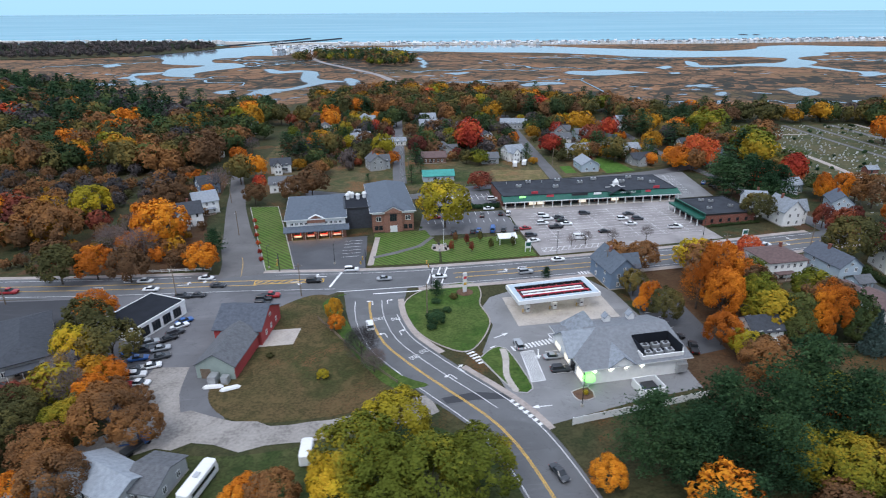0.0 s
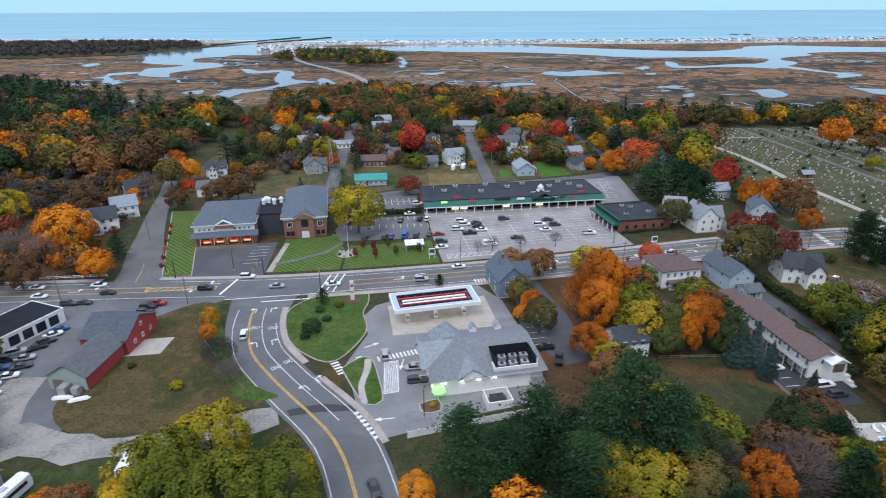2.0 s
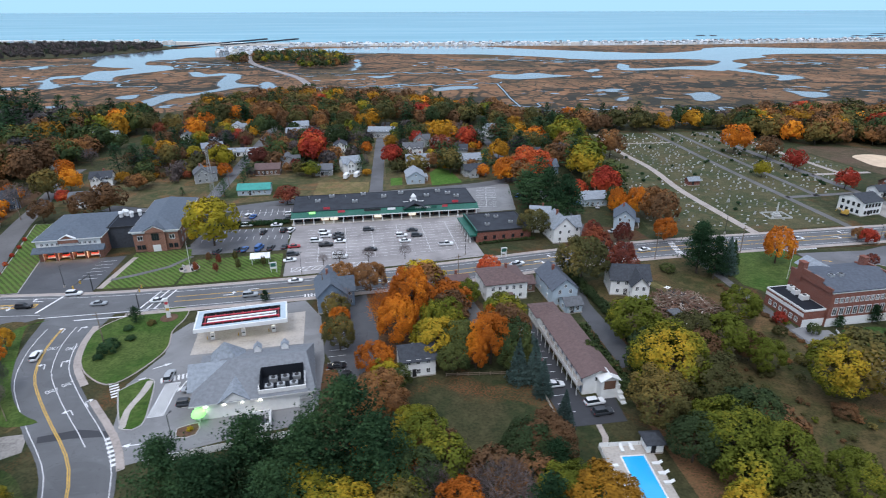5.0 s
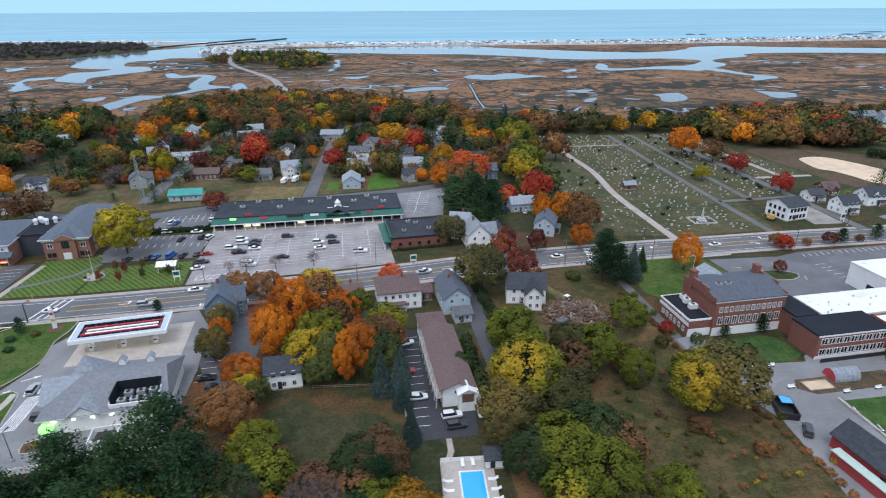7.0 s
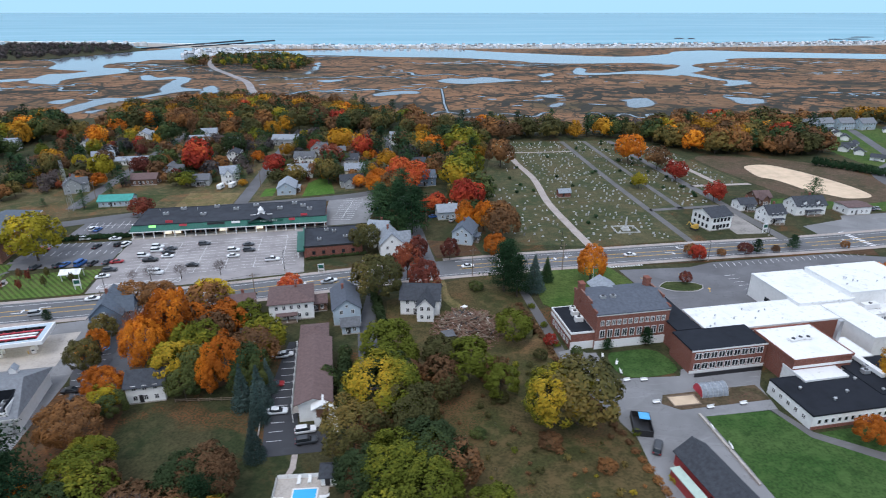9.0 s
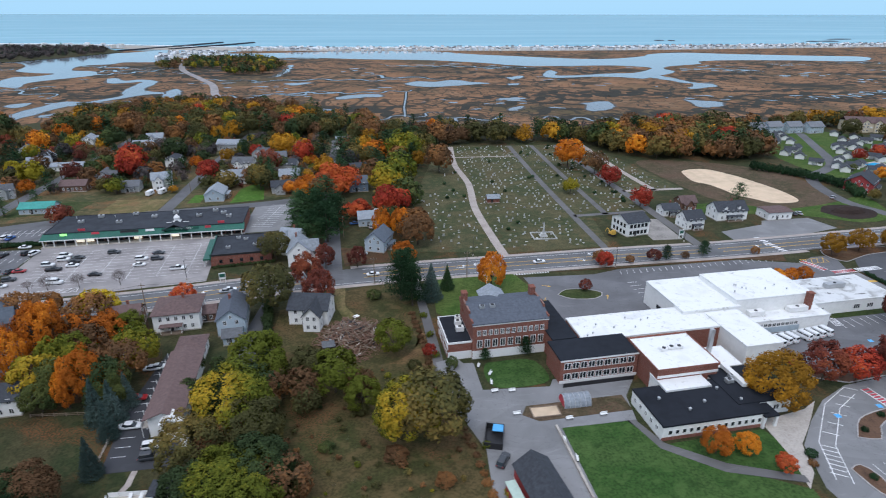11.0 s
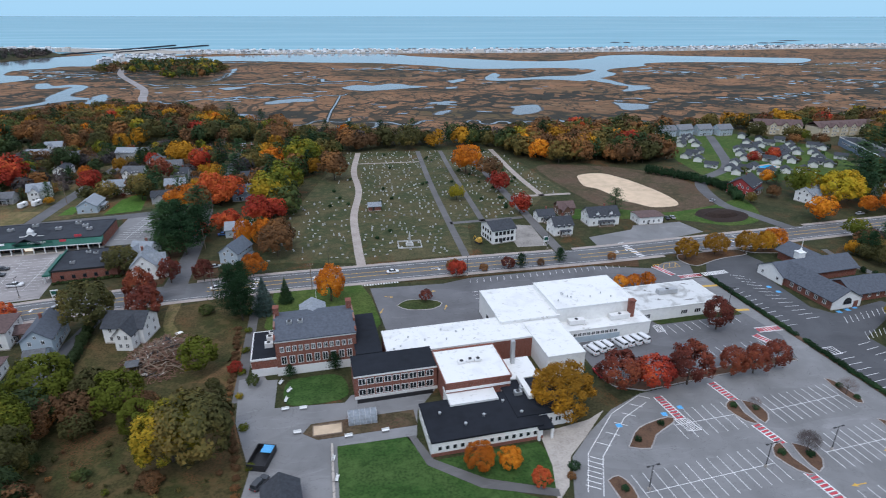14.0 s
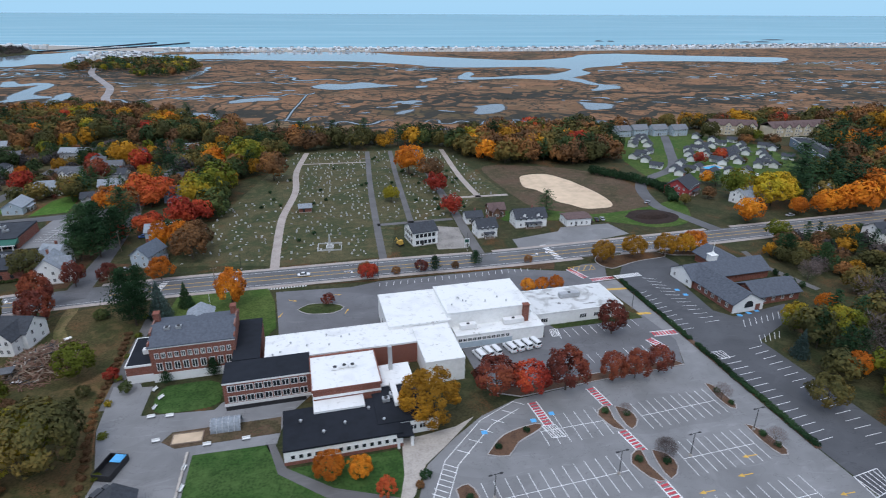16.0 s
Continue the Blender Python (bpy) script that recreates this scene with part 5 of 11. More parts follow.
bus_lot = sheet("lot_bus", [(284.6, 139), (311, 141), (313, 150), (341, 155.5), (347.5, 150), (350.5, 134), (346, 121.5), (344, 124), (318, 120.5), (296, 117.5), (287, 121)], 0.046, M["lot_d"], "asphalt yard behind the school", "car park")
front_lot = sheet("lot_front", [(225.5, 183.5), (252, 184), (262, 187.5), (312, 192), (334, 187), (342, 192), (352, 193), (347, 178), (330, 168), (310, 166), (263, 162), (264.5, 148), (231, 146), (229.5, 156)], 0.05, M["lot_d"], "asphalt drive before the school", "car park")
sheet("verge_school", [(236, 187.2), (262, 189.2), (312, 193.5), (333, 197), (330, 189), (312, 193.0), (262, 188.3)], 0.12, M["leaves"], "leaf-strewn verge with small trees", "verge", keep=False)
sheet("lawn_old_school", [(192, 187), (222, 188), (226, 176), (228.5, 158), (226, 152), (200, 150), (192, 160)], 0.1, M["green_lawn"], "lawn before the old school", "lawn", keep=False)
sheet("church_lot", [(351.5, 178), (362, 196), (378, 198), (381, 187), (373, 176), (372.5, 150), (377, 145), (400, 151), (402, 146), (376, 130), (381, 88), (384, 60), (362.5, 60), (358.6, 88), (355, 134)], 0.05, M["lot_c"], "dark asphalt church car park", "car park")
oval = sheet("grass_oval", [(234.4, 169), (238, 172.4), (245, 172), (249.5, 169), (246, 165.4), (238, 165.8)], 0.14, M["yard"], "oval grass island strewn with leaves", "grass island", round_it=True, kerb=M["kerb"])
for pts, lab in (([(313.0, 103.2), (314.0, 105.2), (316.6, 106.4), (316.2, 101.4), (317.2, 97.4), (314.8, 98.6)], "west"), ([(318.6, 106.0), (321.2, 104.2), (321.8, 100.4), (319.0, 97.3), (318.2, 101.6)], "east"),
                 ([(314.0, 86.4), (315.2, 89.0), (317.8, 90.2), (317.4, 85.6), (318.8, 80.6), (316.0, 82.0)], "west"), ([(320.4, 89.8), (323.2, 88.0), (323.6, 84.2), (320.4, 81.0), (319.8, 85.6)], "east"),
                 ([(346.8, 111.8), (348.4, 110.4), (349.4, 102.2), (347.6, 101.4), (346.6, 106)], "strip"), ([(347.2, 95.0), (349.4, 93.0), (351.2, 85.6), (349.0, 84.4), (347.6, 89)], "strip"),
                 ([(282.8, 93.6), (288.0, 99.4), (296.6, 102.2), (297.2, 100.6), (290.6, 96.6), (287.4, 92.6)], "wedge"), ([(274.0, 84.4), (276.6, 85.4), (278.2, 82.0), (277.4, 76), (275.0, 78)], "round")):
    sheet("planting_island", pts, 0.16, M["mulch"], "mulched car park island", "planting island", round_it=True, kerb=M["kerb"])
sheet("planting_strip", [(286, 120.8), (296, 117.3), (318, 120.2), (344, 123.7), (346, 121.4), (315, 116.8), (296, 113.4), (289, 116.0)], 0.13, M["mulch"], "mulched strip of trees between two lots", "planting strip", kerb=M["kerb"], keep=False)
sheet("hedge_bed", [(350.6, 176), (352.0, 176), (355.4, 134), (359.8, 85), (358.2, 85), (353.8, 134)], 0.14, M["mulch"], "narrow hedge bed between two car parks", "planting bed", keep=False)
sheet("lawn_wing", [(314, 150.0), (340, 154.4), (346, 151.6), (346.6, 148.4), (316, 145.4)], 0.12, M["yard"], "worn grass behind the school wing", "lawn", keep=False)
sheet("garden_bed", [(210, 111.2), (235, 113.5), (235.5, 107.6), (212, 105.4), (208.4, 108)], 0.12, M["dirt"], "school garden of bare earth", "garden", keep=False)

# school car park paint
stalls(school_lot, (323.6, 101.6), (345.2, 104.8), 9, 5.0, 0.06)
stalls(school_lot, (326.2, 86.2), (345.2, 88.6), 8, 5.2, 0.06)
stalls(school_lot, (297, 99.4), (313.4, 101.2), 6, 5.0, 0.06)
stalls(school_lot, (280.2, 80.2), (312.4, 84.6), 12, 5.2, 0.06)
stalls(school_lot, (325, 70), (349, 73), 9, 5.2, 0.06)
stalls(school_lot, (281, 65), (312, 69), 12, 5.2, 0.06)
for a, b, n in (((315.1, 114.4), (317.0, 106.2), 8), ((316.4, 97.2), (318.3, 89.8), 7), ((317.8, 81.2), (319.6, 71), 9), ((298.0, 110.6), (299.6, 101.4), 9)):
    ladder(school_lot, a, b, 1.9, n, 0.065, "r", 0.5)
    ladder(school_lot, a, b, 2.4, n + 1, 0.06, "w", 0.25, rails=True)
hatch(school_lot, [(297.8, 101.4), (301.2, 101.4), (302.4, 97), (299, 97)], 5, 0.066)
for k in range(13):
    u = k / 12
    a = Vector((268.8, 84)).lerp(Vector((276.5, 100)), u) if k < 7 else Vector((272.6, 93)).lerp(Vector((293, 111.6)), (k - 6) / 6)
    stroke(school_lot, a, a + Vector((2.8, -1.6)), 0.2, 0.065)
for a, b in (((268.6, 82), (272.8, 93)), ((272.8, 93), (283.5, 105.5)), ((283.5, 105.5), (293, 111.4)), ((271.4, 80.5), (275.6, 91.4)), ((275.6, 91.4), (286, 103.6)), ((286, 103.6), (294, 108.6))):
    stroke(school_lot, a, b, 0.18, 0.068)
hatch(school_lot, [(360, 76), (367, 77.5), (366, 72), (360, 70)], 5, 0.08)
for x, y in ((326, 76.5), (337, 79.8), (341.5, 85), (355, 72)):
    arrow(school_lot, x, y, 95, 0, 1.2, 0.07, yellow=True)
for a, b in (((344.8, 138.2), (353.0, 138.6)), ((342.4, 135.8), (344.9, 130.0))):
    ladder(school_lot, a, b, 2.0, 7, 0.075, "r", 0.55)
    ladder(school_lot, a, b, 2.6, 8, 0.07, "w", 0.3, rails=True)
for y in (169.6, 151.1):
    stroke(school_lot, (342.6, y), (350.8, y), 1.3, 0.07, "y")
stalls(bus_lot, (316, 139.5), (343, 143.5), 9, 4.6, 0.06, both=False, spine=False)
stalls(bus_lot, (318, 125.2), (342, 128.6), 8, 4.4, 0.06, both=False, spine=False)
hatch(bus_lot, [(313.6, 141), (316.2, 141.3), (316.4, 145.6), (313.8, 145)], 5, 0.065)
stalls(bpy.data.objects["lot_behind"], (120.5, 246), (124.5, 276), 11, 4.8, 0.055)
stalls(front_lot, (262, 183.0), (330, 190.2), 26, 3.0, 0.06, lean=0.25, both=False, spine=False)
stalls(front_lot, (261, 176), (262.8, 160), 6, 4.0, 0.06, both=False, spine=False)
hatch(front_lot, [(336, 186), (346, 187), (346, 191), (336, 190)], 4, 0.065, 0.2, "y")
for x, y, r in ((232, 176, -110), (247, 178.5, -95), (229, 166, 160), (250.5, 166, -20)):
    arrow(front_lot, x, y, r, 0, 1.05, 0.065, yellow=True)
for a, b, n, c in (((335.6, 188.8), (339.4, 180.0), 8, "r"), ((340.6, 178.0), (350.0, 179.0), 9, "r"), ((350.6, 179.1), (361.2, 180.5), 11, "w")):
    ladder(front_lot, a, b, 1.9, n, 0.075, c, 0.5)
    ladder(front_lot, a, b, 2.4, n + 1, 0.07, "w", 0.25, rails=True)
for pts in ([(350.6, 198.0), (349.0, 194.0), (350.0, 189.6), (352.8, 187.0), (357.0, 188.6), (366.0, 192.4), (379.2, 195.4), (379.0, 199.0), (374.0, 200.2)], [(381.0, 200.4), (382.6, 196.6), (400.0, 194.6), (402.4, 197.8)]):
    sheet("planting_island", pts, 0.15, M["leaves"], "kerbed island of grass under fallen leaves", "planting island", round_it=True, kerb=M["kerb"], keep=False)
church_lines = bpy.data.objects["church_lot"]
for p0, q0, p1, q1, n in (((352.6, 164.7), (357.2, 166.4), (355.2, 139.4), (359.8, 140.0), 9), ((360.5, 177.3), (365.4, 175.2), (365.4, 142.8), (370.6, 143.4), 12), ((358.2, 122.5), (363.2, 123.3), (360.2, 87.1), (365.2, 88.1), 13),
                          ((374.5, 127.4), (369.6, 126.2), (378.4, 82.2), (373.4, 81.6), 16), ((376.5, 138.3), (378.6, 142.4), (396.0, 143.0), (398.6, 147.0), 8), ((375.4, 128.6), (377.6, 132.9), (383.0, 130.8), (385.4, 134.2), 4)):
    comb(church_lines, p0, q0, p1, q1, n, 0.065)
hatch(church_lines, [(356.4, 126), (361, 126.4), (361.2, 122.6), (356.6, 122.2)], 4, 0.07)
for x, y in ((368.5, 166), (369.5, 162), (379.5, 145.6), (383.4, 146.6), (387, 147.8)):
    stroke(church_lines, (x - 0.8, y), (x + 0.8, y), 1.5, 0.07, "b")
for x, y in ((301.6, 105.6), (296.4, 103.6), (283.5, 101), (317.5, 132)):
    stroke(school_lot, (x - 0.7, y), (x + 0.7, y), 1.3, 0.07, "b")

# shopping car park paint
for k in range(6):
    stalls(mall_lot, (52 + k * 10.2, 190 + k * 1.6), (49 + k * 10.2, 222 + k * 1.2), 11, 4.6, 0.06, width=0.1)
hatch(mall_lot, [(44, 182), (70, 186), (69.6, 189), (43.8, 185)], 12, 0.062)
for x0, x1, y in ((5, 38, 212), (6, 38, 221)):
    stalls(bpy.data.objects["lot_staff"], (x0, y), (x1, y + 1.5), 12, 4.2, 0.055, both=False, spine=False)
for k in range(6):
    stroke(bpy.data.objects["apron_fire_station"], (-25.5, 196 - k * 2.9), (-19.5, 196.8 - k * 2.9), 0.14, 0.06)
stalls(bpy.data.objects["lot_back_west"], (12, 245), (33, 247), 8, 4.5, 0.05)
# gas station paint
ladder(gas_lot, (22.8, 121.0), (33.8, 124.4), 2.2, 12, 0.07)
hatch(gas_lot, [(24.8, 119.6), (28.0, 120.2), (28.4, 107.8), (25.2, 107.2)], 8, 0.07)
for y in (110.2, 113.4, 116.6, 119.4):
    stroke(gas_lot, (30.8, y), (36.0, y + 0.5), 0.14, 0.07)
hatch(gas_lot, [(33.4, 127.6), (36, 128.0), (36.4, 123.8), (33.8, 123.2)], 4, 0.07)
ladder(gas_lot, (11.2, 122.6), (15.2, 115.2), 2.0, 7, 0.09)
ladder(gas_lot, (19.8, 101.8), (25.2, 92.8), 2.4, 7, 0.09)
for x, y, r in ((17.6, 121.2, -40), (21.2, 127.6, -60), (25.6, 98.6, 95), (29, 118.5, 170)):
    arrow(gas_lot, x, y, r, 0, 1.4, 0.075)
stroke(gas_lot, (19.2, 119.6), (20.6, 120.2), 1.0, 0.08, "b")
# motel and blue house paint
for k in range(13):
    stroke(bpy.data.objects["motel_lot"], (114.4 + k * 0.18, 139 - k * 3.1), (118.0 + k * 0.14, 139.2 - k * 3.1), 0.12, 0.06)
for k in range(7):
    stroke(bpy.data.objects["lot_blue_house"], (62.4, 140 - k * 2.9), (66.8, 140.6 - k * 2.9), 0.12, 0.055)
stroke(bpy.data.objects["lot_blue_house"], (63.6, 143.4), (65.2, 143.6), 1.4, 0.06, "b")

# ---- the cemetery ----
CEM = [(181.5, 211.5), (226, 206.5), (268, 210.5), (272, 247), (300, 252), (322, 288), (336, 287), (330, 330), (316, 400), (262, 402), (214, 402), (199, 330), (187, 258)]
sheet("cemetery_lawn", CEM, 0.04, M["cemetery"], "large cemetery lawn in rows of graves", "cemetery", keep=True)
for pts, w, m in (([(222.6, 203.5), (221, 225), (219.2, 264), (221.5, 306), (218.5, 349), (221, 400)], 3.6, "walk"), ([(264.8, 206), (263.6, 250), (262.5, 312), (262.8, 400)], 3.2, "drive"), ([(279.8, 249), (278.6, 334), (278.8, 400)], 3.0, "drive"),
                  ([(304.6, 205), (303.4, 235), (302.4, 267), (299.8, 314), (296.8, 400)], 4.4, "drive"), ([(319.6, 284), (316.4, 330), (315.5, 400)], 3.4, "walk"), ([(264, 248), (300, 252)], 3.0, "drive"), ([(302, 285), (336, 287)], 3.0, "walk"),
                  ([(221, 368), (262, 369)], 1.8, "walk")):
    road("path_cemetery", pts, w, 0.07, M[m], "pale cemetery drive", "path")
sheet("drive_church", [(413.6, 196), (416.2, 196), (414.6, 182), (418.0, 170), (421.0, 160), (418.4, 159), (414.4, 170), (411.8, 182)], 0.05, M["drive"], "pale drive behind the church", "drive", keep=False)
sheet("sand_pit", [(350, 312), (353, 322), (362, 326), (371, 324), (378, 312), (381, 304), (386, 284), (387, 268), (384, 260), (376, 258), (369, 259), (364, 266), (359, 272), (357, 284), (354, 294), (349, 300)], 0.07, M["sand"], "pale bare sand cleared for building", "sand", round_it=True)
sheet("cleared_land", [(338, 288), (334, 345), (360, 348), (396, 330), (412, 300), (400, 252), (372, 244), (346, 262)], 0.04, M["dirt"], "brown cleared ground", "bare ground", round_it=True)
sheet("meadow", [(324, 246), (324, 258), (345, 260), (372, 250), (404, 258), (424, 266), (414, 236), (394, 228), (374, 238), (350, 243)], 0.06, M["green_lawn"], "green meadow beside the road", "meadow", round_it=True)
sheet("mulch_pile_ground", [(384, 244), (392, 252), (404, 252), (411, 243), (404, 234), (390, 233)], 0.08, M["soil"], "dark heap of mulch spread on grass", "mulch", round_it=True)
sheet("lot_garage", [(322, 222), (345, 229), (348, 234), (372, 236), (376, 222), (350, 214), (322, 212)], 0.045, M["lot"], "asphalt lot before the garage", "car park")
sheet("lot_white_house", [(288, 215), (301, 215), (301, 240), (288, 244)], 0.05, M["gravel"], "gravel drive beside the white house", "drive")
sheet("cottage_park", [(428, 300), (446, 300), (500, 292), (530, 298), (544, 330), (556, 382), (524, 430), (452, 430), (432, 350)], 0.035, M["green_lawn"], "green plot of the cottage park", "lawn", keep=True)

# ---- buildings ----
def window_mesh(w, h, frame, panes=2):
    """A window of one piece: a proud frame with mullions, and set-back glass."""
    bm = bmesh.new()
    t = 0.14 if w > 1.0 else 0.1
    xs = [-w / 2]
    for k in range(panes):
        cell = (w - t * (panes + 1)) / panes
        xs += [-w / 2 + t + k * (cell + t), -w / 2 + (k + 1) * (cell + t)]
    xs.append(w / 2)
    zs = [0.0, t, h - t, h]
    front = [[bm.verts.new((x, -0.07, z)) for x in xs] for z in zs]
    for j in range(3):
        for i in range(len(xs) - 1):
            q = (front[j][i], front[j][i + 1], front[j + 1][i + 1], front[j + 1][i])
            if j == 1 and i % 2:
                back = [bm.verts.new((v.co.x, -0.015, v.co.z)) for v in q]
                bm.faces.new(back).material_index = 1
                for n in range(4):
                    bm.faces.new((q[n], q[(n + 1) % 4], back[(n + 1) % 4], back[n]))
            else:
                bm.faces.new(q)
    rim = front[0] + [r[-1] for r in front[1:-1]] + front[-1][::-1] + [r[0] for r in front[1:-1]][::-1]
    back = [bm.verts.new((v.co.x, 0.02, v.co.z)) for v in rim]
    for n in range(len(rim)):
        m = (n + 1) % len(rim)
        bm.faces.new((rim[m], rim[n], back[n], back[m]))
    return mesh_of(bm, [frame, M["glass"]], "window")


WINDOWS = {}


def window(parent, x, y, z, face, w=1.0, h=1.4, frame="trim", panes=2):
    """A window in a wall; face: the way that it looks, in degrees (0: towards -y)."""
    key = (w, h, frame, panes)
    if key not in WINDOWS:
        WINDOWS[key] = window_mesh(w, h, M[frame], panes)
    return part("window", WINDOWS[key], None, parent, at=pose(x, y, z, 0, 0, face))


def row(parent, side, n, z, w, d, ww=1.0, wh=1.4, a=0.08, b=0.92, frame="trim", panes=2, x0=0.0, y0=0.0):
    """n windows along one side of a block of width w and depth d."""
    for k in range(n):
        u = a + (b - a) * (k + 0.5) / n
        if side == "s":
            window(parent, x0 + u * w, y0 - 0.01, z, 0, ww, wh, frame, panes)
        elif side == "n":
            window(parent, x0 + u * w, y0 + d + 0.01, z, 180, ww, wh, frame, panes)
        elif side == "w":
            window(parent, x0 - 0.01, y0 + u * d, z, -90, ww, wh, frame, panes)
        else:
            window(parent, x0 + w + 0.01, y0 + u * d, z, 90, ww, wh, frame, panes)


def gable_wall(w, d, h, rise, x0=0.0, y0=0.0, z0=0.0):
    """Walls with gables on the x ends; the ridge runs along x."""
    bm = bmesh.new()
    base = [(x0, y0), (x0 + w, y0), (x0 + w, y0 + d), (x0, y0 + d)]
    lo = [bm.verts.new((*p, z0)) for p in base]
    hi = [bm.verts.new((*p, z0 + h)) for p in base]
    p0, p1 = bm.verts.new((x0, y0 + d / 2, z0 + h + rise)), bm.verts.new((x0 + w, y0 + d / 2, z0 + h + rise))
    bm.faces.new((lo[0], lo[1], hi[1], hi[0]))
    bm.faces.new((lo[2], lo[3], hi[3], hi[2]))
    bm.faces.new((lo[1], lo[2], hi[2], p1, hi[1]))
    bm.faces.new((lo[3], lo[0], hi[0], p0, hi[3]))
    return bm


def gable_roof(w, d, h, rise, over=0.45, thick=0.18, x0=0.0, y0=0.0):
    bm = bmesh.new()
    k = rise / (d / 2)
    for s in (0, 1):
        ye, yr = (y0 - over, y0 + d / 2) if s == 0 else (y0 + d + over, y0 + d / 2)
        q = [(x0 - over, ye, h - over * k), (x0 + w + over, ye, h - over * k), (x0 + w + over, yr, h + rise), (x0 - over, yr, h + rise)]
        a, b = [bm.verts.new(c) for c in q], [bm.verts.new((c[0], c[1], c[2] + thick)) for c in q]
        bm.faces.new(b if s == 0 else b[::-1])
        bm.faces.new(a[::-1] if s == 0 else a)
        for i in range(4):
            j = (i + 1) % 4
            bm.faces.new((a[i], a[j], b[j], b[i]))
    bmesh.ops.recalc_face_normals(bm, faces=bm.faces)
    return bm


def hip_roof(w, d, h, rise, over=0.5, thick=0.2, x0=0.0, y0=0.0):
    bm = bmesh.new()
    a = [bm.verts.new((x, y, h)) for x, y in ((x0 - over, y0 - over), (x0 + w + over, y0 - over), (x0 + w + over, y0 + d + over), (x0 - over, y0 + d + over))]
    b = [bm.verts.new((v.co.x, v.co.y, h + thick)) for v in a]
    if w >= d:
        r = [bm.verts.new((x0 + d / 2, y0 + d / 2, h + rise)), bm.verts.new((x0 + w - d / 2, y0 + d / 2, h + rise))]
        faces = [(b[0], b[1], r[1], r[0]), (b[1], b[2], r[1]), (b[2], b[3], r[0], r[1]), (b[3], b[0], r[0])]
    else:
        r = [bm.verts.new((x0 + w / 2, y0 + w / 2, h + rise)), bm.verts.new((x0 + w / 2, y0 + d - w / 2, h + rise))]
        faces = [(b[0], b[1], r[0]), (b[1], b[2], r[1], r[0]), (b[2], b[3], r[1]), (b[3], b[0], r[0], r[1])]
    for f in faces:
        bm.faces.new(f)
    for i in range(4):
        j = (i + 1) % 4
        bm.faces.new((a[i], a[j], b[j], b[i]))
    bm.faces.new(a[::-1])
    return bm


def claim(x, y, rz, w, d, margin=1.0):
    m = pose(x, y, 0, 0, 0, rz)
    SOLID.append([tuple((m @ Vector(c))[:2]) for c in ((-margin, -margin, 0), (w + margin, -margin, 0), (w + margin, d + margin, 0), (-margin, d + margin, 0))])


def centred(x, y, rz, w, d):
    p = pose(x, y, 0, 0, 0, rz) @ Vector((-w / 2, -d / 2, 0))
    return p.x, p.y


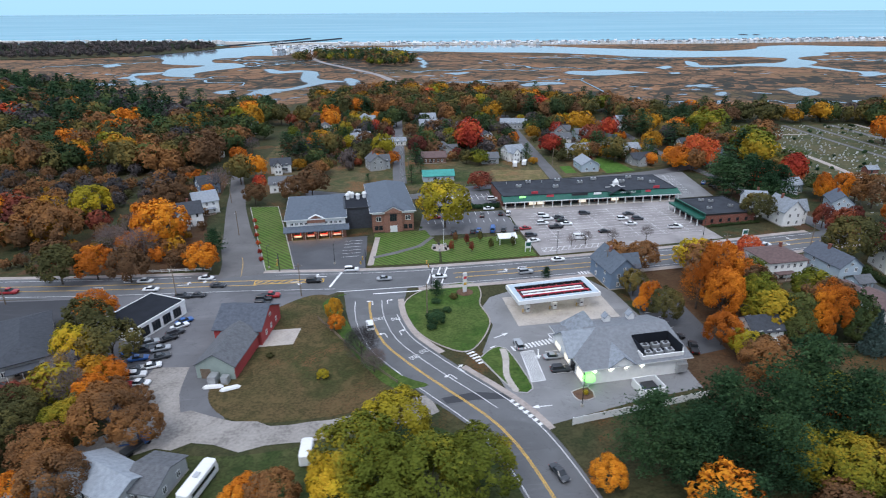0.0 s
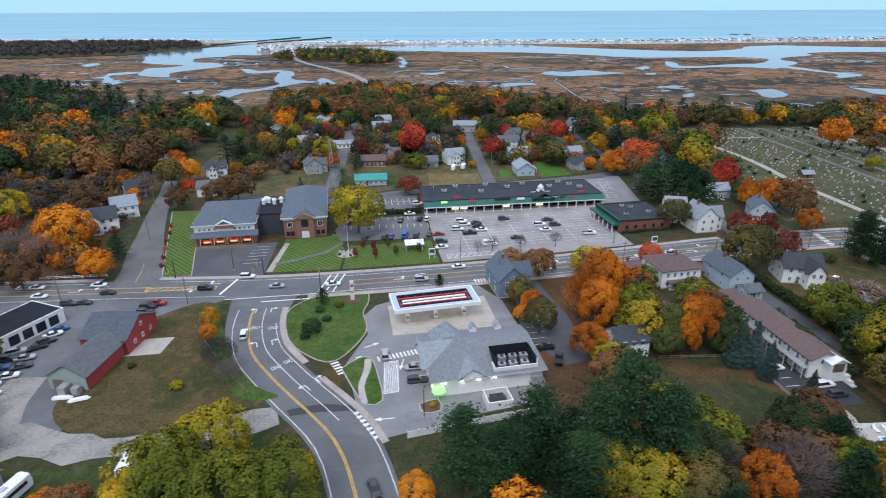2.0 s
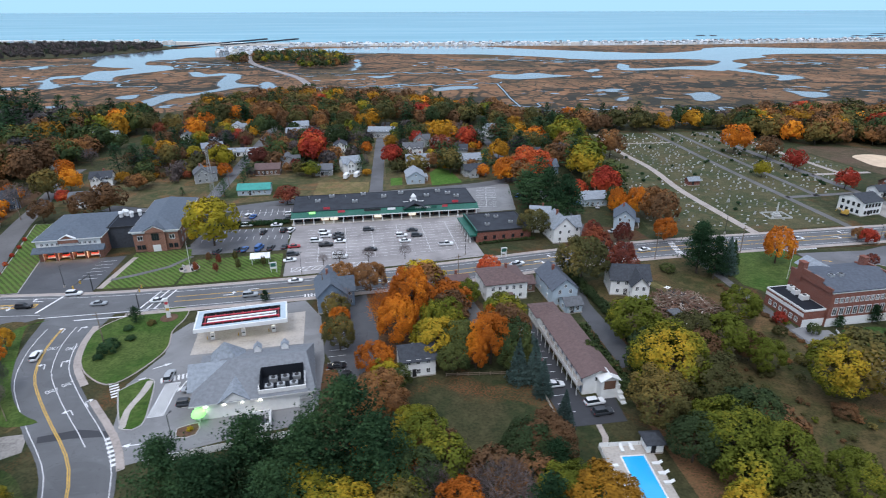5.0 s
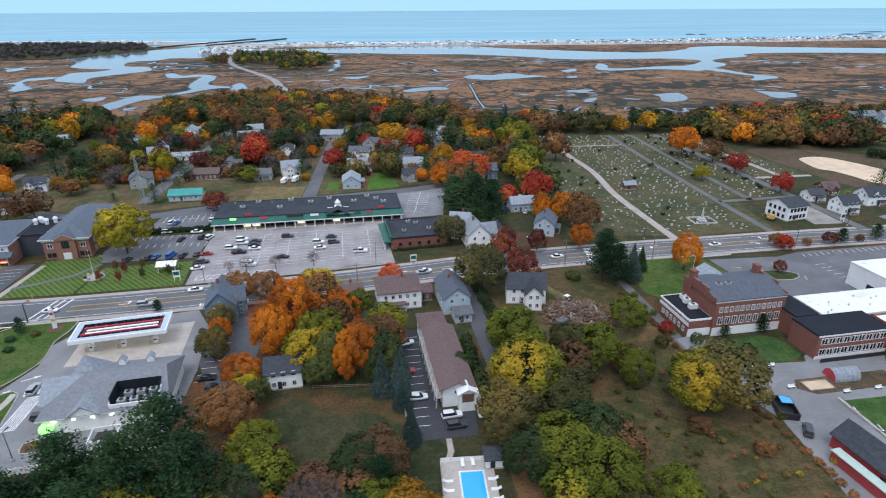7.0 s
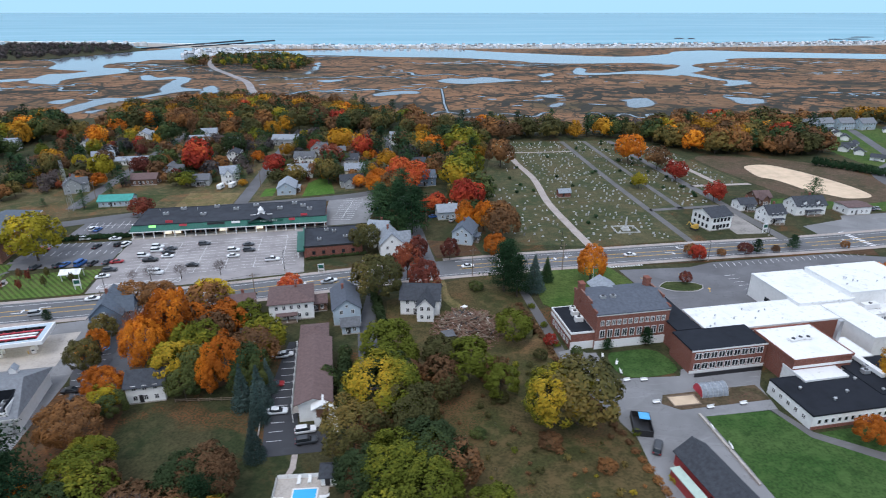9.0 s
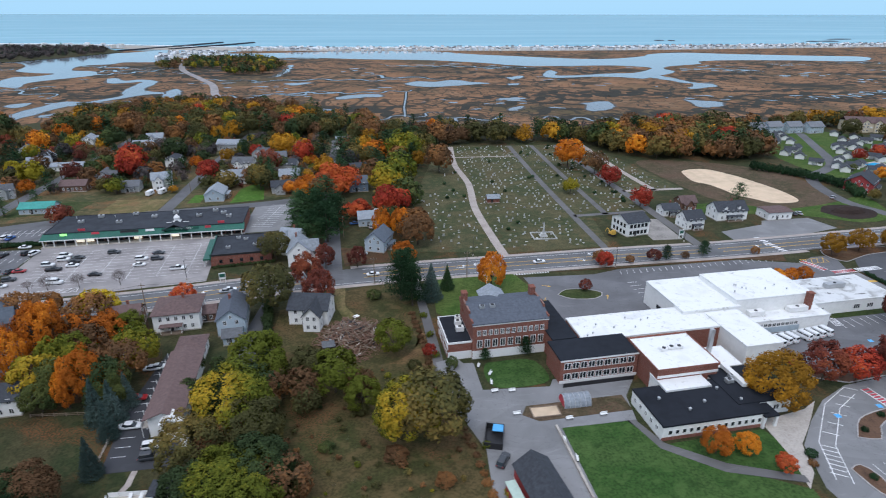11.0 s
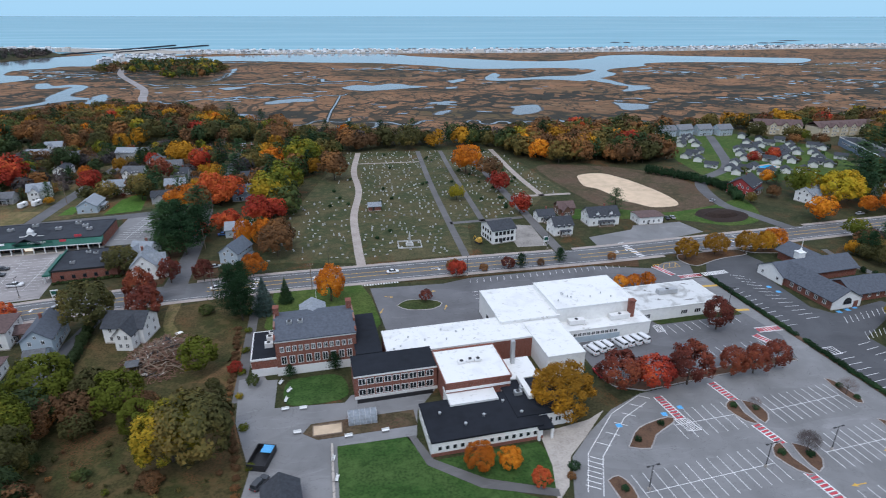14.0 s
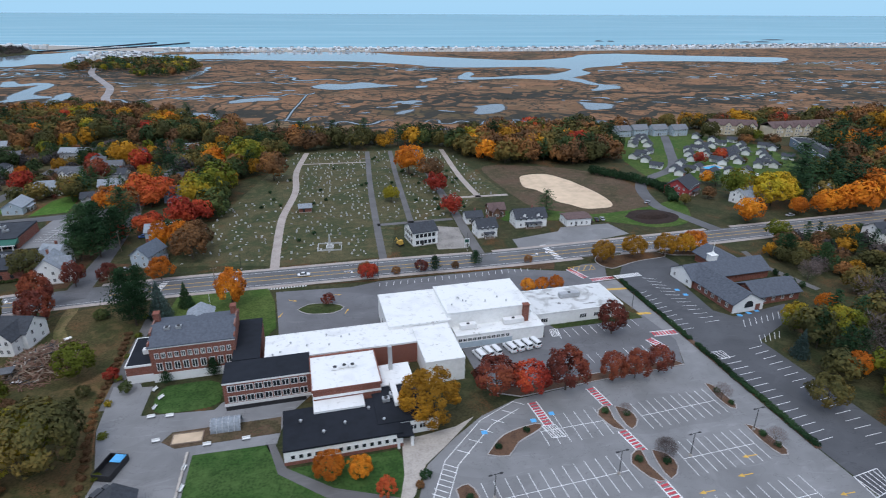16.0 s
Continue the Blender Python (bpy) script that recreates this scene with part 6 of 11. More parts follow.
def house(x, y, rz, w, d, h, rise, wall, roof, label, hip=False, chimney=True, ell=None, porch=None, storeys=None, name="house", group="", wins=True, dormer=False, door_side="s"):
    """A house centred at x, y; ridge along its own x; ell: (x offset, width, depth) of a cross wing towards -y."""
    x, y = centred(x, y, rz, w, d)
    claim(x, y, rz, w, d)
    top = thing(name, x, y, 0, rz, label, "house", group)
    ww = part("wall", boxes((0, w, 0, d, 0, h)) if hip else gable_wall(w, d, h, rise), M[wall], top)
    part("foundation", boxes((-0.06, w + 0.06, -0.06, d + 0.06, -0.1, 0.35)), M["concrete"], top)
    part("roof", (hip_roof if hip else gable_roof)(w, d, h, rise), M[roof], top)
    storeys = storeys or max(1, round(h / 2.8))
    if wins:
        for k in range(storeys):
            z = 0.95 + k * 2.75
            row(top, "s", max(2, int(w / 2.6)), z, w, d)
            row(top, "n", max(1, int(w / 5.0)), z, w, d)
            row(top, "w", max(1, int(d / 3.2)), z, w, d)
            row(top, "e", max(1, int(d / 3.2)), z, w, d)
        if not hip and rise > 2.2:
            window(top, -0.01, d / 2, h + 0.3, -90, 0.8, 1.0)
            window(top, w + 0.01, d / 2, h + 0.3, 90, 0.8, 1.0)
    bm = boxes((-0.5, 0.5, -0.07, 0.02, 0, 2.1))
    part("door", bm, M["dark"], top, at=pose(w * 0.38, 0, 0.3))
    if chimney:
        part("chimney", boxes((w * 0.62 - 0.35, w * 0.62 + 0.35, d * 0.5 + 0.3, d * 0.5 + 1.0, h, h + rise + 1.0), (w * 0.62 - 0.42, w * 0.62 + 0.42, d * 0.5 + 0.23, d * 0.5 + 1.07, h + rise + 1.0, h + rise + 1.15)), M["brick"], top)
    if ell:
        ex, ew, ed = ell
        wing = part("wing", gable_wall(ed + d * 0.5, ew, h * 0.98, rise * 0.85), M[wall], top, at=pose(ex + ew, -ed, 0, 0, 0, 90))
        part("roof", gable_roof(ed + d * 0.5, ew, h * 0.98, rise * 0.85), M[roof], wing)
        for k in range(storeys):
            for u in (0.3, 0.7):
                window(top, ex + ew * u, -ed - 0.01, 0.95 + k * 2.75, 0)
            window(top, ex - 0.01, -ed / 2, 0.95 + k * 2.75, -90)
            window(top, ex + ew + 0.01, -ed / 2, 0.95 + k * 2.75, 90)
    if porch:
        px, pw, pd = porch
        pr = part("porch", boxes((px, px + pw, -pd, 0, 0, 0.4)), M["wood"], top)
        bm = bmesh.new()
        prism(bm, [(px - 0.2, -pd - 0.2), (px + pw + 0.2, -pd - 0.2), (px + pw + 0.2, 0.0), (px - 0.2, 0.0)], 2.6, 2.8)
        part("roof", bm, M[roof], pr)
        for k in range(3):
            part("post", boxes((-0.07, 0.07, -0.07, 0.07, 0.4, 2.6)), M["trim"], pr, at=pose(px + 0.1 + (pw - 0.2) * k / 2, -pd + 0.12, 0))
    if dormer:
        for u in (0.28, 0.72):
            dm = part("dormer", gable_wall(1.6, 1.5, 1.3, 0.7), M[wall], top, at=pose(w * u + 0.75, 0.4, h + 0.1, 0, 0, 90))
            part("roof", gable_roof(1.6, 1.5, 1.3, 0.7, 0.2, 0.1), M[roof], dm)
    return top


def block(parent, name, x0, y0, w, d, h, wall, roof, parapet=0.45, cap="trim", label="", rz=0.0, z0=0.0):
    """A flat-roofed volume under a thing: walls with a parapet, its cap, and the roof skin."""
    b = part(name, boxes((0, w, 0, d, 0, h)), M[wall], parent, label, at=pose(x0, y0, z0, 0, 0, rz))
    part("roof", boxes((0.15, w - 0.15, 0.15, d - 0.15, h + 0.01, h + 0.08)), M[roof], b)
    p = parapet
    bm = boxes((-0.1, w + 0.1, -0.1, 0.18, h - 0.35, h + p), (-0.1, w + 0.1, d - 0.18, d + 0.1, h - 0.35, h + p), (-0.1, 0.18, 0.18, d - 0.18, h - 0.35, h + p), (w - 0.18, w + 0.1, 0.18, d - 0.18, h - 0.35, h + p))
    part("parapet", bm, M[cap], b)
    return b


def hvac(parent, x, y, z, w=2.2, d=1.6, h=1.2, mat="metal"):
    u = part("air_handler", boxes((-w / 2, w / 2, -d / 2, d / 2, 0.15, h), (-w / 2, w / 2, -0.1, 0.1, 0, 0.15)), M[mat], parent, at=pose(x, y, z))
    bm = bmesh.new()
    tube(bm, (0, 0, h), (0, 0, h + 0.15), 0.5, 0.5, 12)
    part("fan", bm, M["dark"], u)
    return u


def vent(parent, x, y, z, h=0.8, r=0.16):
    bm = bmesh.new()
    tube(bm, (0, 0, 0), (0, 0, h), r, r, 8)
    tube(bm, (0, 0, h), (0, 0, h + 0.2), r * 1.7, r * 1.2, 8)
    part("vent", bm, M["metal"], parent, at=pose(x, y, z))


# -- the row of shops --
mall = thing("shopping_centre", 37, 231.5, 0, 5.4, "long single-storey row of shops with a green metal front", "shops")
claim(37, 231.5, 5.4, 78, 23)
block(mall, "wall", 0, 0, 78, 22, 4.6, "brick", "tar_grey", 0.25, "tar_grey")
bm = bmesh.new()
v = [bm.verts.new(c) for c in ((-0.6, -3.8, 3.1), (78.6, -3.8, 3.1), (78.6, 0.6, 4.7), (-0.6, 0.6, 4.7), (-0.6, -3.8, 2.8), (78.6, -3.8, 2.8), (78.6, 0.6, 2.8), (-0.6, 0.6, 2.8))]
for f in ((0, 1, 2, 3), (4, 5, 1, 0), (7, 6, 5, 4), (5, 6, 2, 1), (7, 4, 0, 3)):
    bm.faces.new([v[i] for i in f])
awning = part("awning", bm, M["green_metal"], mall, "green standing-seam metal awning")
for k in range(131):
    part("seam", boxes((-0.03, 0.03, 0, 4.65, 0.0, 0.06)) if k == 0 else seam_me, M["green_metal"] if k == 0 else None, awning, at=pose(-0.5 + k * 0.6, -3.8, 3.1, 20.0))
    if k == 0:
        seam_me = awning.children[-1].data if len(awning.children) else bpy.data.objects["seam"].data
part("fascia", boxes((-0.7, 78.7, -3.9, -3.78, 2.75, 3.12)), M["trim"], mall)
post_me = mesh_of(boxes((-0.16, 0.16, -0.16, 0.16, 0, 2.8), (-0.24, 0.24, -0.24, 0.24, 0, 0.5)), M["trim"], "post")
for k in range(20):
    part("post", post_me, None, mall, at=pose(0.4 + k * 4.06, -3.4, 0))
part("walkway", boxes((-0.5, 78.5, -4.2, 0, -0.05, 0.18)), M["concrete"], mall)
shop_me = [window_mesh(3.2, 2.3, M["dark"], 3)]
glow_me = mesh_of(boxes((-1.5, 1.5, -0.06, 0.0, 0.1, 2.2)), M["shoplight"], "lit_window")
for k in range(21):
    lit = k in (3, 4, 9, 13)
    part("shop_window", glow_me if lit else shop_me[0], None, mall, at=pose(1.9 + k * 3.7, -0.02, 0.3))
for x, w, m in ((8, 2.6, "neon_green"), (20, 3.0, "paint_r"), (33, 7.0, "dark"), (41, 3.4, "trim"), (64, 2.4, "paint_r")):
    part("sign", boxes((-w / 2, w / 2, -0.1, 0.1, 0, 0.9)), M[m], mall, at=pose(x, -2.0, 4.1, -10))
sg = part("sign_board", boxes((-7.4, 7.4, -0.12, 0.0, 0, 1.1)), M["green_metal"], mall, at=pose(53, -2.4, 4.0, -6))
lettering(sg, "FOOD MARKET", 1.6, -0.14, 0, 1.0, 0.55, M["trim"], 1.0).matrix_basis = pose(1.6, -0.16, 0.55, 90)
cup = part("cupola", boxes((-1.5, 1.5, -1.5, 1.5, 0, 1.6), (-1.0, 1.0, -1.0, 1.0, 1.6, 3.0), (-4.5, 4.5, -0.12, 0.12, 0.7, 0.95)), M["trim"], mall, "white cupola with a low rail", at=pose(51, 3.0, 4.8))
bm = bmesh.new()
tube(bm, (0, 0, 3.0), (0, 0, 4.6), 1.35, 0.06, 8)
part("cupola_roof", bm, M["trim"], cup)
bm = gable_roof(14, 9, 0, 2.2)
part("gable", bm, M["tar_grey"], mall, at=pose(55.5, -3, 4.4, 0, 0, 90))
for x, y in ((10, 12), (16, 18), (26, 9), (30, 19), (39, 14), (47, 18), (58, 12), (64, 18), (71, 9), (22, 17), (68, 14), (6, 18)):
    (hvac if (x + y) % 3 else vent)(mall, x, y, 4.7)
part("dormer_sign", boxes((-1.4, 1.4, -0.1, 0.1, 0, 1.0)), M["paint_r"], mall, at=pose(14, 0.8, 4.9))
part("dormer_sign", boxes((-1.4, 1.4, -0.1, 0.1, 0, 1.0)), M["paint_r"], mall, at=pose(69, 0.8, 4.9))
annex = thing("shop_annex", 110.4, 203.5, 0, 8, "low brick shop building with a green front and dark flat roof", "shop")
claim(110.4, 203.5, 8, 22, 20)
ab = block(annex, "wall", 0, 0, 22, 20, 4.3, "brick", "tar_grey", 0.35, "dark")
bm = bmesh.new()
prism(bm, [(-2.6, -0.4), (0.2, -0.4), (0.2, 20.4), (-2.6, 20.4)], 2.7, 3.3)
part("awning", bm, M["green_metal"], annex)
part("fascia", boxes((-0.1, 0.35, -0.4, 20.4, 3.3, 5.0)), M["green_metal"], annex)
for k in range(6):
    part("post", post_me, None, annex, at=pose(-2.3, 0.4 + k * 3.9, 0))
for k in range(5):
    part("shop_window", shop_me[0], None, annex, at=pose(-0.02, 2 + k * 4, 0.3, 0, 0, -90))
row(annex, "s", 5, 1.0, 22, 20, 1.2, 1.4, frame="dark")
for x, y in ((6, 6), (12, 14), (16, 7), (9, 16)):
    hvac(annex, x, y, 4.4, 1.6, 1.3, 1.0)

# -- the fire station --
fire = thing("fire_station", -46.5, 198, 0, 7.5, "brick fire station with grey hipped roofs and lit engine bays", "fire station")
claim(-46.5, 198, 7.5, 47, 42, 0.0)
part("wall", boxes((0, 21, 3.2, 28, 0, 7.7), (0, 21, 0, 3.2, 3.7, 7.7), (0, 1.3, 0, 3.2, 0, 3.7), (19.8, 21, 0, 3.2, 0, 3.7)), M["brick_tan"], fire)
part("roof", hip_roof(21, 28, 7.7, 3.6, 0.7, 0.3), M["shingle_u"], fire)
part("upper_wall", boxes((0.02, 20.98, -0.006, 0.3, 5.2, 7.68)), M["trim"], fire, "white clapboard upper storey")
bm = bmesh.new()
v = [bm.verts.new(c) for c in ((-1.2, -2.6, 4.0), (22.2, -2.6, 4.0), (22.2, 0, 5.3), (-1.2, 0, 5.3), (-1.2, -2.6, 3.7), (22.2, -2.6, 3.7), (22.2, 0, 3.7), (-1.2, 0, 3.7))]
for f in ((0, 1, 2, 3), (4, 5, 1, 0), (7, 6, 5, 4), (5, 6, 2, 1), (7, 4, 0, 3)):
    bm.faces.new([v[i] for i in f])
part("lower_roof", bm, M["shingle_u"], fire)
row(fire, "s", 4, 5.6, 8, 28, 1.1, 1.1, x0=0.4)
row(fire, "s", 4, 5.6, 8, 28, 1.1, 1.1, x0=12.6)
for b in ((-0.74, 21.74, -0.74, -0.6, 7.62, 8.0), (-0.74, -0.6, -0.6, 28.7, 7.62, 8.0), (21.6, 21.74, -0.6, 28.7, 7.62, 8.0), (30.06, 47.44, 1.56, 1.7, 7.72, 8.14), (30.06, 30.2, 1.7, 40.9, 7.72, 8.14), (47.3, 47.44, 1.7, 40.9, 7.72, 8.14)):
    part("eaves", boxes(b), M["trim"], fire, "white gutter along the eaves")
gb = part("gable", gable_wall(3.0, 6.5, 1.2, 1.7), M["brick_tan"], fire, at=pose(13.8, -0.6, 6.4, 0, 0, 90))
part("verge_trim", gable_roof(0.4, 6.5, 1.2, 1.7, 0.3, 0.28), M["trim"], gb)
part("roof", gable_roof(4.5, 6.5, 1.2, 1.7, 0.2, 0.25), M["shingle_u"], gb, at=pose(0.45, 0, 0.02))
for k in range(4):
    x = 3.4 + k * 4.75
    bay = part("engine_bay", boxes((-2.0, 2.0, -0.12, 0.12, 3.2, 3.7), (-2.05, -1.9, -0.12, 0.1, 0, 3.2), (1.9, 2.05, -0.12, 0.1, 0, 3.2)), M["trim"], fire, "white frame of a raised bay door", at=pose(x, 0, 0.05))
    part("bay_light", boxes((-1.7, 1.7, 0.15, 1.1, 3.5, 3.56)), M["warm"], bay)
    part("bay_lamp", boxes((-0.25, 0.25, -0.35, -0.15, 3.45, 3.7)), M["lamp"], bay)
    if k < 3:
        part("pier", boxes((-0.35, 0.35, -0.3, 3.2, 0, 3.7)), M["brick_tan"], fire, at=pose(x + 2.375, 0, 0))
    eng = thing("fire_engine", *(pose(-46.5, 198, 0, 0, 0, 7.5) @ Vector((x, 1.3, 0.1))), 7.5, "red fire engine parked in its lit bay", "fire engine", "fire engines in their bays")
    part("cab", boxes((-1.2, 1.2, 0, 1.85, 0.5, 2.7)), M["engine_red"], eng)
    part("windscreen", boxes((-1.05, 1.05, -0.03, 0.02, 1.55, 2.45)), M["glass"], eng)
    part("bumper", boxes((-1.25, 1.25, -0.3, 0.0, 0.45, 0.95)), M["trim"], eng)
    part("light_bar", boxes((-0.8, 0.8, 0.2, 0.6, 2.72, 2.92)), M["paint_r"], eng)
    for side in (-1.0, 1.0):
        part("wheel", boxes((side - 0.2, side + 0.2, 0.6, 1.6, 0, 0.55)), M["rubber"], eng)
link = block(fire, "link", 21, 8, 10, 16, 8.0, "shingle_d", "tar", 0.5, "dark", "dark glazed link between the two wings")
for x, y in ((1.6, 12.5), (3.4, 14), (5.6, 12), (2.4, 15), (8.2, 13.5)):
    bm = bmesh.new()
    tube(bm, (0, 0, 0), (0, 0, 1.7), 0.7, 0.7, 10)
    tube(bm, (0, 0, 1.7), (0, 0, 2.4), 1.0, 0.6, 10)
    part("exhaust_fan", bm, M["trim"], link, at=pose(x, y, 8.05))
part("wall", boxes((31, 46.5, 2.5, 40, 0, 7.8)), M["brick_tan"], fire)
part("roof", hip_roof(15.5, 37.5, 7.8, 4.0, 0.9, 0.35, 31, 2.5), M["shingle_u"], fire)
part("entrance_bay", boxes((35.4, 42.1, 1.6, 2.6, 0, 8.2)), M["brick_tan"], fire)
gb = part("gable", gable_wall(3.0, 7.5, 0.6, 2.0), M["trim"], fire, at=pose(42.5, 1.3, 7.6, 0, 0, 90))
part("brick_gable", gable_wall(0.12, 6.3, 0.5, 1.6), M["brick_tan"], gb, at=pose(-0.1, 0.6, 0))
part("roof", gable_roof(6, 7.5, 0.6, 2.0, 0.25, 0.2), M["shingle_u"], gb)
part("band", boxes((30.8, 46.7, 2.2, 2.55, 7.0, 7.9)), M["trim"], fire)
window(fire, 38.75, 1.6, 4.3, 0, 2.6, 2.8, "dark", 3)
window(fire, 33.3, 2.45, 4.2, 0, 1.9, 1.9, "trim", 2)
window(fire, 44.3, 2.45, 4.2, 0, 1.9, 1.9, "trim", 2)
for x in (32.4, 34.0, 43.4, 45.2):
    window(fire, x, 2.45, 0.8, 0, 1.4, 1.7, "dark", 2)
part("door", boxes((37.4, 40.1, 1.5, 1.62, 0, 2.6)), M["trim"], fire)
row(fire, "e", 7, 4.2, 15.5, 37.5, 1.6, 1.7, x0=31, y0=2.5)
row(fire, "e", 7, 1.0, 15.5, 37.5, 1.6, 1.7, x0=31, y0=2.5)
row(fire, "w", 6, 2.0, 21, 28, 1.2, 1.4)

# -- the gas station --
CX, CY, CR = 26.9, 135.6, 10.2
canopy = thing("fuel_canopy", CX, CY, 0, CR, "flat white fuel canopy with red roof beams on posts", "canopy")
part("fascia", boxes((0, 24, 0, 0.35, 4.3, 5.4), (0, 24, 10.2, 10.55, 4.3, 5.4), (0, 0.35, 0.35, 10.2, 4.3, 5.4), (23.65, 24, 0.35, 10.2, 4.3, 5.4)), M["trim"], canopy)
part("rim", boxes((0.35, 23.65, 0.35, 1.6, 5.2, 5.3), (0.35, 23.65, 9.0, 10.2, 5.2, 5.3), (0.35, 1.8, 1.6, 9.0, 5.2, 5.3), (22.2, 23.65, 1.6, 9.0, 5.2, 5.3)), M["pale_blue"], canopy)
part("deck", boxes((0.35, 23.65, 0.35, 10.2, 4.35, 4.7)), M["tar"], canopy)
for y in (3.4, 7.0):
    part("beam", boxes((2, 22, y - 0.18, y + 0.18, 4.95, 5.2)), M["paint_r"], canopy)
for k in range(9):
    part("purlin", boxes((2.4 + k * 2.4 - 0.1, 2.4 + k * 2.4 + 0.1, 2.4, 8.4, 4.72, 4.92)), M["red_wall"], canopy)
for y in (4.4, 6.0):
    part("panel", boxes((3, 21, y - 0.4, y + 0.4, 4.72, 4.95)), M["trim"], canopy)
for k in range(12):
    part("duct", boxes((2.4 + k * 1.7, 3.4 + k * 1.7, 8.5, 9.0, 4.72, 5.25)), M["dark"], canopy)
for k in range(3):
    for j in range(2):
        part("lamp", boxes((-0.5, 0.5, -0.35, 0.35, 4.28, 4.34)), M["lamp"], canopy, at=pose(4 + k * 8, 2.6 + j * 5.4, 0))
    part("post", boxes((-0.22, 0.22, -0.22, 0.22, 0, 4.3)), M["trim"], canopy, at=pose(4 + k * 8, 5.2, 0))
for k in range(3):
    p = pose(CX, CY, 0, 0, 0, CR) @ Vector((4 + k * 8, 3.2, 0))
    pump = thing("fuel_pump", p.x, p.y, 0.05, CR, "white and grey fuel pump on a concrete island", "fuel pump", "pumps under the canopy")
    part("island", boxes((-1.6, 1.6, -0.6, 0.6, 0, 0.18)), M["concrete"], pump)
    part("cabinet", boxes((-0.5, 0.5, -0.3, 0.3, 0.18, 1.5), (-0.55, 0.55, -0.34, 0.34, 1.5, 2.1)), M["trim"], pump)
    part("display", boxes((-0.35, 0.35, -0.33, -0.3, 1.0, 1.4)), M["glass"], pump)
    part("bollard", boxes((-1.5, -1.3, -0.1, 0.1, 0.18, 1.1)), M["paint_y"], pump)
store = thing("convenience_store", 36.4, 105.4, 0, 8.5, "white store with grey hipped and gabled shingle roof", "store")
claim(36.4, 105.4, 8.5, 26, 19)
part("wall", boxes((0, 25, 0, 18.5, 0, 4.2)), M["white"], store)
def store_roof():
    """A hipped roof with an open well for the plant in its front slope."""
    bm = bmesh.new()
    rise = lambda y: 4.45 + (y + 0.9) / 10.15 * 4.2

    def face(*pts):
        bm.faces.new([bm.verts.new(p) for p in pts])

    edge = lambda y: 25.9 - 1.7 * (y + 0.9) / 10.15
    west = lambda y: -0.9 + 7.9 * (y + 0.9) / 10.15
    for quad in (((-0.9, -0.9), (25.9, -0.9), (edge(0.2), 0.2), (west(0.2), 0.2)), ((west(0.2), 0.2), (14, 0.2), (14, 6.4), (west(6.4), 6.4)),
                 ((23.4, 0.2), (edge(0.2), 0.2), (edge(6.4), 6.4), (23.4, 6.4)), ((west(6.4), 6.4), (edge(6.4), 6.4), (24.2, 9.25), (7, 9.25))):
        face(*[(x, y, rise(y)) for x, y in quad])
    top = rise(9.25)
    face((25.9, 19.4, 4.45), (-0.9, 19.4, 4.45), (7, 9.25, top), (24.2, 9.25, top))
    face((25.9, -0.9, 4.45), (25.9, 19.4, 4.45), (24.2, 9.25, top))
    face((-0.9, 19.4, 4.45), (-0.9, -0.9, 4.45), (7, 9.25, top))
    return bm


part("roof", store_roof(), M["shingle_g"], store)
part("fascia", boxes((-0.9, 25.9, -0.9, 19.4, 4.15, 4.44)), M["trim"], store)
part("plant_well", boxes((14, 23.4, 0.2, 6.4, 4.45, 4.6), (13.9, 14, 0.2, 6.5, 4.45, 7.4), (14, 23.4, 6.4, 6.5, 4.45, 7.4), (23.4, 23.5, 0.2, 6.5, 4.45, 7.3)), M["tar"], store)
part("well_rail", boxes((13.6, 23.8, -0.1, 0.18, 4.5, 5.7), (23.5, 23.8, 0.18, 4.6, 4.5, 6.6), (13.5, 13.88, 0.18, 2.2, 4.5, 6.0)), M["trim"], store)
for x, y in ((15.8, 1.6), (18.4, 1.6), (21.2, 1.6), (16.6, 4.4), (19.2, 4.4), (21.8, 4.4)):
    hvac(store, x, y, 4.6, 1.7, 1.4, 1.2)
for px, py, d, rz in ((11.5, -0.8, 6.0, 90),):
    g2 = part("gable", gable_wall(6, 6, 0.4, 2.2), M["white"], store, at=pose(px, py, 4.2, 0, 0, rz))
    part("roof", gable_roof(6, 6, 0.4, 2.2, 0.4, 0.2), M["shingle_l"], g2)
tower = part("entrance_gable", gable_wall(9, 9.5, 0.6, 3.6), M["white"], store, at=pose(-1.6, 5.0, 4.0))
part("roof", gable_roof(9, 9.5, 0.6, 3.6, 0.5, 0.25), M["shingle_l"], tower)
bm = bmesh.new()
v = [bm.verts.new(c) for c in ((1.5, 10.5, 5.5), (9.5, 10.5, 5.5), (9.5, 18.5, 5.5), (1.5, 18.5, 5.5), (5.5, 14.5, 10.6))]
for f in ((0, 1, 4), (1, 2, 4), (2, 3, 4), (3, 0, 4)):
    bm.faces.new([v[i] for i in f])
part("pyramid_roof", bm, M["shingle_l"], store)
for x in (12.6, 19):
    dm = part("dormer", gable_wall(1.5, 1.6, 1.2, 0.9), M["trim"], store, at=pose(x + 0.8, 15.4, 6.0, 0, 0, 90))
    part("roof", gable_roof(1.6, 1.6, 1.2, 0.9, 0.2, 0.12), M["shingle_l"], dm)
for y in (2.2, 9.5, 15.0):
    part("shop_window", glow_me, None, store, at=pose(-0.02, y, 0.4, 0, 0, -90))
part("door", boxes((-1.2, 1.2, -0.08, 0.0, 0, 2.5)), M["glass"], store, at=pose(0, 6, 0, 0, 0, -90))
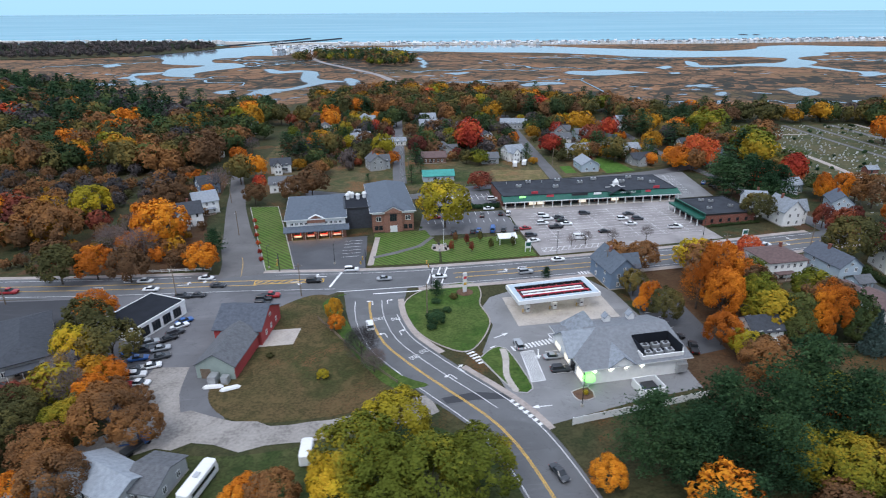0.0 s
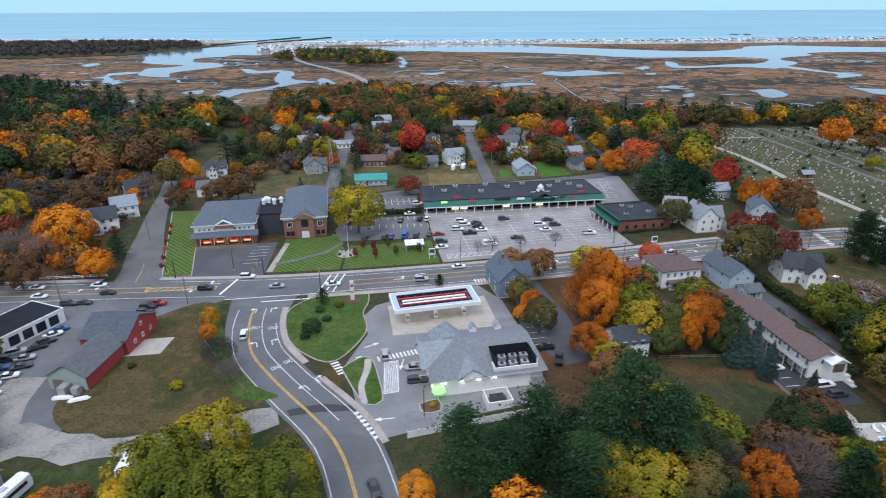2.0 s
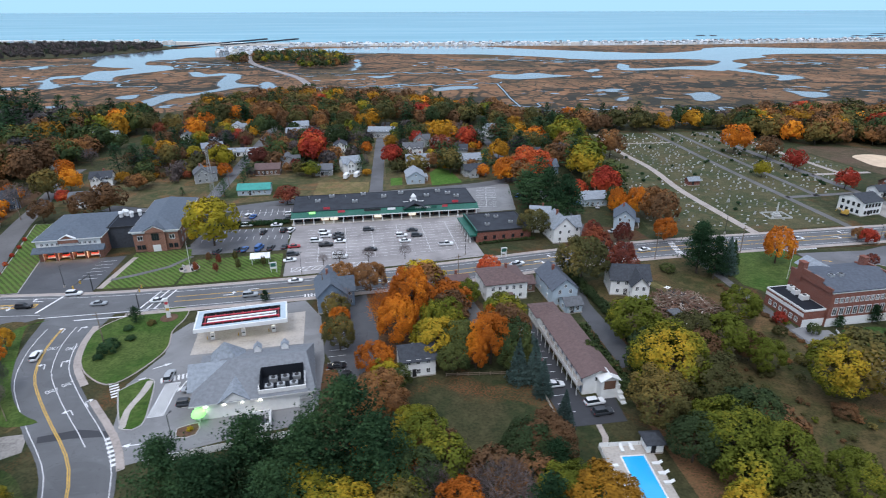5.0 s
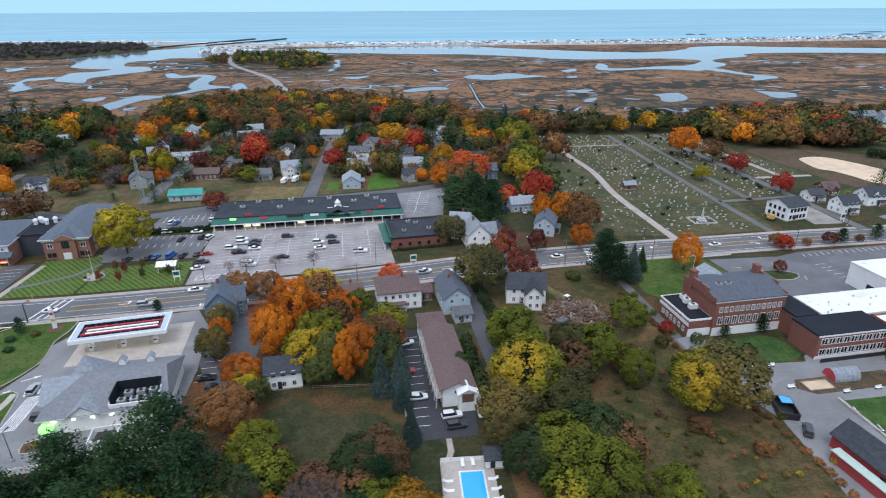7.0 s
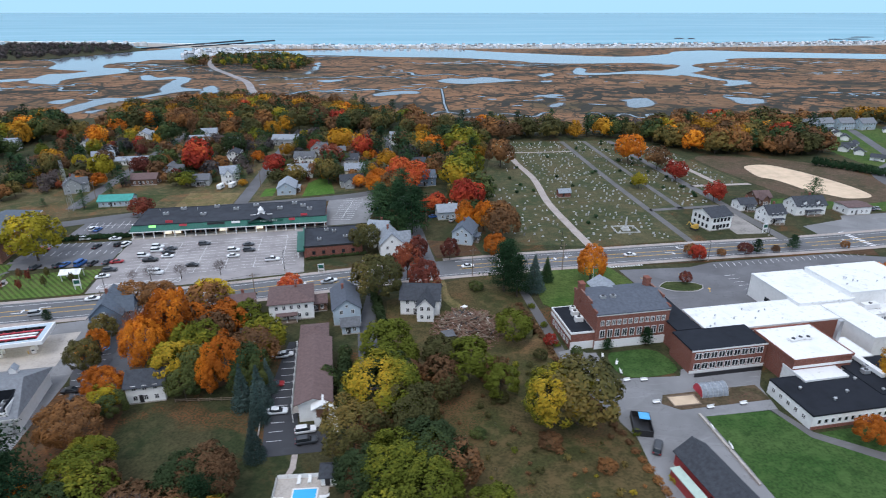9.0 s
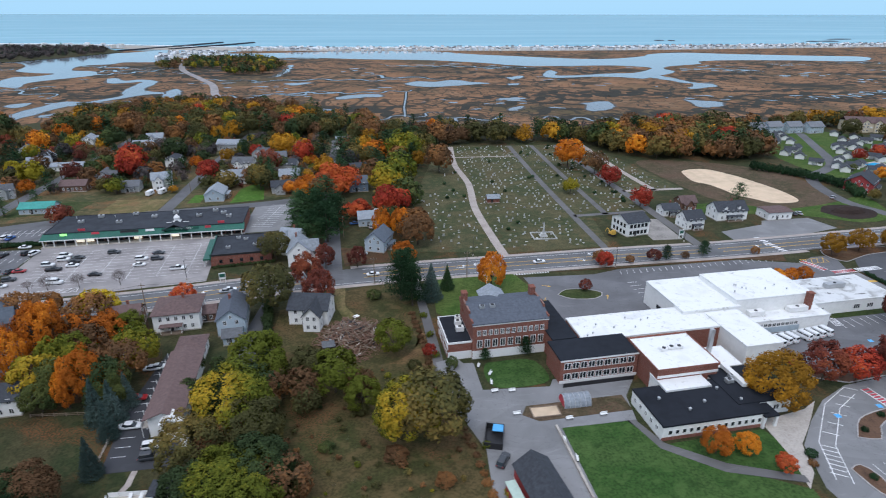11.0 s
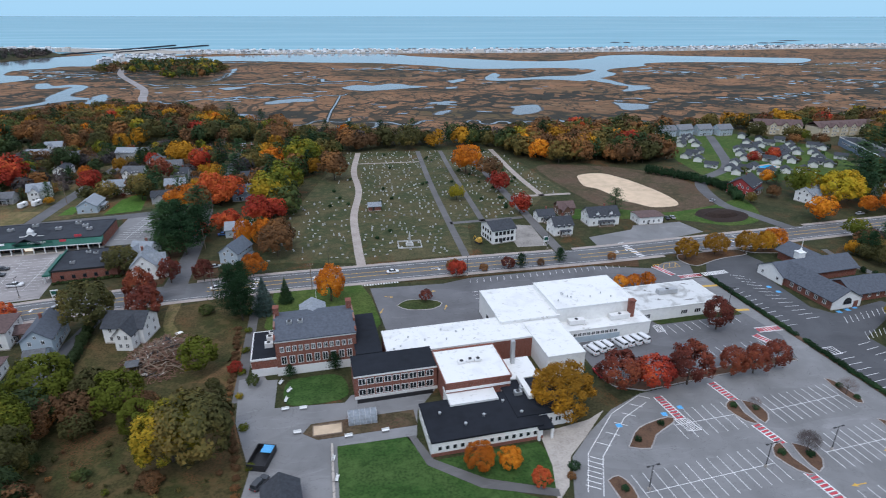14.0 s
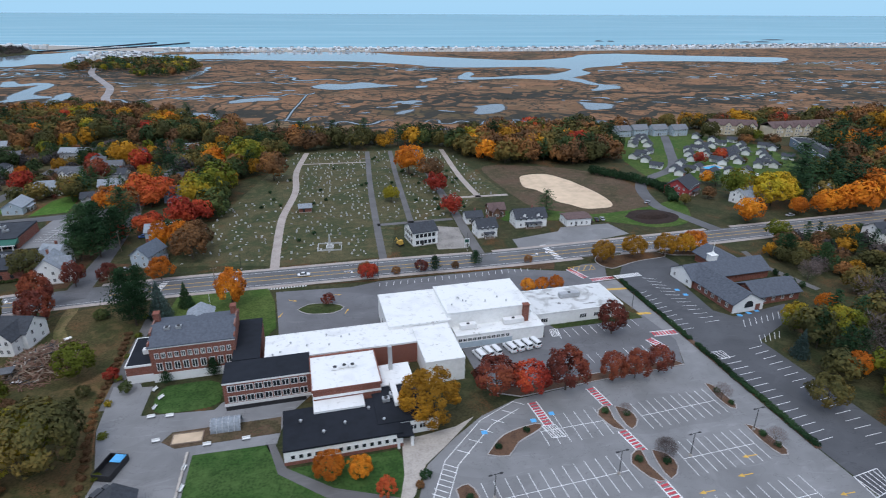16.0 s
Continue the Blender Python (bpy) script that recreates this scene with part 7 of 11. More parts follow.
for x in (2.4, 6.2, 10, 13.8):
    part("wall_lamp", boxes((-0.2, 0.2, -0.25, 0.0, 3.3, 3.5)), M["lamp"], store, at=pose(x, 0, 0))
part("plant_screen", boxes((22.2, 24.6, -1.2, -0.05, 1.0, 3.0)), M["metal"], store)
dome = thing("green_dome", 37.3, 104.9, 0, 8, "glowing pale green dome awning at the store corner", "awning")
bm = bmesh.new()
bmesh.ops.create_uvsphere(bm, u_segments=14, v_segments=8, radius=1.5)
bmesh.ops.delete(bm, geom=[q for q in bm.verts if q.co.z < -0.2], context="VERTS")
part("shell", bm, M["neon_green"], dome, at=pose(0, 0, 2.0))
part("post", boxes((-0.1, 0.1, -0.1, 0.1, 0, 2.2)), M["trim"], dome)
encl = thing("bin_enclosure", 47.8, 100.0, 0, 10, "white walled bin enclosure with a blue bin", "enclosure")
part("wall", boxes((0, 5.6, 0, 0.25, 0, 2.0), (0, 0.25, 0.25, 4.6, 0, 2.0), (5.35, 5.6, 0.25, 4.6, 0, 2.0), (0, 5.6, 4.6, 4.85, 0, 2.0)), M["trim"], encl)
part("bin", boxes((1.2, 4.2, 1.2, 3.4, 0, 1.5)), M["blue_wall"], encl)
part("lid", boxes((1.1, 4.3, 1.1, 3.5, 1.5, 1.62)), M["dark"], encl)
fence = thing("fence", 30.6, 92.4, 0, 13, "white vinyl panel fence", "fence")
for k in range(14):
    part("panel", boxes((k * 2.3, k * 2.3 + 2.18, -0.04, 0.04, 0.1, 1.75)), M["trim"], fence)
    part("post", boxes((k * 2.3 - 0.08, k * 2.3 + 0.08, -0.08, 0.08, 0, 1.95)), M["trim"], fence)
sign = thing("pylon_sign", 14.0, 152.6, 0, 20, "tall white pylon sign with a coloured panel on a mulch bed", "sign")
part("pylon", boxes((-0.55, 0.55, -0.25, 0.25, 0.2, 6.4)), M["trim"], sign)
part("panel", boxes((-0.45, 0.45, -0.3, -0.25, 2.6, 3.4)), M["paint_y"], sign)
part("stripe", boxes((-0.45, 0.45, -0.31, -0.25, 4.6, 5.4)), M["paint_r"], sign)
bm = bmesh.new()
tube(bm, (0, 0, 0.05), (0, 0, 0.3), 2.6, 2.2, 14)
part("bed", bm, M["mulch"], sign)

# -- the workshop side of the road --
auto = thing("repair_shop", *centred(-73, 139.5, -24, 12, 17), 0, -24, "low white repair shop with a black flat roof", "workshop")
claim(*centred(-73, 139.5, -24, 12, 17), -24, 12, 17)
ab = block(auto, "wall", 0, 0, 12, 17, 4.0, "white", "tar", 0.25, "trim")
row(auto, "e", 4, 0.6, 12, 17, 2.6, 2.6, frame="dark", panes=3)
row(auto, "s", 3, 1.2, 12, 17, 1.4, 1.4)
barn = thing("barn", -50.6, 113.4, 0, -7, "red barn with a grey roof and grey front", "barn")
claim(-50.6, 113.4, -7, 11, 30)
part("wall", gable_wall(15, 9, 3.6, 2.8), M["red_wall"], barn, at=pose(9, 0, 0, 0, 0, 90))
part("roof", gable_roof(15, 9, 3.6, 2.8, 0.4), M["shingle"], barn, at=pose(9, 0, 0, 0, 0, 90))
part("front", gable_wall(0.1, 9, 3.55, 2.7), M["green_wall"], barn, "weathered grey-green board front", at=pose(9, -0.11, 0, 0, 0, 90))
part("rear_wall", gable_wall(12, 14, 4.2, 3.4), M["red_wall"], barn, at=pose(-2.2, 14.5, 0))
part("rear_roof", gable_roof(12, 14, 4.2, 3.4, 0.4), M["shingle_m"], barn, at=pose(-2.2, 14.5, 0))
for y in (18, 21.5, 25):
    window(barn, 9.82, y, 1.2, 90, 1.0, 1.3)
window(barn, 9.82, 21.5, 4.6, 90, 1.0, 1.0)
part("tank", boxes((-0.9, 0.9, -1.2, 1.2, 0, 2.2)), M["metal"], barn, at=pose(4.6, -1.6, 0))
part("tank", boxes((-0.8, 0.8, -0.8, 0.8, 0, 1.8)), M["metal"], barn, at=pose(7.2, -1.4, 0))
part("door", boxes((-1.2, 1.2, -0.12, 0, 0, 2.6)), M["wood"], barn, at=pose(2.2, -0.05, 0))
house(-97, 127.5, 30, 12, 25, 3.6, 2.4, "grey_wall", "shingle_d", "low dark-roofed shop with a pale porch", hip=True, chimney=False, porch=(3, 6, 3))
house(-54.5, 80.5, -30, 13, 8, 3.0, 2.0, "grey_wall", "shingle_l", "grey shed with a pale metal roof", chimney=False, name="shed")
house(-46.6, 80.6, -14, 6, 9, 3.2, 1.6, "grey_wall", "shingle", "grey lean-to shed beside the drive", chimney=False, name="shed")
# -- houses along the main road and the motel --
house(112.8, 161.5, 8, 13, 12, 5.8, 2.6, "white", "shingle_b", "white two-storey house with a brown hipped roof", hip=True, porch=(2, 6, 2))
house(129.6, 158.5, 98, 14, 8, 5.4, 3.0, "pale_blue", "shingle_m", "pale blue two-storey house with a grey gabled roof", ell=None)
house(131.6, 148.5, 8, 5, 5, 2.8, 1.4, "pale_blue", "shingle", "small pale blue porch annexe", chimney=False, name="annexe")
house(153, 160.5, -8, 12, 9.5, 5.4, 3.2, "white", "shingle_d", "derelict white house with a charcoal roof", ell=(5.5, 5, 4))
house(60.2, 158.5, 100, 13, 8.5, 5.6, 4.0, "blue_wall", "shingle_u", "blue-grey house with a steep blue roof", porch=None, ell=(3, 5, 2.5))
house(84.8, 121.6, 8, 8.5, 7.5, 4.8, 2.4, "white", "shingle_d", "small white outbuilding with a black roof", chimney=False, name="outbuilding")
house(97.5, 160, 10, 9, 8, 4.6, 2.6, "brown_wall", "shingle_b", "brown house half hidden by orange trees", porch=(1, 5, 2))
house(120.6, 163.5, 8, 5, 6, 3, 1.4, "brown_wall", "shingle_b", "small brown garage beside the house", chimney=False, name="garage")
motel = thing("motel", 122.9, 107.9, 0, 6.2, "long two-storey white motel with a brown roof", "motel")
claim(122.9, 107.9, 6.2, 8, 28)
part("wall", gable_wall(27, 7, 5.4, 1.3), M["white"], motel, at=pose(7, 0, 0, 0, 0, 90))
part("roof", gable_roof(27, 7, 5.4, 1.3, 0.9), M["shingle_b"], motel, at=pose(7, 0, 0, 0, 0, 90))
part("gallery", boxes((-1.6, 0, 0, 27, 2.65, 2.85)), M["concrete"], motel)
for k in range(10):
    part("post", boxes((-1.55, -1.42, k * 3 - 0.06, k * 3 + 0.06, 0, 5.3)), M["trim"], motel)
    part("railing", boxes((-1.55, -1.48, k * 3, k * 3 + 2.9, 2.9, 3.8)), M["trim"], motel)
    if k < 9:
        for z in (0.2, 3.0):
            part("door", boxes((-0.06, 0, k * 3 + 0.5, k * 3 + 1.4, z, z + 2.0)), M["blue_wall"], motel)
            window(motel, -0.01, k * 3 + 2.2, z + 0.8, -90, 1.2, 1.2)
row(motel, "e", 9, 3.6, 7, 27, 1.2, 1.2)
window(motel, 3.5, -0.01, 3.4, 0, 1.6, 1.3)
part("porch", gable_wall(2.4, 4.0, 5.0, 1.0), M["white"], motel, at=pose(7.4, -2.4, 0, 0, 0, 90))
part("porch_roof", gable_roof(3.0, 4.0, 5.0, 1.0, 0.5), M["trim"], motel, at=pose(7.4, -2.4, 0.05, 0, 0, 90))
part("porch_opening", boxes((4.0, 6.8, -2.46, -2.41, 2.6, 4.8)), M["brown_wall"], motel)
part("stair", boxes((7.4, 8.6, -5.2, 0.6, 0, 0.3), (7.4, 8.6, -4.2, 0.6, 0.3, 0.9), (7.4, 8.6, -3.0, 0.6, 0.9, 1.7), (7.4, 8.6, -1.6, 0.6, 1.7, 2.7)), M["trim"], motel)
house(122.2, 142.2, 6, 7, 7.4, 3.6, 1.6, "white", "shingle_b", "motel office with a brown hipped roof", hip=True, name="motel_office", chimney=False)
pool = thing("swimming_pool", 121, 78, 0, 0, "bright blue swimming pool in a white fenced deck", "swimming pool")
claim(121, 78, 0, 11, 13)
part("deck", boxes((0, 10.6, -4, 12.6, -0.05, 0.12)), M["concrete"], pool)
part("water", boxes((3.8, 8.3, -3, 9.4, 0.1, 0.135)), M["pool"], pool)
part("coping", boxes((3.5, 8.6, 9.4, 9.7, 0.1, 0.2), (3.5, 3.8, -3, 9.4, 0.1, 0.2), (8.3, 8.6, -3, 9.4, 0.1, 0.2)), M["trim"], pool)
rail_me = mesh_of(boxes((0, 2.0, -0.02, 0.02, 0.1, 1.2)), M["trim"], "fence_panel")
for k in range(5):
    part("fence_panel", rail_me, None, pool, at=pose(0.1 + k * 2.1, 12.5, 0))
for k in range(7):
    part("fence_panel", rail_me, None, pool, at=pose(0.05, -3.8 + k * 2.3, 0, 0, 0, 90))
house(131.8, 89.6, 0, 3.4, 3.4, 2.4, 1.6, "white", "shingle_d", "small white pool house with a dark hipped roof", hip=True, chimney=False, name="pool_house", wins=False)
house(208.6, 74.3, -79.4, 30, 7.2, 3.6, 2.6, "red_wall", "shingle_d", "long red shed with a charcoal roof", chimney=False, name="shed", wins=False)
lean = thing("lean_to", 202.3, 88.4, 0, -79.4, "low red lean-to with a pale green roof beside the shed", "shed")
part("wall", boxes((3, 15, -3.0, -1.2, 0, 2.4)), M["red_wall"], lean)
part("roof", boxes((2.8, 15.2, -3.2, -1.0, 2.4, 2.55)), M["pale_green"], lean)

# -- the school --
SR = 6.0
school = thing("school", 196.5, 131.5, 0, SR, "brick and white school of many joined flat-roofed wings", "school")
SM = pose(196.5, 131.5, 0, 0, 0, SR)
SI = SM.inverted()


def local(x, y):
    p = SI @ Vector((x, y, 0))
    return p.x, p.y


def sblock(name, x, y, w, d, h, wall, roof, rz=0.0, parapet=0.18, cap="trim", label=""):
    lx, ly = local(x, y)
    claim(x, y, SR + rz, w, d, 0.5)
    return block(school, name, lx, ly, w, d, h, wall, roof, parapet, cap, label, rz)


def stone_row(b, n, z, w, ww, wh, d=0.0, side="s", a=0.04, bb=0.96, panes=2):
    row(b, side, n, z, w, d, ww, wh, a, bb, "trim", panes)


old = sblock("old_wing", 199.8, 132.8, 21.5, 16, 10.6, "brick", "tar", label="three-storey brick wing with a grey roof", parapet=0.3)
stone_row(old, 12, 7.2, 21.5, 1.1, 1.7)
stone_row(old, 9, 3.4, 21.5, 1.5, 2.5)
part("base_course", boxes((-0.06, 21.56, -0.1, 0.0, 0, 2.6)), M["trim"], old)
stone_row(old, 9, 0.9, 21.5, 1.4, 1.3)
part("roof", gable_roof(21.5, 16, 10.75, 2.2, 0.25, 0.25), M["shingle_m"], old)
for x in (-0.3, 21.35):
    part("end_wall", boxes((x, x + 0.45, 0.2, 15.8, 10.2, 11.6), (x, x + 0.45, 4, 12, 11.6, 13.0)), M["brick"], old)
for x in (4, 7):
    hvac(old, x, 6, 12.4, 1.4, 1.2, 0.9)
for x in (0.2, 20.6):
    part("chimney", boxes((x - 0.6, x + 0.9, 11.5, 13.5, 9, 14.4), (x - 0.7, x + 1.0, 11.4, 13.6, 14.4, 14.7)), M["brick"], old)
part("portico_roof", gable_roof(9, 7, 0, 2.0), M["shingle_l"], old, at=pose(14, 13, 9.6, 0, 0, 90))
low = sblock("low_wing", 193.0, 133.0, 6.9, 15, 5.2, "brick", "tar", label="low brick end wing with a black roof")
part("base_course", boxes((-0.06, 6.9, -0.1, 0.0, 0, 2.4)), M["trim"], low)
part("stone_band", boxes((-0.1, 0.0, 0, 15, 3.2, 4.2)), M["trim"], low)
for x, y, w in ((4.6, 6, 2.2), (4.8, 9.5, 1.8), (5.2, 12, 1.4)):
    hvac(low, x, y, 5.3, w, 1.6, 1.5, "trim")
row(low, "w", 6, 0.8, 6.9, 15, 1.2, 1.5)
conn = sblock("classroom_link", 220.6, 119.4, 21.5, 9.5, 7.0, "brick", "tar", label="two-storey brick classroom link with a black roof", cap="tar", parapet=0.1)
part("cornice", boxes((-0.12, 21.62, -0.12, 0.0, 6.55, 7.05)), M["trim"], conn)
stone_row(conn, 9, 4.2, 21.5, 1.9, 1.9, panes=2)
stone_row(conn, 9, 1.1, 21.5, 1.9, 1.9, panes=2)
part("base_course", boxes((-0.06, 21.56, -0.1, 0.0, 0, 0.9)), M["trim"], conn)
part("railing", boxes((0.4, 20, -1.8, -1.7, 0, 1.2)), M["dark"], conn)
sblock("link_back", 221.2, 129.6, 7.0, 22, 7.0, "brick", "tar", label="brick link with a black roof", cap="tar", parapet=0.1)
w1 = sblock("assembly_wing", 229.6, 129.0, 41.5, 12.5, 6.6, "brick", "membrane", label="long brick wing with a white roof", cap="membrane")
w2 = sblock("kitchen_wing", 243.2, 112.6, 16.6, 15.2, 7.4, "brick", "membrane", label="square brick wing with a white roof", cap="membrane")
part("band", boxes((-0.1, 16.7, -0.1, 0.0, 5.0, 5.7)), M["trim"], w2)
part("coping", boxes((-0.2, 16.8, -0.24, -0.11, 7.0, 7.75), (-0.2, 16.8, 14.9, 15.32, 7.3, 7.8), (-0.32, -0.11, -0.1, 14.9, 7.0, 7.75), (16.71, 16.95, -0.1, 14.9, 7.0, 7.75)), M["brick"], w2, "brick parapet round the white roof")
for x, y in ((6, 8), (8.4, 8.4), (10.5, 8.2)):
    hvac(w2, x, y, 7.5, 2.0, 1.0, 0.8, "trim")
sblock("canteen_wing", 243.6, 108.2, 12, 7.5, 4.5, "white", "membrane", label="low wing with a white roof", cap="membrane")
w4 = sblock("office_wing", 258.4, 116.5, 10, 9, 4.4, "brick", "membrane", label="small brick wing with a white roof", cap="membrane")
part("chimney", boxes((-0.5, 0.5, -0.5, 0.5, 4, 11.5)), M["metal"], w4, at=pose(5, 7, 0))
part("duct", boxes((-0.7, 0.7, -9.0, 0, 4.6, 5.6)), M["trim"], w4, at=pose(4.2, 0, 0))
cl = sblock("classroom_wing", 237.6, 96.4, 26.5, 14.0, 4.0, "white", "tar", label="single-storey white classroom wing with a black roof", parapet=0.08, cap="tar")
stone_row(cl, 14, 1.4, 26.5, 1.1, 1.3, panes=1)
part("base_course", boxes((-0.06, 26.56, -0.1, 0.0, 0, 0.9)), M["brick"], cl)
row(cl, "w", 5, 1.4, 27, 14.5, 1.1, 1.3)
cl2 = sblock("entrance_wing", 258.6, 102.3, 14.2, 14.2, 4.2, "white", "tar", label="white entrance wing with a black roof", parapet=0.08, cap="tar")
row(cl2, "s", 3, 1.2, 14.2, 13, 1.6, 1.5, 0.5, 0.97)
part("canopy", boxes((3.6, 7.4, -4.6, 0, 3.2, 3.6)), M["tar"], cl2)
for x in (3.9, 7.1):
    part("pillar", boxes((x - 0.3, x + 0.3, -4.4, -3.8, 0, 3.2)), M["trim"], cl2)
for x, y in ((4, 9), (14, 6), (20, 10), (23, 5), (9, 4)):
    vent(cl, x, y, 4.1, 0.5, 0.25)
for x, y in ((3, 8), (5, 9.5)):
    hvac(cl2, x, y, 4.3, 1.8, 1.4, 1.1)
g0 = sblock("gym_base", 263.2, 140.5, 18.8, 21, 7.6, "white", "membrane", label="white hall with a flat white roof", cap="membrane")
part("window", boxes((0.6, 3.2, -0.05, 0, 1.5, 3.2)), M["glass"], g0, at=pose(0, 14, 0, 0, 0, -90))
g1 = sblock("gymnasium", 281.0, 143.2, 26.4, 18.6, 9.2, "white", "membrane", label="tall white gymnasium with a flat white roof", cap="membrane")
part("chimney", boxes((23.8, 25.4, -1.7, -0.1, 4, 9.8), (23.6, 25.6, -1.9, -0.1, 9.8, 10.1)), M["brick"], g1)
g2 = sblock("corridor_wing", 272.0, 122.0, 10.8, 19, 6.8, "white", "membrane", label="white corridor wing", cap="membrane")
row(g2, "e", 4, 3.2, 10.8, 19, 1.6, 1.4)
g3 = sblock("gym_front", 283.0, 138.0, 27.6, 8.6, 4.3, "white", "membrane", label="white low front of the gymnasium", cap="membrane")
row(g3, "s", 11, 2.2, 17, 8, 1.3, 1.2, 0.02, 0.98, panes=2)
part("band", boxes((0.2, 17.4, -0.06, 0, 0.2, 2.0)), M["pale_blue"], g3)
for x, y, w in ((4.5, 3.8, 5.0), (19.0, 3.9, 6.4)):
    hvac(g3, x, y, 4.4, w, 2.0, 1.6, "trim")
g4 = sblock("east_wing", 309.4, 147.4, 31, 16, 4.4, "white", "membrane_old", label="low white east wing with a stained roof", cap="membrane")
for x in (3.5, 17, 22, 27.5):
    window(g4, x, -0.01, 1.2, 0, 2.4, 1.6, "trim", 3)
hvac(g4, 16, 9, 4.5, 7, 2.0, 1.6, "metal")
for k in range(16):
    vent(g1 if k % 2 else w1, 2 + (k * k * 5.3) % 22, 2 + (k * k * 3.7) % 9, 9.5 if k % 2 else 6.7, 0.35, 0.16)
gh = thing("greenhouse", 219.2, 108.4, 0, 4, "rounded plastic greenhouse with a red and white end", "greenhouse")
bm = bmesh.new()
arc = [(3.0 - 2.2 * math.cos(k * math.pi / 10), 2.6 * math.sin(k * math.pi / 10)) for k in range(11)]
va, vb = [bm.verts.new((0, y, z)) for y, z in arc], [bm.verts.new((6.8, y, z)) for y, z in arc]
for k in range(10):
    bm.faces.new((va[k], vb[k], vb[k + 1], va[k + 1]))
part("cover", bm, M["shingle_l"], gh, "translucent grey plastic cover")
bm = bmesh.new()
bm.faces.new([bm.verts.new((0.01, y, z)) for y, z in arc])
part("end_wall", bm, M["paint_r"], gh)
for k in range(6):
    bm = bmesh.new()
    for (y0, z0), (y1, z1) in zip(arc, arc[1:]):
        tube(bm, (k * 1.36, y0, z0 * 1.01), (k * 1.36, y1, z1 * 1.01), 0.06, 0.06, 5)
    part("hoop", bm, M["metal"], gh)
sx = thing("sandpit_frame", 210.8, 106.4, 0, 4, "timber-edged sandpit with pale sand", "sandpit")
part("frame", boxes((0, 7, 0, 0.25, 0, 0.4), (0, 7, 3.6, 3.85, 0, 0.4), (0, 0.25, 0.25, 3.6, 0, 0.4), (6.75, 7, 0.25, 3.6, 0, 0.4)), M["wood"], sx)
part("sand", boxes((0.25, 6.75, 0.25, 3.6, 0, 0.3)), M["sand"], sx)
dumpster = thing("skip", 197.4, 97.6, 0, -14, "open black steel skip with a blue cover", "skip")
part("body", boxes((0, 4.2, 0, 0.15, 0, 1.7), (0, 4.2, 6.6, 6.75, 0, 1.7), (0, 0.15, 0.15, 6.6, 0, 1.7), (4.05, 4.2, 0.15, 6.6, 0, 1.7), (0.15, 4.05, 0.15, 6.6, 0, 0.3)), M["dark"], dumpster)
part("cover", boxes((1.6, 4.0, 4.0, 6.4, 1.7, 1.82)), M["paint_b"], dumpster)
for x, y, r in ((203.4, 117.4, 10), (203.2, 121.2, 80), (203.6, 125.2, 60), (207.8, 117.2, 5), (207.2, 108.2, 5), (219.2, 105.4, 8), (227.8, 106.2, 8), (216.0, 98.4, 80), (217.0, 92.4, 80), (201, 129, 70)):
    bench = thing("bench", x, y, 0.05, r, "white slatted bench on the school yard", "bench", "benches in the yard")
    part("seat", boxes((-0.9, 0.9, -0.25, 0.25, 0.42, 0.5)), M["trim"], bench)
    part("backrest", boxes((-0.9, 0.9, 0.22, 0.3, 0.5, 0.95)), M["trim"], bench)
    for s in (-0.7, 0.7):
        part("leg", boxes((s - 0.05, s + 0.05, -0.2, 0.25, 0, 0.42)), M["dark"], bench)
wallst = thing("retaining_wall", 215.4, 103.4, 0, -86, "low pale stone retaining wall beside the lawn", "wall")
for k in range(22):
    part("stone", boxes((k * 1.0, k * 1.0 + 0.94, -0.25, 0.25, 0, 0.5 + 0.05 * (k % 3))), M["concrete"], wallst)

# -- the church --
church = thing("church", 374.3, 166.8, 0, 8, "low brick church with slate-grey shingle roofs and white gables", "church")
claim(374.3, 166.8, 8, 34, 12)
part("wall", gable_wall(34, 11.5, 3.4, 3.2), M["brick"], church)
part("roof", gable_roof(34, 11.5, 3.4, 3.2, 0.7, 0.25), M["shingle_m"], church)
part("gable_front", gable_wall(0.3, 11.7, 3.3, 3.2), M["white"], church, at=pose(-0.35, -0.1, 0))
wingb = part("front_wing", gable_wall(22, 12, 3.4, 3.3), M["brick"], church, at=pose(12.6, -19.8, 0, 0, 0, 90))
part("roof", gable_roof(25, 12, 3.4, 3.3, 0.7, 0.25), M["shingle_m"], wingb)
part("gable_front", gable_wall(0.3, 12.2, 3.3, 3.3), M["white"], church, at=pose(12.7, -20.15, 0, 0, 0, 90))
claim(376, 147, 8, 13, 22)
bm = bmesh.new()
prism(bm, [(-1.7, 1.2)] + [(1.7 * math.cos(k * math.pi / 10), 1.9 + 1.7 * math.sin(k * math.pi / 10)) for k in range(11)][::-1] + [(1.7, 1.2)], 0, 0.12)
part("arched_window", bm, M["glass"], church, at=pose(6.6, -20.2, 0.4, 90))
part("door", boxes((-0.9, 0.9, -0.1, 0, 0, 2.4)), M["brick"], church, at=pose(10.4, -20.16, 0))
wingc = part("side_wing", gable_wall(18.4, 11, 3.2, 2.8), M["brick"], church, at=pose(12.4, -17.4, 0))
part("roof", gable_roof(18.4, 11, 3.2, 2.8, 0.7, 0.25), M["shingle_m"], wingc)
claim(388, 151, 8, 19, 12)
wingd = part("rear_wing", gable_wall(13, 12, 3.4, 2.6), M["brick"], church, at=pose(30.0, 8.0, 0, 0, 0, 90))
part("roof", gable_roof(14, 12, 3.4, 2.6, 0.7, 0.25), M["shingle_m"], wingd)
claim(390, 178, 8, 13, 13)
row(church, "s", 4, 1.0, 18.4, 11, 1.2, 1.5, x0=12.4, y0=-17.4)
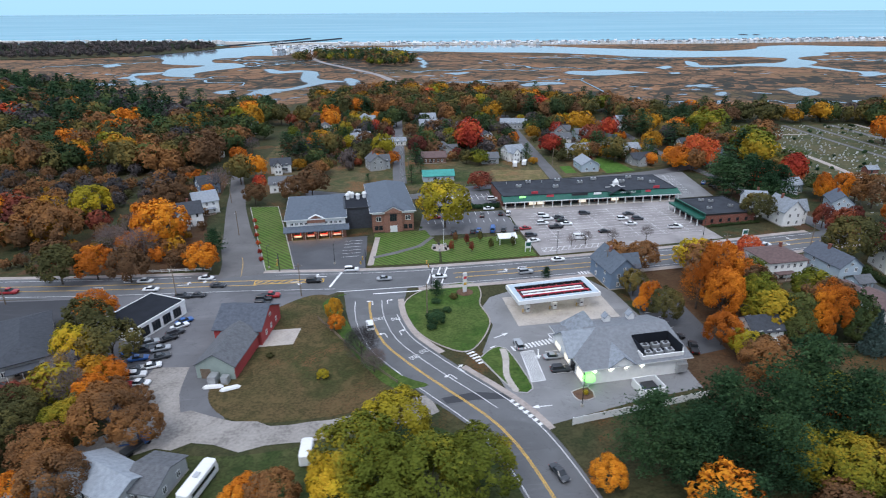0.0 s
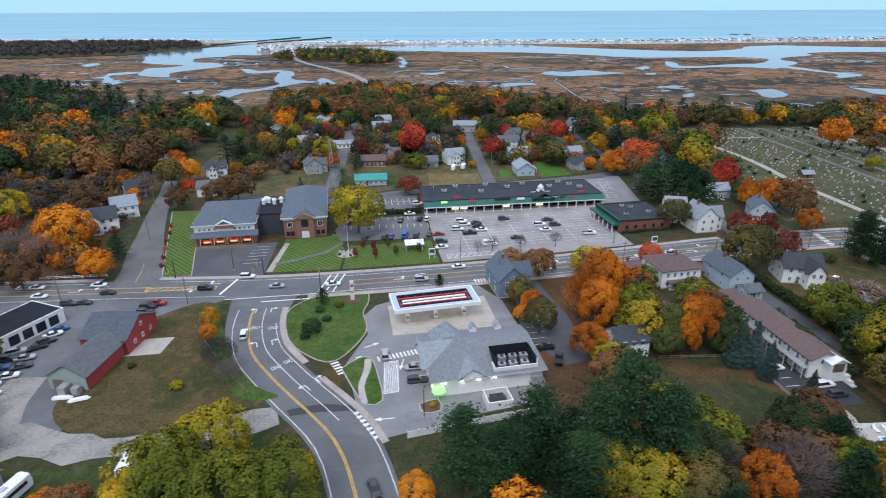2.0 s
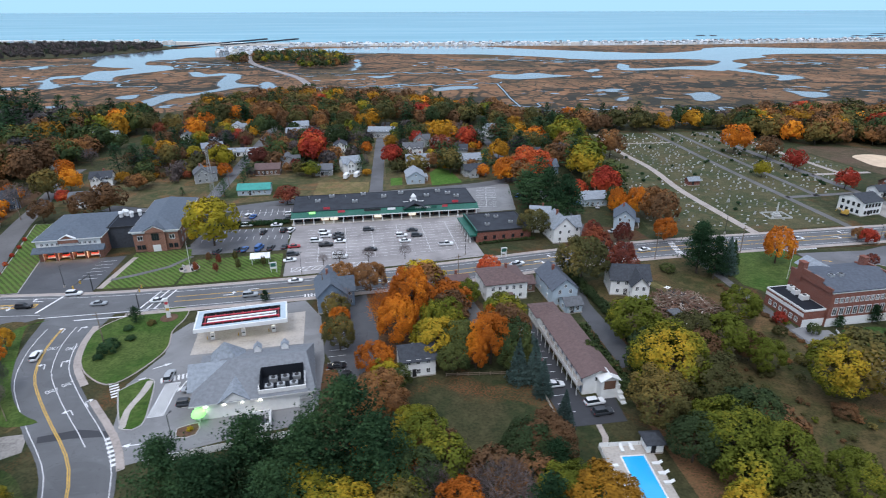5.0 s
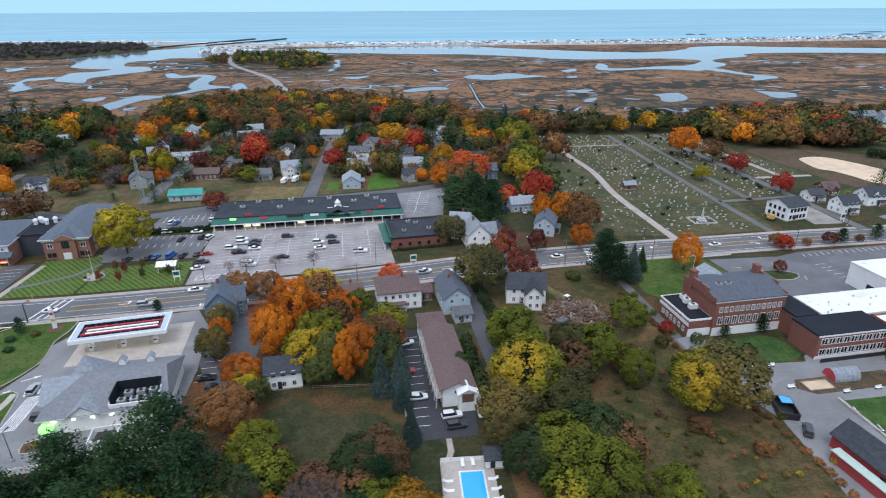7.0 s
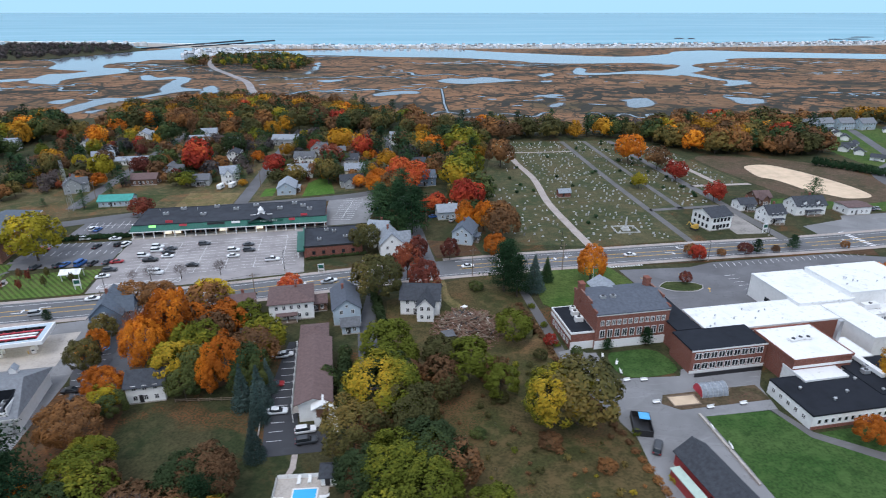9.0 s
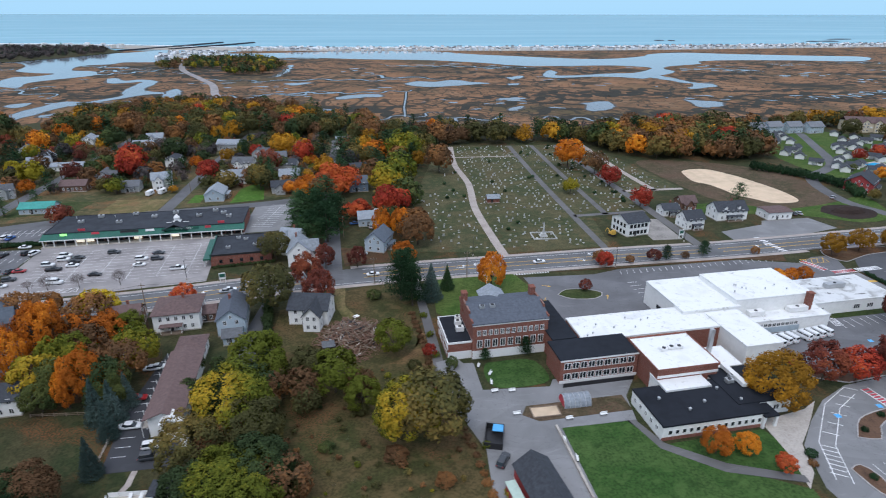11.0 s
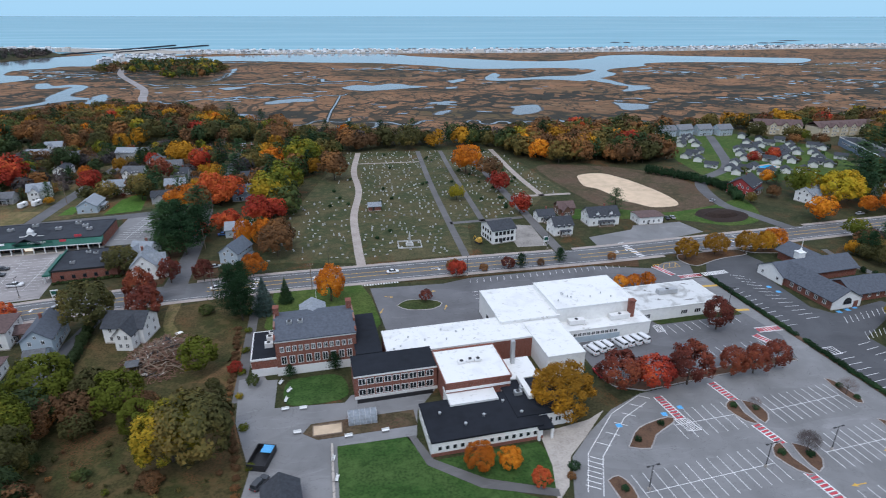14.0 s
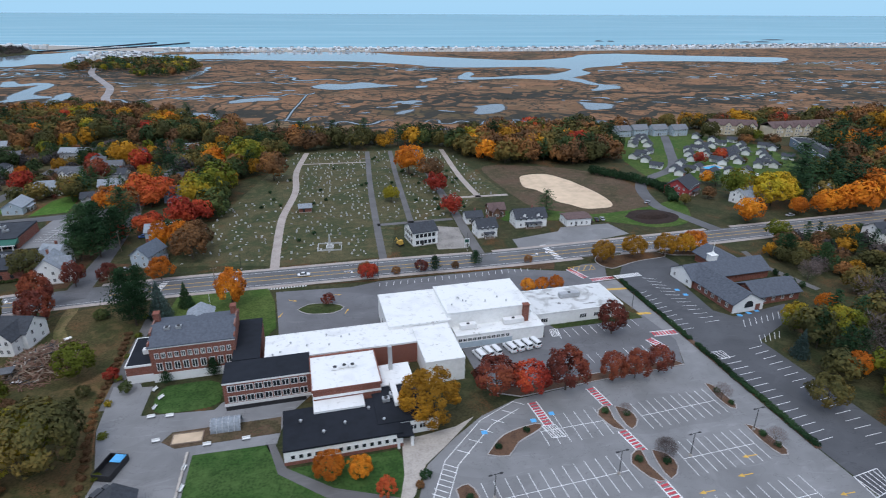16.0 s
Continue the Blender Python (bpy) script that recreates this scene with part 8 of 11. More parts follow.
for k in range(5):
    window(church, 0.59, -17.0 + k * 3.4, 1.0, -90, 1.4, 1.5)
for u in (2.2, 9.2):
    window(church, -0.4, u, 1.0, -90, 1.2, 1.5)
st = part("steeple", boxes((-1.3, 1.3, -1.3, 1.3, 5.4, 8.0), (-1.5, 1.5, -1.5, 1.5, 8.0, 8.3)), M["white"], church, at=pose(14.6, 8.4, 0))
bm = bmesh.new()
tube(bm, (0, 0, 8.3), (0, 0, 9.6), 0.9, 0.2, 8)
tube(bm, (0, 0, 9.6), (0, 0, 13.6), 0.12, 0.06, 6)
part("spire", bm, M["white"], st)

# -- houses of the residential streets --
WH = "white gabled house with a grey roof among trees"
for x, y, rz, w, d, h, rise, wall, roof, lab in (
    (-69, 297, 12, 10, 8, 4.6, 2.6, "white", "shingle_d", "white cottage with a dark gabled roof"),
    (-60, 263, 10, 14, 8, 4.4, 2.4, "white", "shingle", "white house with a low side wing"),
    (11.5, 276, 4, 15, 8, 3.0, 2.0, "pale_blue", "teal_roof", "pale bungalow with a teal shingle roof"),
    (10.6, 313, 3, 13, 9, 3.4, 2.2, "brown_wall", "shingle_b", "brown bungalow with a brown roof"),
    (54.8, 315, 10, 10, 10, 5.4, 2.8, "white", "shingle_l", WH),
    (41, 309, 4, 9, 8, 3.4, 2.2, "grey_wall", "shingle", "grey bungalow with a shingle roof"),
    (89.5, 291, 4, 13, 9, 3.8, 2.8, "pale_blue", "shingle_l", "pale grey bungalow on a green lawn"),
    (92, 320, 6, 13, 9, 4.6, 2.8, "white", "shingle_l", "white house with a pale roof"),
    (90.3, 351, 8, 12, 9, 4.6, 2.6, "white", "shingle", WH),
    (10.7, 430, 8, 11, 8, 4.6, 2.8, "white", "shingle_l", WH),
    (70, 405, 5, 18, 8, 4.4, 2.6, "grey_wall", "shingle_l", "grey house at the edge of the woods"),
    (122, 321, 8, 11, 9, 4.2, 2.8, "cream", "shingle_l", "cream house with a pale roof"),
    (121.5, 301, 4, 12, 8, 3.8, 2.2, "grey_wall", "shingle_d", "grey house behind red maples"),
    (-114, 402, 10, 16, 9, 4.8, 2.8, "grey_wall", "shingle_l", "long grey house in the woods"),
    (-20.5, 300, 20, 10, 8, 5.0, 3.0, "grey_wall", "shingle", "grey two-storey gabled house"),
    (45, 364, 5, 12, 8, 4.2, 2.4, "white", "shingle_d", WH),
    (-33, 362, 10, 12, 8, 4.6, 2.6, "white", "shingle_l", WH),
    (30, 352, 5, 10, 8, 4.0, 2.4, "grey_wall", "shingle_d", "small grey house among trees"),
    (108, 365, 5, 11, 8, 4.4, 2.6, "pale_blue", "shingle", "pale blue house among trees"),
    (112, 395, 5, 12, 9, 4.4, 2.6, "white", "shingle_d", WH),
    (35, 398, 5, 11, 8, 4.4, 2.6, "white", "shingle", WH),
    (-60, 400, 8, 12, 8, 4.4, 2.6, "white", "shingle", WH),
    (-35, 430, 8, 12, 8, 4.4, 2.6, "white", "shingle_l", WH),
    (118, 345, 5, 10, 8, 4.4, 2.6, "grey_wall", "shingle_d", "grey house among trees"),
    (138.5, 219, -14, 8, 9, 5.6, 3.2, "white", "shingle_l", "white two-storey house beside the shops"),
    (143.0, 206, 98, 11, 8.5, 6.0, 4.0, "white", "shingle_l", "white two-storey house with a grey gabled roof"),
    (173.2, 217, 70, 11, 8, 5.0, 3.2, "pale_blue", "shingle_u", "pale house with a steep blue-grey roof"),
    (169, 246, 6, 11, 8, 3.8, 2.4, "pale_blue", "shingle_l", "small pale house with cars in the yard"),
    (161, 300, 20, 10, 9, 4.8, 3.0, "blue_wall", "shingle_u", "dark blue-grey gabled house"),
    (160, 330, 10, 10, 8, 4.6, 2.8, "white", "shingle_d", WH),
    (-36, 376, 8, 10, 7.5, 4.2, 2.4, "white", "shingle_l", WH),
    (-14, 357, 6, 18, 7, 3.0, 1.6, "white", "shingle_l", "long low white house with a pale roof"),
    (10.7, 408, 4, 13, 8, 4.2, 2.6, "white", "shingle_l", "white house behind a big red maple"),
    (95, 374, 80, 10, 7.5, 5.2, 3.2, "grey_wall", "shingle", "grey two-storey gabled house by a maple"),
    (17.7, 332, 8, 11, 8, 3.6, 2.4, "grey_wall", "shingle", "grey house with a low gabled roof"),
    (145.5, 403, 10, 8, 8, 5.4, 3.0, "white", "shingle_l", "white two-storey house at the end of the street"),
    (-87.5, 234, 30, 9.5, 9, 5.6, 3.2, "white", "shingle_l", "white two-storey house with a pale gabled roof"),
    (-90, 219, 25, 12, 10, 5.4, 3.4, "white", "shingle_d", "white house with a dark roof and a porch"),
    (-95.2, 262, 35, 9, 8, 5.2, 3.0, "blue_wall", "shingle_d", "dark blue house behind bare trees"),
    (-116, 334, 10, 12, 8, 4.6, 2.8, "white", "shingle_l", WH),
    (311, 229.5, 8, 9, 8, 4.8, 3.0, "white", "shingle_d", "white house with a dark roof"),
    (334, 240, 4, 15, 9, 4.8, 3.2, "white", "shingle_d", "white house with several dark gables"),
    (309, 247, 4, 8, 7, 3.4, 2.0, "white", "shingle_d", "small white house with a dark roof"),
    (322, 256, 4, 8, 7, 3.6, 2.4, "brown_wall", "shingle_b", "weathered brown gabled house"),
    (356.6, 238.6, 4, 12, 8.6, 3.8, 0.5, "white", "shingle_b", "low white garage with dark doors"),
    (433, 279, 40, 17, 13, 4.8, 4.2, "red_wall", "shingle_d", "red barn with a charcoal roof"),
    (456, 258, 20, 11, 9, 5.2, 3.0, "white", "shingle_l", "white two-storey house by the road"),
    (484, 200, 6, 15, 9, 5.6, 3.0, "white", "shingle_d", "white house with a dark roof by the road"),
    (540, 310, 6, 11, 9, 5.0, 3.0, "grey_wall", "shingle", "grey house among pines"),
    (505, 262, 10, 11, 8, 4.4, 2.6, "grey_wall", "shingle_l", "grey house behind a hedge"),
):
    rz += (0, 90, 0, -12, 90, 8)[int(x * 3 + y) % 6] if 260 < y < 440 and x < 170 and (lab == WH or "grey" in lab) else 0
    house(x, y, rz, w, d, h, rise, wall, roof, lab, chimney=(x * 7 + y) % 3 < 1.6, ell=(w * 0.15, w * 0.4, 3.0) if int(x + 2 * y) % 3 == 0 and w < 13 else None, dormer=w >= 15 and wall == "white", porch=(w * 0.3, w * 0.5, 2.0) if (x + y) % 2 < 1 else None)

new_build = house(282.0, 226, 14, 11.0, 11.5, 6.2, 2.4, "white", "shingle_d", "new white two-storey building with black windows", chimney=False, wins=False)
for k in (0, 1):
    row(new_build, "s", 5, 0.9 + k * 2.9, 11.0, 11.5, 1.3, 1.6, frame="dark", panes=1)
    row(new_build, "w", 4, 0.9 + k * 2.9, 11.0, 11.5, 1.2, 1.6, frame="dark", panes=1)
    row(new_build, "e", 4, 0.9 + k * 2.9, 11.0, 11.5, 1.2, 1.6, frame="dark", panes=1)

# cottages of the park
COT = thing("cottage", 0, 0, 0, 0, "small white cottage with a charcoal roof", "cottage", "cottages in the park")
part("wall", gable_wall(7.6, 5.2, 2.4, 1.5), M["white"], COT)
part("roof", gable_roof(7.6, 5.2, 2.4, 1.5, 0.4), M["shingle_d"], COT)
part("porch", boxes((2, 4.4, -1.5, 0, 0, 0.3), (1.9, 4.5, -1.6, 0, 2.2, 2.32), (2.0, 2.1, -1.5, -1.4, 0.3, 2.2), (4.3, 4.4, -1.5, -1.4, 0.3, 2.2)), M["shingle"], COT)
window(COT, 6.0, -0.01, 0.9, 0, 1.6, 1.1)
COT.matrix_basis = pose(452, 318, 0, 0, 0, 50)
spots = []
PLOT = [(437, 296), (476, 302), (519, 316), (562, 364), (545, 402), (512, 420), (466, 420), (436, 352)]
for r in range(13):
    for k in range(13):
        x, y = 436 + k * 10.6 + (r % 2) * 5.3 + rng.uniform(-1.2, 1.2), 298 + r * 11.2 + rng.uniform(-1.4, 1.4)
        road_gap = min((Vector((x, y)) - q).length for q in line_f)
        if road_gap > 6.5 and inside(x, y, PLOT) and not (469 < x < 492 and 315 < y < 336) and rng.random() < 0.86:
            spots.append((x, y))
for k, (x, y) in enumerate(spots):
    copy_thing(COT, pose(x, y, 0, 0, 0, (50, -35, 42, 60)[k % 4] + rng.uniform(-8, 8)))
for k, (x, y) in enumerate(spots):
    if k % 4 == 0:
        shrub(("green", "pine", "olive", "rust")[k // 4 % 4], x + 5.2, y + 5.0, rng.uniform(2.4, 4.6), rng.uniform(2.6, 4.4), 3)
for x, y in ((464, 428), (480, 431), (496, 430), (512, 428)):
    house(x, y, 8, 13, 9, 5.4, 3.2, "pale_blue", "shingle_g", "pale grey two-storey row house", chimney=False, group="row houses at the park")
pl = thing("swimming_pool", 481, 327, 0, 20, "turquoise pool on a pale deck", "swimming pool")
part("deck", boxes((-9, 9, -5, 5, -0.05, 0.12)), M["concrete"], pl)
part("water", boxes((-6, 6, -3, 3, 0.1, 0.14)), M["pool"], pl)


def apartment(x, y, rz, n):
    """A long cream building with a row of brown-roofed gables."""
    ap = thing("apartment_building", x, y, 0, rz, "long cream apartment building with brown gabled roofs", "apartments")
    claim(x, y, rz, n * 9, 16)
    part("wall", boxes((0, n * 9, 0, 14, 0, 7.4)), M["cream"], ap)
    part("roof", gable_roof(n * 9, 14, 7.4, 3.6, 0.6), M["shingle_b"], ap)
    for k in range(n):
        g = part("gable", gable_wall(5, 5.4, 7.4, 2.6), M["cream"], ap, at=pose(k * 9 + 7.2, -1.6, 0, 0, 0, 90))
        part("roof", gable_roof(6, 5.4, 7.4, 2.6, 0.4), M["shingle_b"], g)
        part("balcony", boxes((k * 9 + 7.4, k * 9 + 9.4, -1.2, 0, 3.4, 4.4)), M["trim"], ap)
        for z in (1.0, 3.8, 6.0):
            window(ap, k * 9 + 3.4, -1.62, z, 0, 1.3, 1.4)
            window(ap, k * 9 + 5.8, -1.62, z, 0, 1.3, 1.4)


apartment(541, 429, -16, 4)
apartment(583, 410, 6, 7)
hot = thing("warehouse", 562, 312, 0, 70, "large low grey-blue building with a flat grey roof", "warehouse")
claim(562, 312, 70, 70, 26)
block(hot, "wall", 0, -10, 70, 20, 6, "blue_wall", "tar_grey", 0.3)
block(hot, "wall", 60, -60, 16, 50, 6, "blue_wall", "tar_grey", 0.3)
row(hot, "n", 16, 2.5, 70, 20, 2.0, 1.5, y0=-10)
for k in range(10):
    hvac(hot, 5 + k * 6.4, 0, 6.1, 2.6, 1.8, 1.4)

# far beach houses: too many and too small to tell apart
bm = bmesh.new()
bmr = bmesh.new()
r2 = random.Random(5)
spine = smooth([(-170, 1490), (-60, 1500), (200, 1492), (700, 1480), (1100, 1520), (1700, 1590), (2500, 1680)], 14)
for lane in (-50, -36, -22, -8, 8, 22, 36):
    for q in offset(spine, lane):
        if r2.random() < (0.75 if lane in (-50, -22, 8, 36) else 0.4):
            x, y, w, d, h = q.x + r2.uniform(-4, 4), q.y + r2.uniform(-4, 4), r2.uniform(4.5, 8.5), r2.uniform(6, 9), r2.uniform(2.2, 5.6)
            box(bm, x - w / 2, x + w / 2, y - d / 2, y + d / 2, -0.3, h, skip="bt")
            a = [bmr.verts.new(c) for c in ((x - w / 2, y - d / 2, h), (x + w / 2, y - d / 2, h), (x + w / 2, y + d / 2, h), (x - w / 2, y + d / 2, h), (x - w / 2, y, h + 2.0), (x + w / 2, y, h + 2.0))]
            for f in ((0, 1, 5, 4), (2, 3, 4, 5), (1, 2, 5), (3, 0, 4)):
                bmr.faces.new([a[i] for i in f])
for k in range(150):
    x, y = r2.uniform(-330, -120), r2.uniform(1210, 1420)
    if abs(x + 225 + (y - 1300) * 0.2) < 70:
        w, h = r2.uniform(4, 7), r2.uniform(2.2, 4.2)
        box(bm, x - w / 2, x + w / 2, y - 3, y + 3, -0.3, h, skip="bt")
        a = [bmr.verts.new(q) for q in ((x - w / 2, y - 3, h), (x + w / 2, y - 3, h), (x + w / 2, y + 3, h), (x - w / 2, y + 3, h), (x - w / 2, y, h + 2), (x + w / 2, y, h + 2))]
        for f in ((0, 1, 5, 4), (2, 3, 4, 5), (1, 2, 5), (3, 0, 4)):
            bmr.faces.new([a[i] for i in f])
for k in range(60):
    x, y = r2.uniform(-980, -470), r2.uniform(1560, 1700)
    box(bm, x - 5, x + 5, y - 4, y + 4, -0.3, r2.uniform(5, 8))
far = tagged(new("beach_houses", mesh_of(bm, M["beach_paint"], "walls")), "hundreds of small pale beach houses along the shore", "houses", kind="stuff")
part("roofs", bmr, M["beach_roof"], far)

# gravestones in loose rows
bm = bmesh.new()
r3 = random.Random(9)
for y in range(214, 400, 4):
    for x in range(186, 330, 3):
        px, py = x + r3.uniform(-1.2, 1.2), y + r3.uniform(-1.6, 1.6)
        west = px < 219
        if r3.random() < (0.16 if west and py > 290 else 0.52) and inside(px, py, CEM) and not any(abs(px - c) < 3.0 for c in (220, 263.4, 279, 302 - (py - 260) * 0.03, 316)) and not (px > 266 and py < 254):
            w, h = r3.uniform(0.3, 0.85), r3.choice((0.12, 0.4, 0.6, 0.8, 1.0))
            box(bm, px - w / 2, px + w / 2, py - 0.2, py + 0.2, 0, h, skip="b")
            box(bm, px - w / 2 - 0.15, px + w / 2 + 0.15, py - 0.3, py + 0.3, 0, 0.15, skip="b")
tagged(new("gravestones", mesh_of(bm, M["stone"], "gravestones")), "rows of small pale and grey gravestones", "gravestones", kind="stuff")
mon = thing("monument", 243, 223.5, 0.04, 0, "pale stone obelisk with a small figure on a stepped base", "monument")
part("base", boxes((-1.6, 1.6, -1.6, 1.6, 0, 0.5), (-1.1, 1.1, -1.1, 1.1, 0.5, 1.3)), M["stone"], mon)
bm = bmesh.new()
tube(bm, (0, 0, 1.3), (0, 0, 5.6), 0.55, 0.25, 4)
tube(bm, (0, 0, 5.6), (0, 0, 6.2), 0.3, 0.02, 4)
part("shaft", bm, M["stone"], mon)
part("plot_wall", boxes((-5, 5, -4, -3.7, 0, 0.5), (-5, 5, 3.7, 4, 0, 0.5), (-5, -4.7, -3.7, 3.7, 0, 0.5), (4.7, 5, -3.7, 3.7, 0, 0.5)), M["stone"], mon)
house(229.4, 272.5, 4, 6, 4, 2.6, 1.4, "brick", "shingle_l", "small brick cemetery shed with a grey roof", chimney=False, name="shed", wins=False)

# ---- vehicles ----
PAINT = {"white": (0.72, 0.73, 0.74), "black": (0.012, 0.012, 0.014), "dark": (0.045, 0.05, 0.058), "silver": (0.36, 0.38, 0.40), "red": (0.33, 0.02, 0.025), "blue": (0.03, 0.11, 0.33)}
COAT = {}
for k, c in PAINT.items():
    COAT[k] = plain("car_paint_" + k, c, 0.28, 0.1 if k == "silver" else 0.0, 0.05, 0.4)
M["tail"] = plain("tail_lamp", (0.4, 0.01, 0.01), 0.3)
M["head"] = plain("head_lamp", (0.7, 0.7, 0.68), 0.15)
SHAPES = {  # length, width, roof height, beltline, cabin from, to, windscreen rake, rear rake
    "sedan": (4.7, 1.82, 1.45, 0.92, -1.35, 1.05, 0.75, 0.55),
    "suv": (4.75, 1.9, 1.72, 1.05, -2.2, 0.95, 0.6, 0.25),
    "pickup": (5.6, 1.98, 1.82, 1.12, -0.55, 1.25, 0.55, 0.15),
    "van": (5.5, 2.0, 2.25, 1.2, -2.65, 1.75, 0.6, 0.1),
}


CARS = {}


def car(kind, col, x, y, rz, z=0.06):
    if (kind, col) not in CARS:
        L, W, H, B, c0, c1, rake, rear = SHAPES[kind]
        top = thing("car" if kind in ("sedan", "suv") else kind, x, y, z, rz, {"dark": "dark grey"}.get(col, col) + " " + {"sedan": "saloon car with dark windows", "suv": "tall estate car with dark windows", "pickup": "pickup truck with an open bed", "van": "passenger van with dark windows"}[kind], "car" if kind in ("sedan", "suv") else kind)
        h, w = L / 2, W / 2
        bm = bmesh.new()
        nose = B - 0.12
        hull(bm, [rounded(-h + 0.1, h - 0.1, w - 0.08, 0.28), rounded(-h, h, w, 0.5), rounded(-h, h, w, nose - 0.1), rounded(-h + 0.08, h - 0.15, w - 0.08, nose + 0.04, 0.3)])
        body = part("body", bm, COAT[col], top)
        bm = bmesh.new()
        hull(bm, [rounded(c0 - 0.05, c1 + 0.2, w - 0.09, nose, 0.15), rounded(c0 + rear * 0.25, c1 - rake * 0.35, w - 0.14, B + 0.15, 0.15), rounded(c0 + rear, c1 - rake, w - 0.26, H - 0.07, 0.2)])
        part("cabin" if kind == "van" else "cabin_glass", bm, COAT[col] if kind == "van" else M["glass"], top)
        if kind == "van":
            for sy in (-1, 1):
                for k in range(2):
                    part("side_window", boxes((-2.3 + k * 1.84, -0.6 + k * 1.84, sy * (w - 0.19) - 0.03, sy * (w - 0.19) + 0.03, B + 0.22, H - 0.4)), M["glass"], top)
            part("windscreen", boxes((-0.03, 0.03, -w + 0.3, w - 0.3, 0, 0.78)), M["glass"], top, at=pose(c1 - 0.06, 0, B + 0.1, 0, -32, 0))
            part("rear_window", boxes((-0.03, 0.03, -w + 0.35, w - 0.35, 0, 0.6)), M["glass"], top, at=pose(c0 + 0.02, 0, B + 0.2, 0, 5, 0))
        bm = bmesh.new()
        hull(bm, [rounded(c0 + rear - 0.06, c1 - rake + 0.06, w - 0.24, H - 0.08, 0.2), rounded(c0 + rear + 0.05, c1 - rake - 0.05, w - 0.32, H, 0.2)])
        part("roof", bm, COAT[col], top)
        if kind == "pickup":
            part("bed", boxes((-h + 0.12, c0 - 0.15, -w + 0.16, w - 0.16, nose - 0.02, nose + 0.06)), M["dark"], top)
        bm = bmesh.new()
        tube(bm, (0, -0.11, 0), (0, 0.11, 0), 0.33, 0.33, 12)
        tyre = mesh_of(bm, M["rubber"], "wheel")
        for sx in (-0.3, 0.31):
            for sy in (-1, 1):
                part("wheel", tyre, None, top, at=pose(sx * L, sy * (w - 0.1), 0.33 - 0.02))
        for sy in (-1, 1):
            part("headlight", boxes((h - 0.12, h - 0.01, sy * (w - 0.35) - 0.2, sy * (w - 0.35) + 0.2, nose - 0.22, nose - 0.08)), M["head"], top)
            part("tail_light", boxes((-h - 0.01, -h + 0.12, sy * (w - 0.28) - 0.14, sy * (w - 0.28) + 0.14, nose - 0.26, nose - 0.06)), M["tail"], top)
        CARS[(kind, col)] = top
        return top
    return copy_thing(CARS[(kind, col)], pose(x, y, z, 0, 0, rz))


car("suv", "white", 51.3, 217.9, 0)
car("suv", "white", 52.3, 213.9, 3)
car("suv", "white", 49.2, 209.0, 0)
car("sedan", "dark", 57.0, 215.6, 4)
car("sedan", "black", 57.4, 211.7, 4)
car("pickup", "black", 53.4, 204.5, 5)
car("sedan", "white", 58.4, 207.9, 4)
car("sedan", "red", 41.6, 204.0, 10)
car("suv", "dark", 42.3, 196.5, 12)
car("sedan", "white", 42.2, 191.1, 15)
car("van", "white", 59.7, 192.7, 0)
car("suv", "dark", 68.7, 219.6, 4)
car("suv", "white", 81.9, 212.1, 4)
car("sedan", "white", 83.2, 206.4, 4)
car("sedan", "dark", 86.3, 217.8, 4)
car("suv", "dark", 87.9, 211.8, 4)
car("sedan", "black", 70.5, 198.8, 0)
car("pickup", "white", 98.7, 201.8, 3)
car("suv", "dark", 14.1, 201.0, 80)
car("suv", "dark", 21.4, 202.3, 80)
car("sedan", "blue", 23.7, 202.7, 80)
car("van", "blue", 29.0, 203.0, 80)
car("suv", "dark", 33.2, 203.3, 80)
car("sedan", "dark", 38.1, 204.2, 80)
car("sedan", "red", 7.8, 218.5, 5)
car("suv", "white", 16.3, 240.2, 80)
car("sedan", "blue", 18.6, 239.3, 80)
car("suv", "white", 18.6, 228.9, 5)
car("suv", "white", 34.0, 241.5, 10)
car("sedan", "dark", 34.2, 236.0, 10)
car("sedan", "black", 27.0, 220.0, 80)
car("suv", "black", 34.7, 221.6, 80)
car("suv", "white", 37.7, 221.4, 75)
car("sedan", "white", 30.6, 228.1, 5)
car("suv", "white", -69.7, 115.3, 20)
car("suv", "white", -64.9, 114.6, 10)
car("sedan", "white", -62.7, 111.4, 0)
car("suv", "red", -66.3, 110.6, 10)
car("sedan", "white", -62.9, 118.1, 20)
car("sedan", "blue", -64.4, 106.6, 5)
car("sedan", "blue", -70.3, 124.6, 20)
car("suv", "dark", -67.4, 125.5, 15)
car("sedan", "silver", -63.7, 125.8, 20)
car("suv", "dark", -62.9, 133.3, 40)
car("sedan", "white", -63.0, 136.7, 40)
car("sedan", "blue", -62.8, 139.4, 40)
car("sedan", "dark", -62.3, 122.1, 25)
car("sedan", "blue", -67.3, 121.7, 15)
car("suv", "silver", -67.5, 128.6, 30)
car("sedan", "black", -63.6, 130.5, 35)
car("sedan", "dark", -65.9, 116.9, 15)
car("suv", "black", -44.0, 147.9, 5)
car("pickup", "red", -42.9, 153.1, 0)
car("sedan", "dark", -64.4, 154.8, 0)
car("suv", "dark", -68.3, 154.4, 0)
car("sedan", "silver", -90.6, 154.0, 0)
car("sedan", "white", -83.9, 165.6, 0)
car("sedan", "white", -79.7, 159.5, 0)
car("sedan", "white", -65.7, 166.5, 0)
car("sedan", "dark", -60.4, 161.0, 0)
car("suv", "black", -31.8, 162.3, 0)
car("suv", "white", -21.0, 170.0, 3)
car("sedan", "silver", -10.2, 162.6, 3)
car("sedan", "white", 7.0, 163.1, 5)
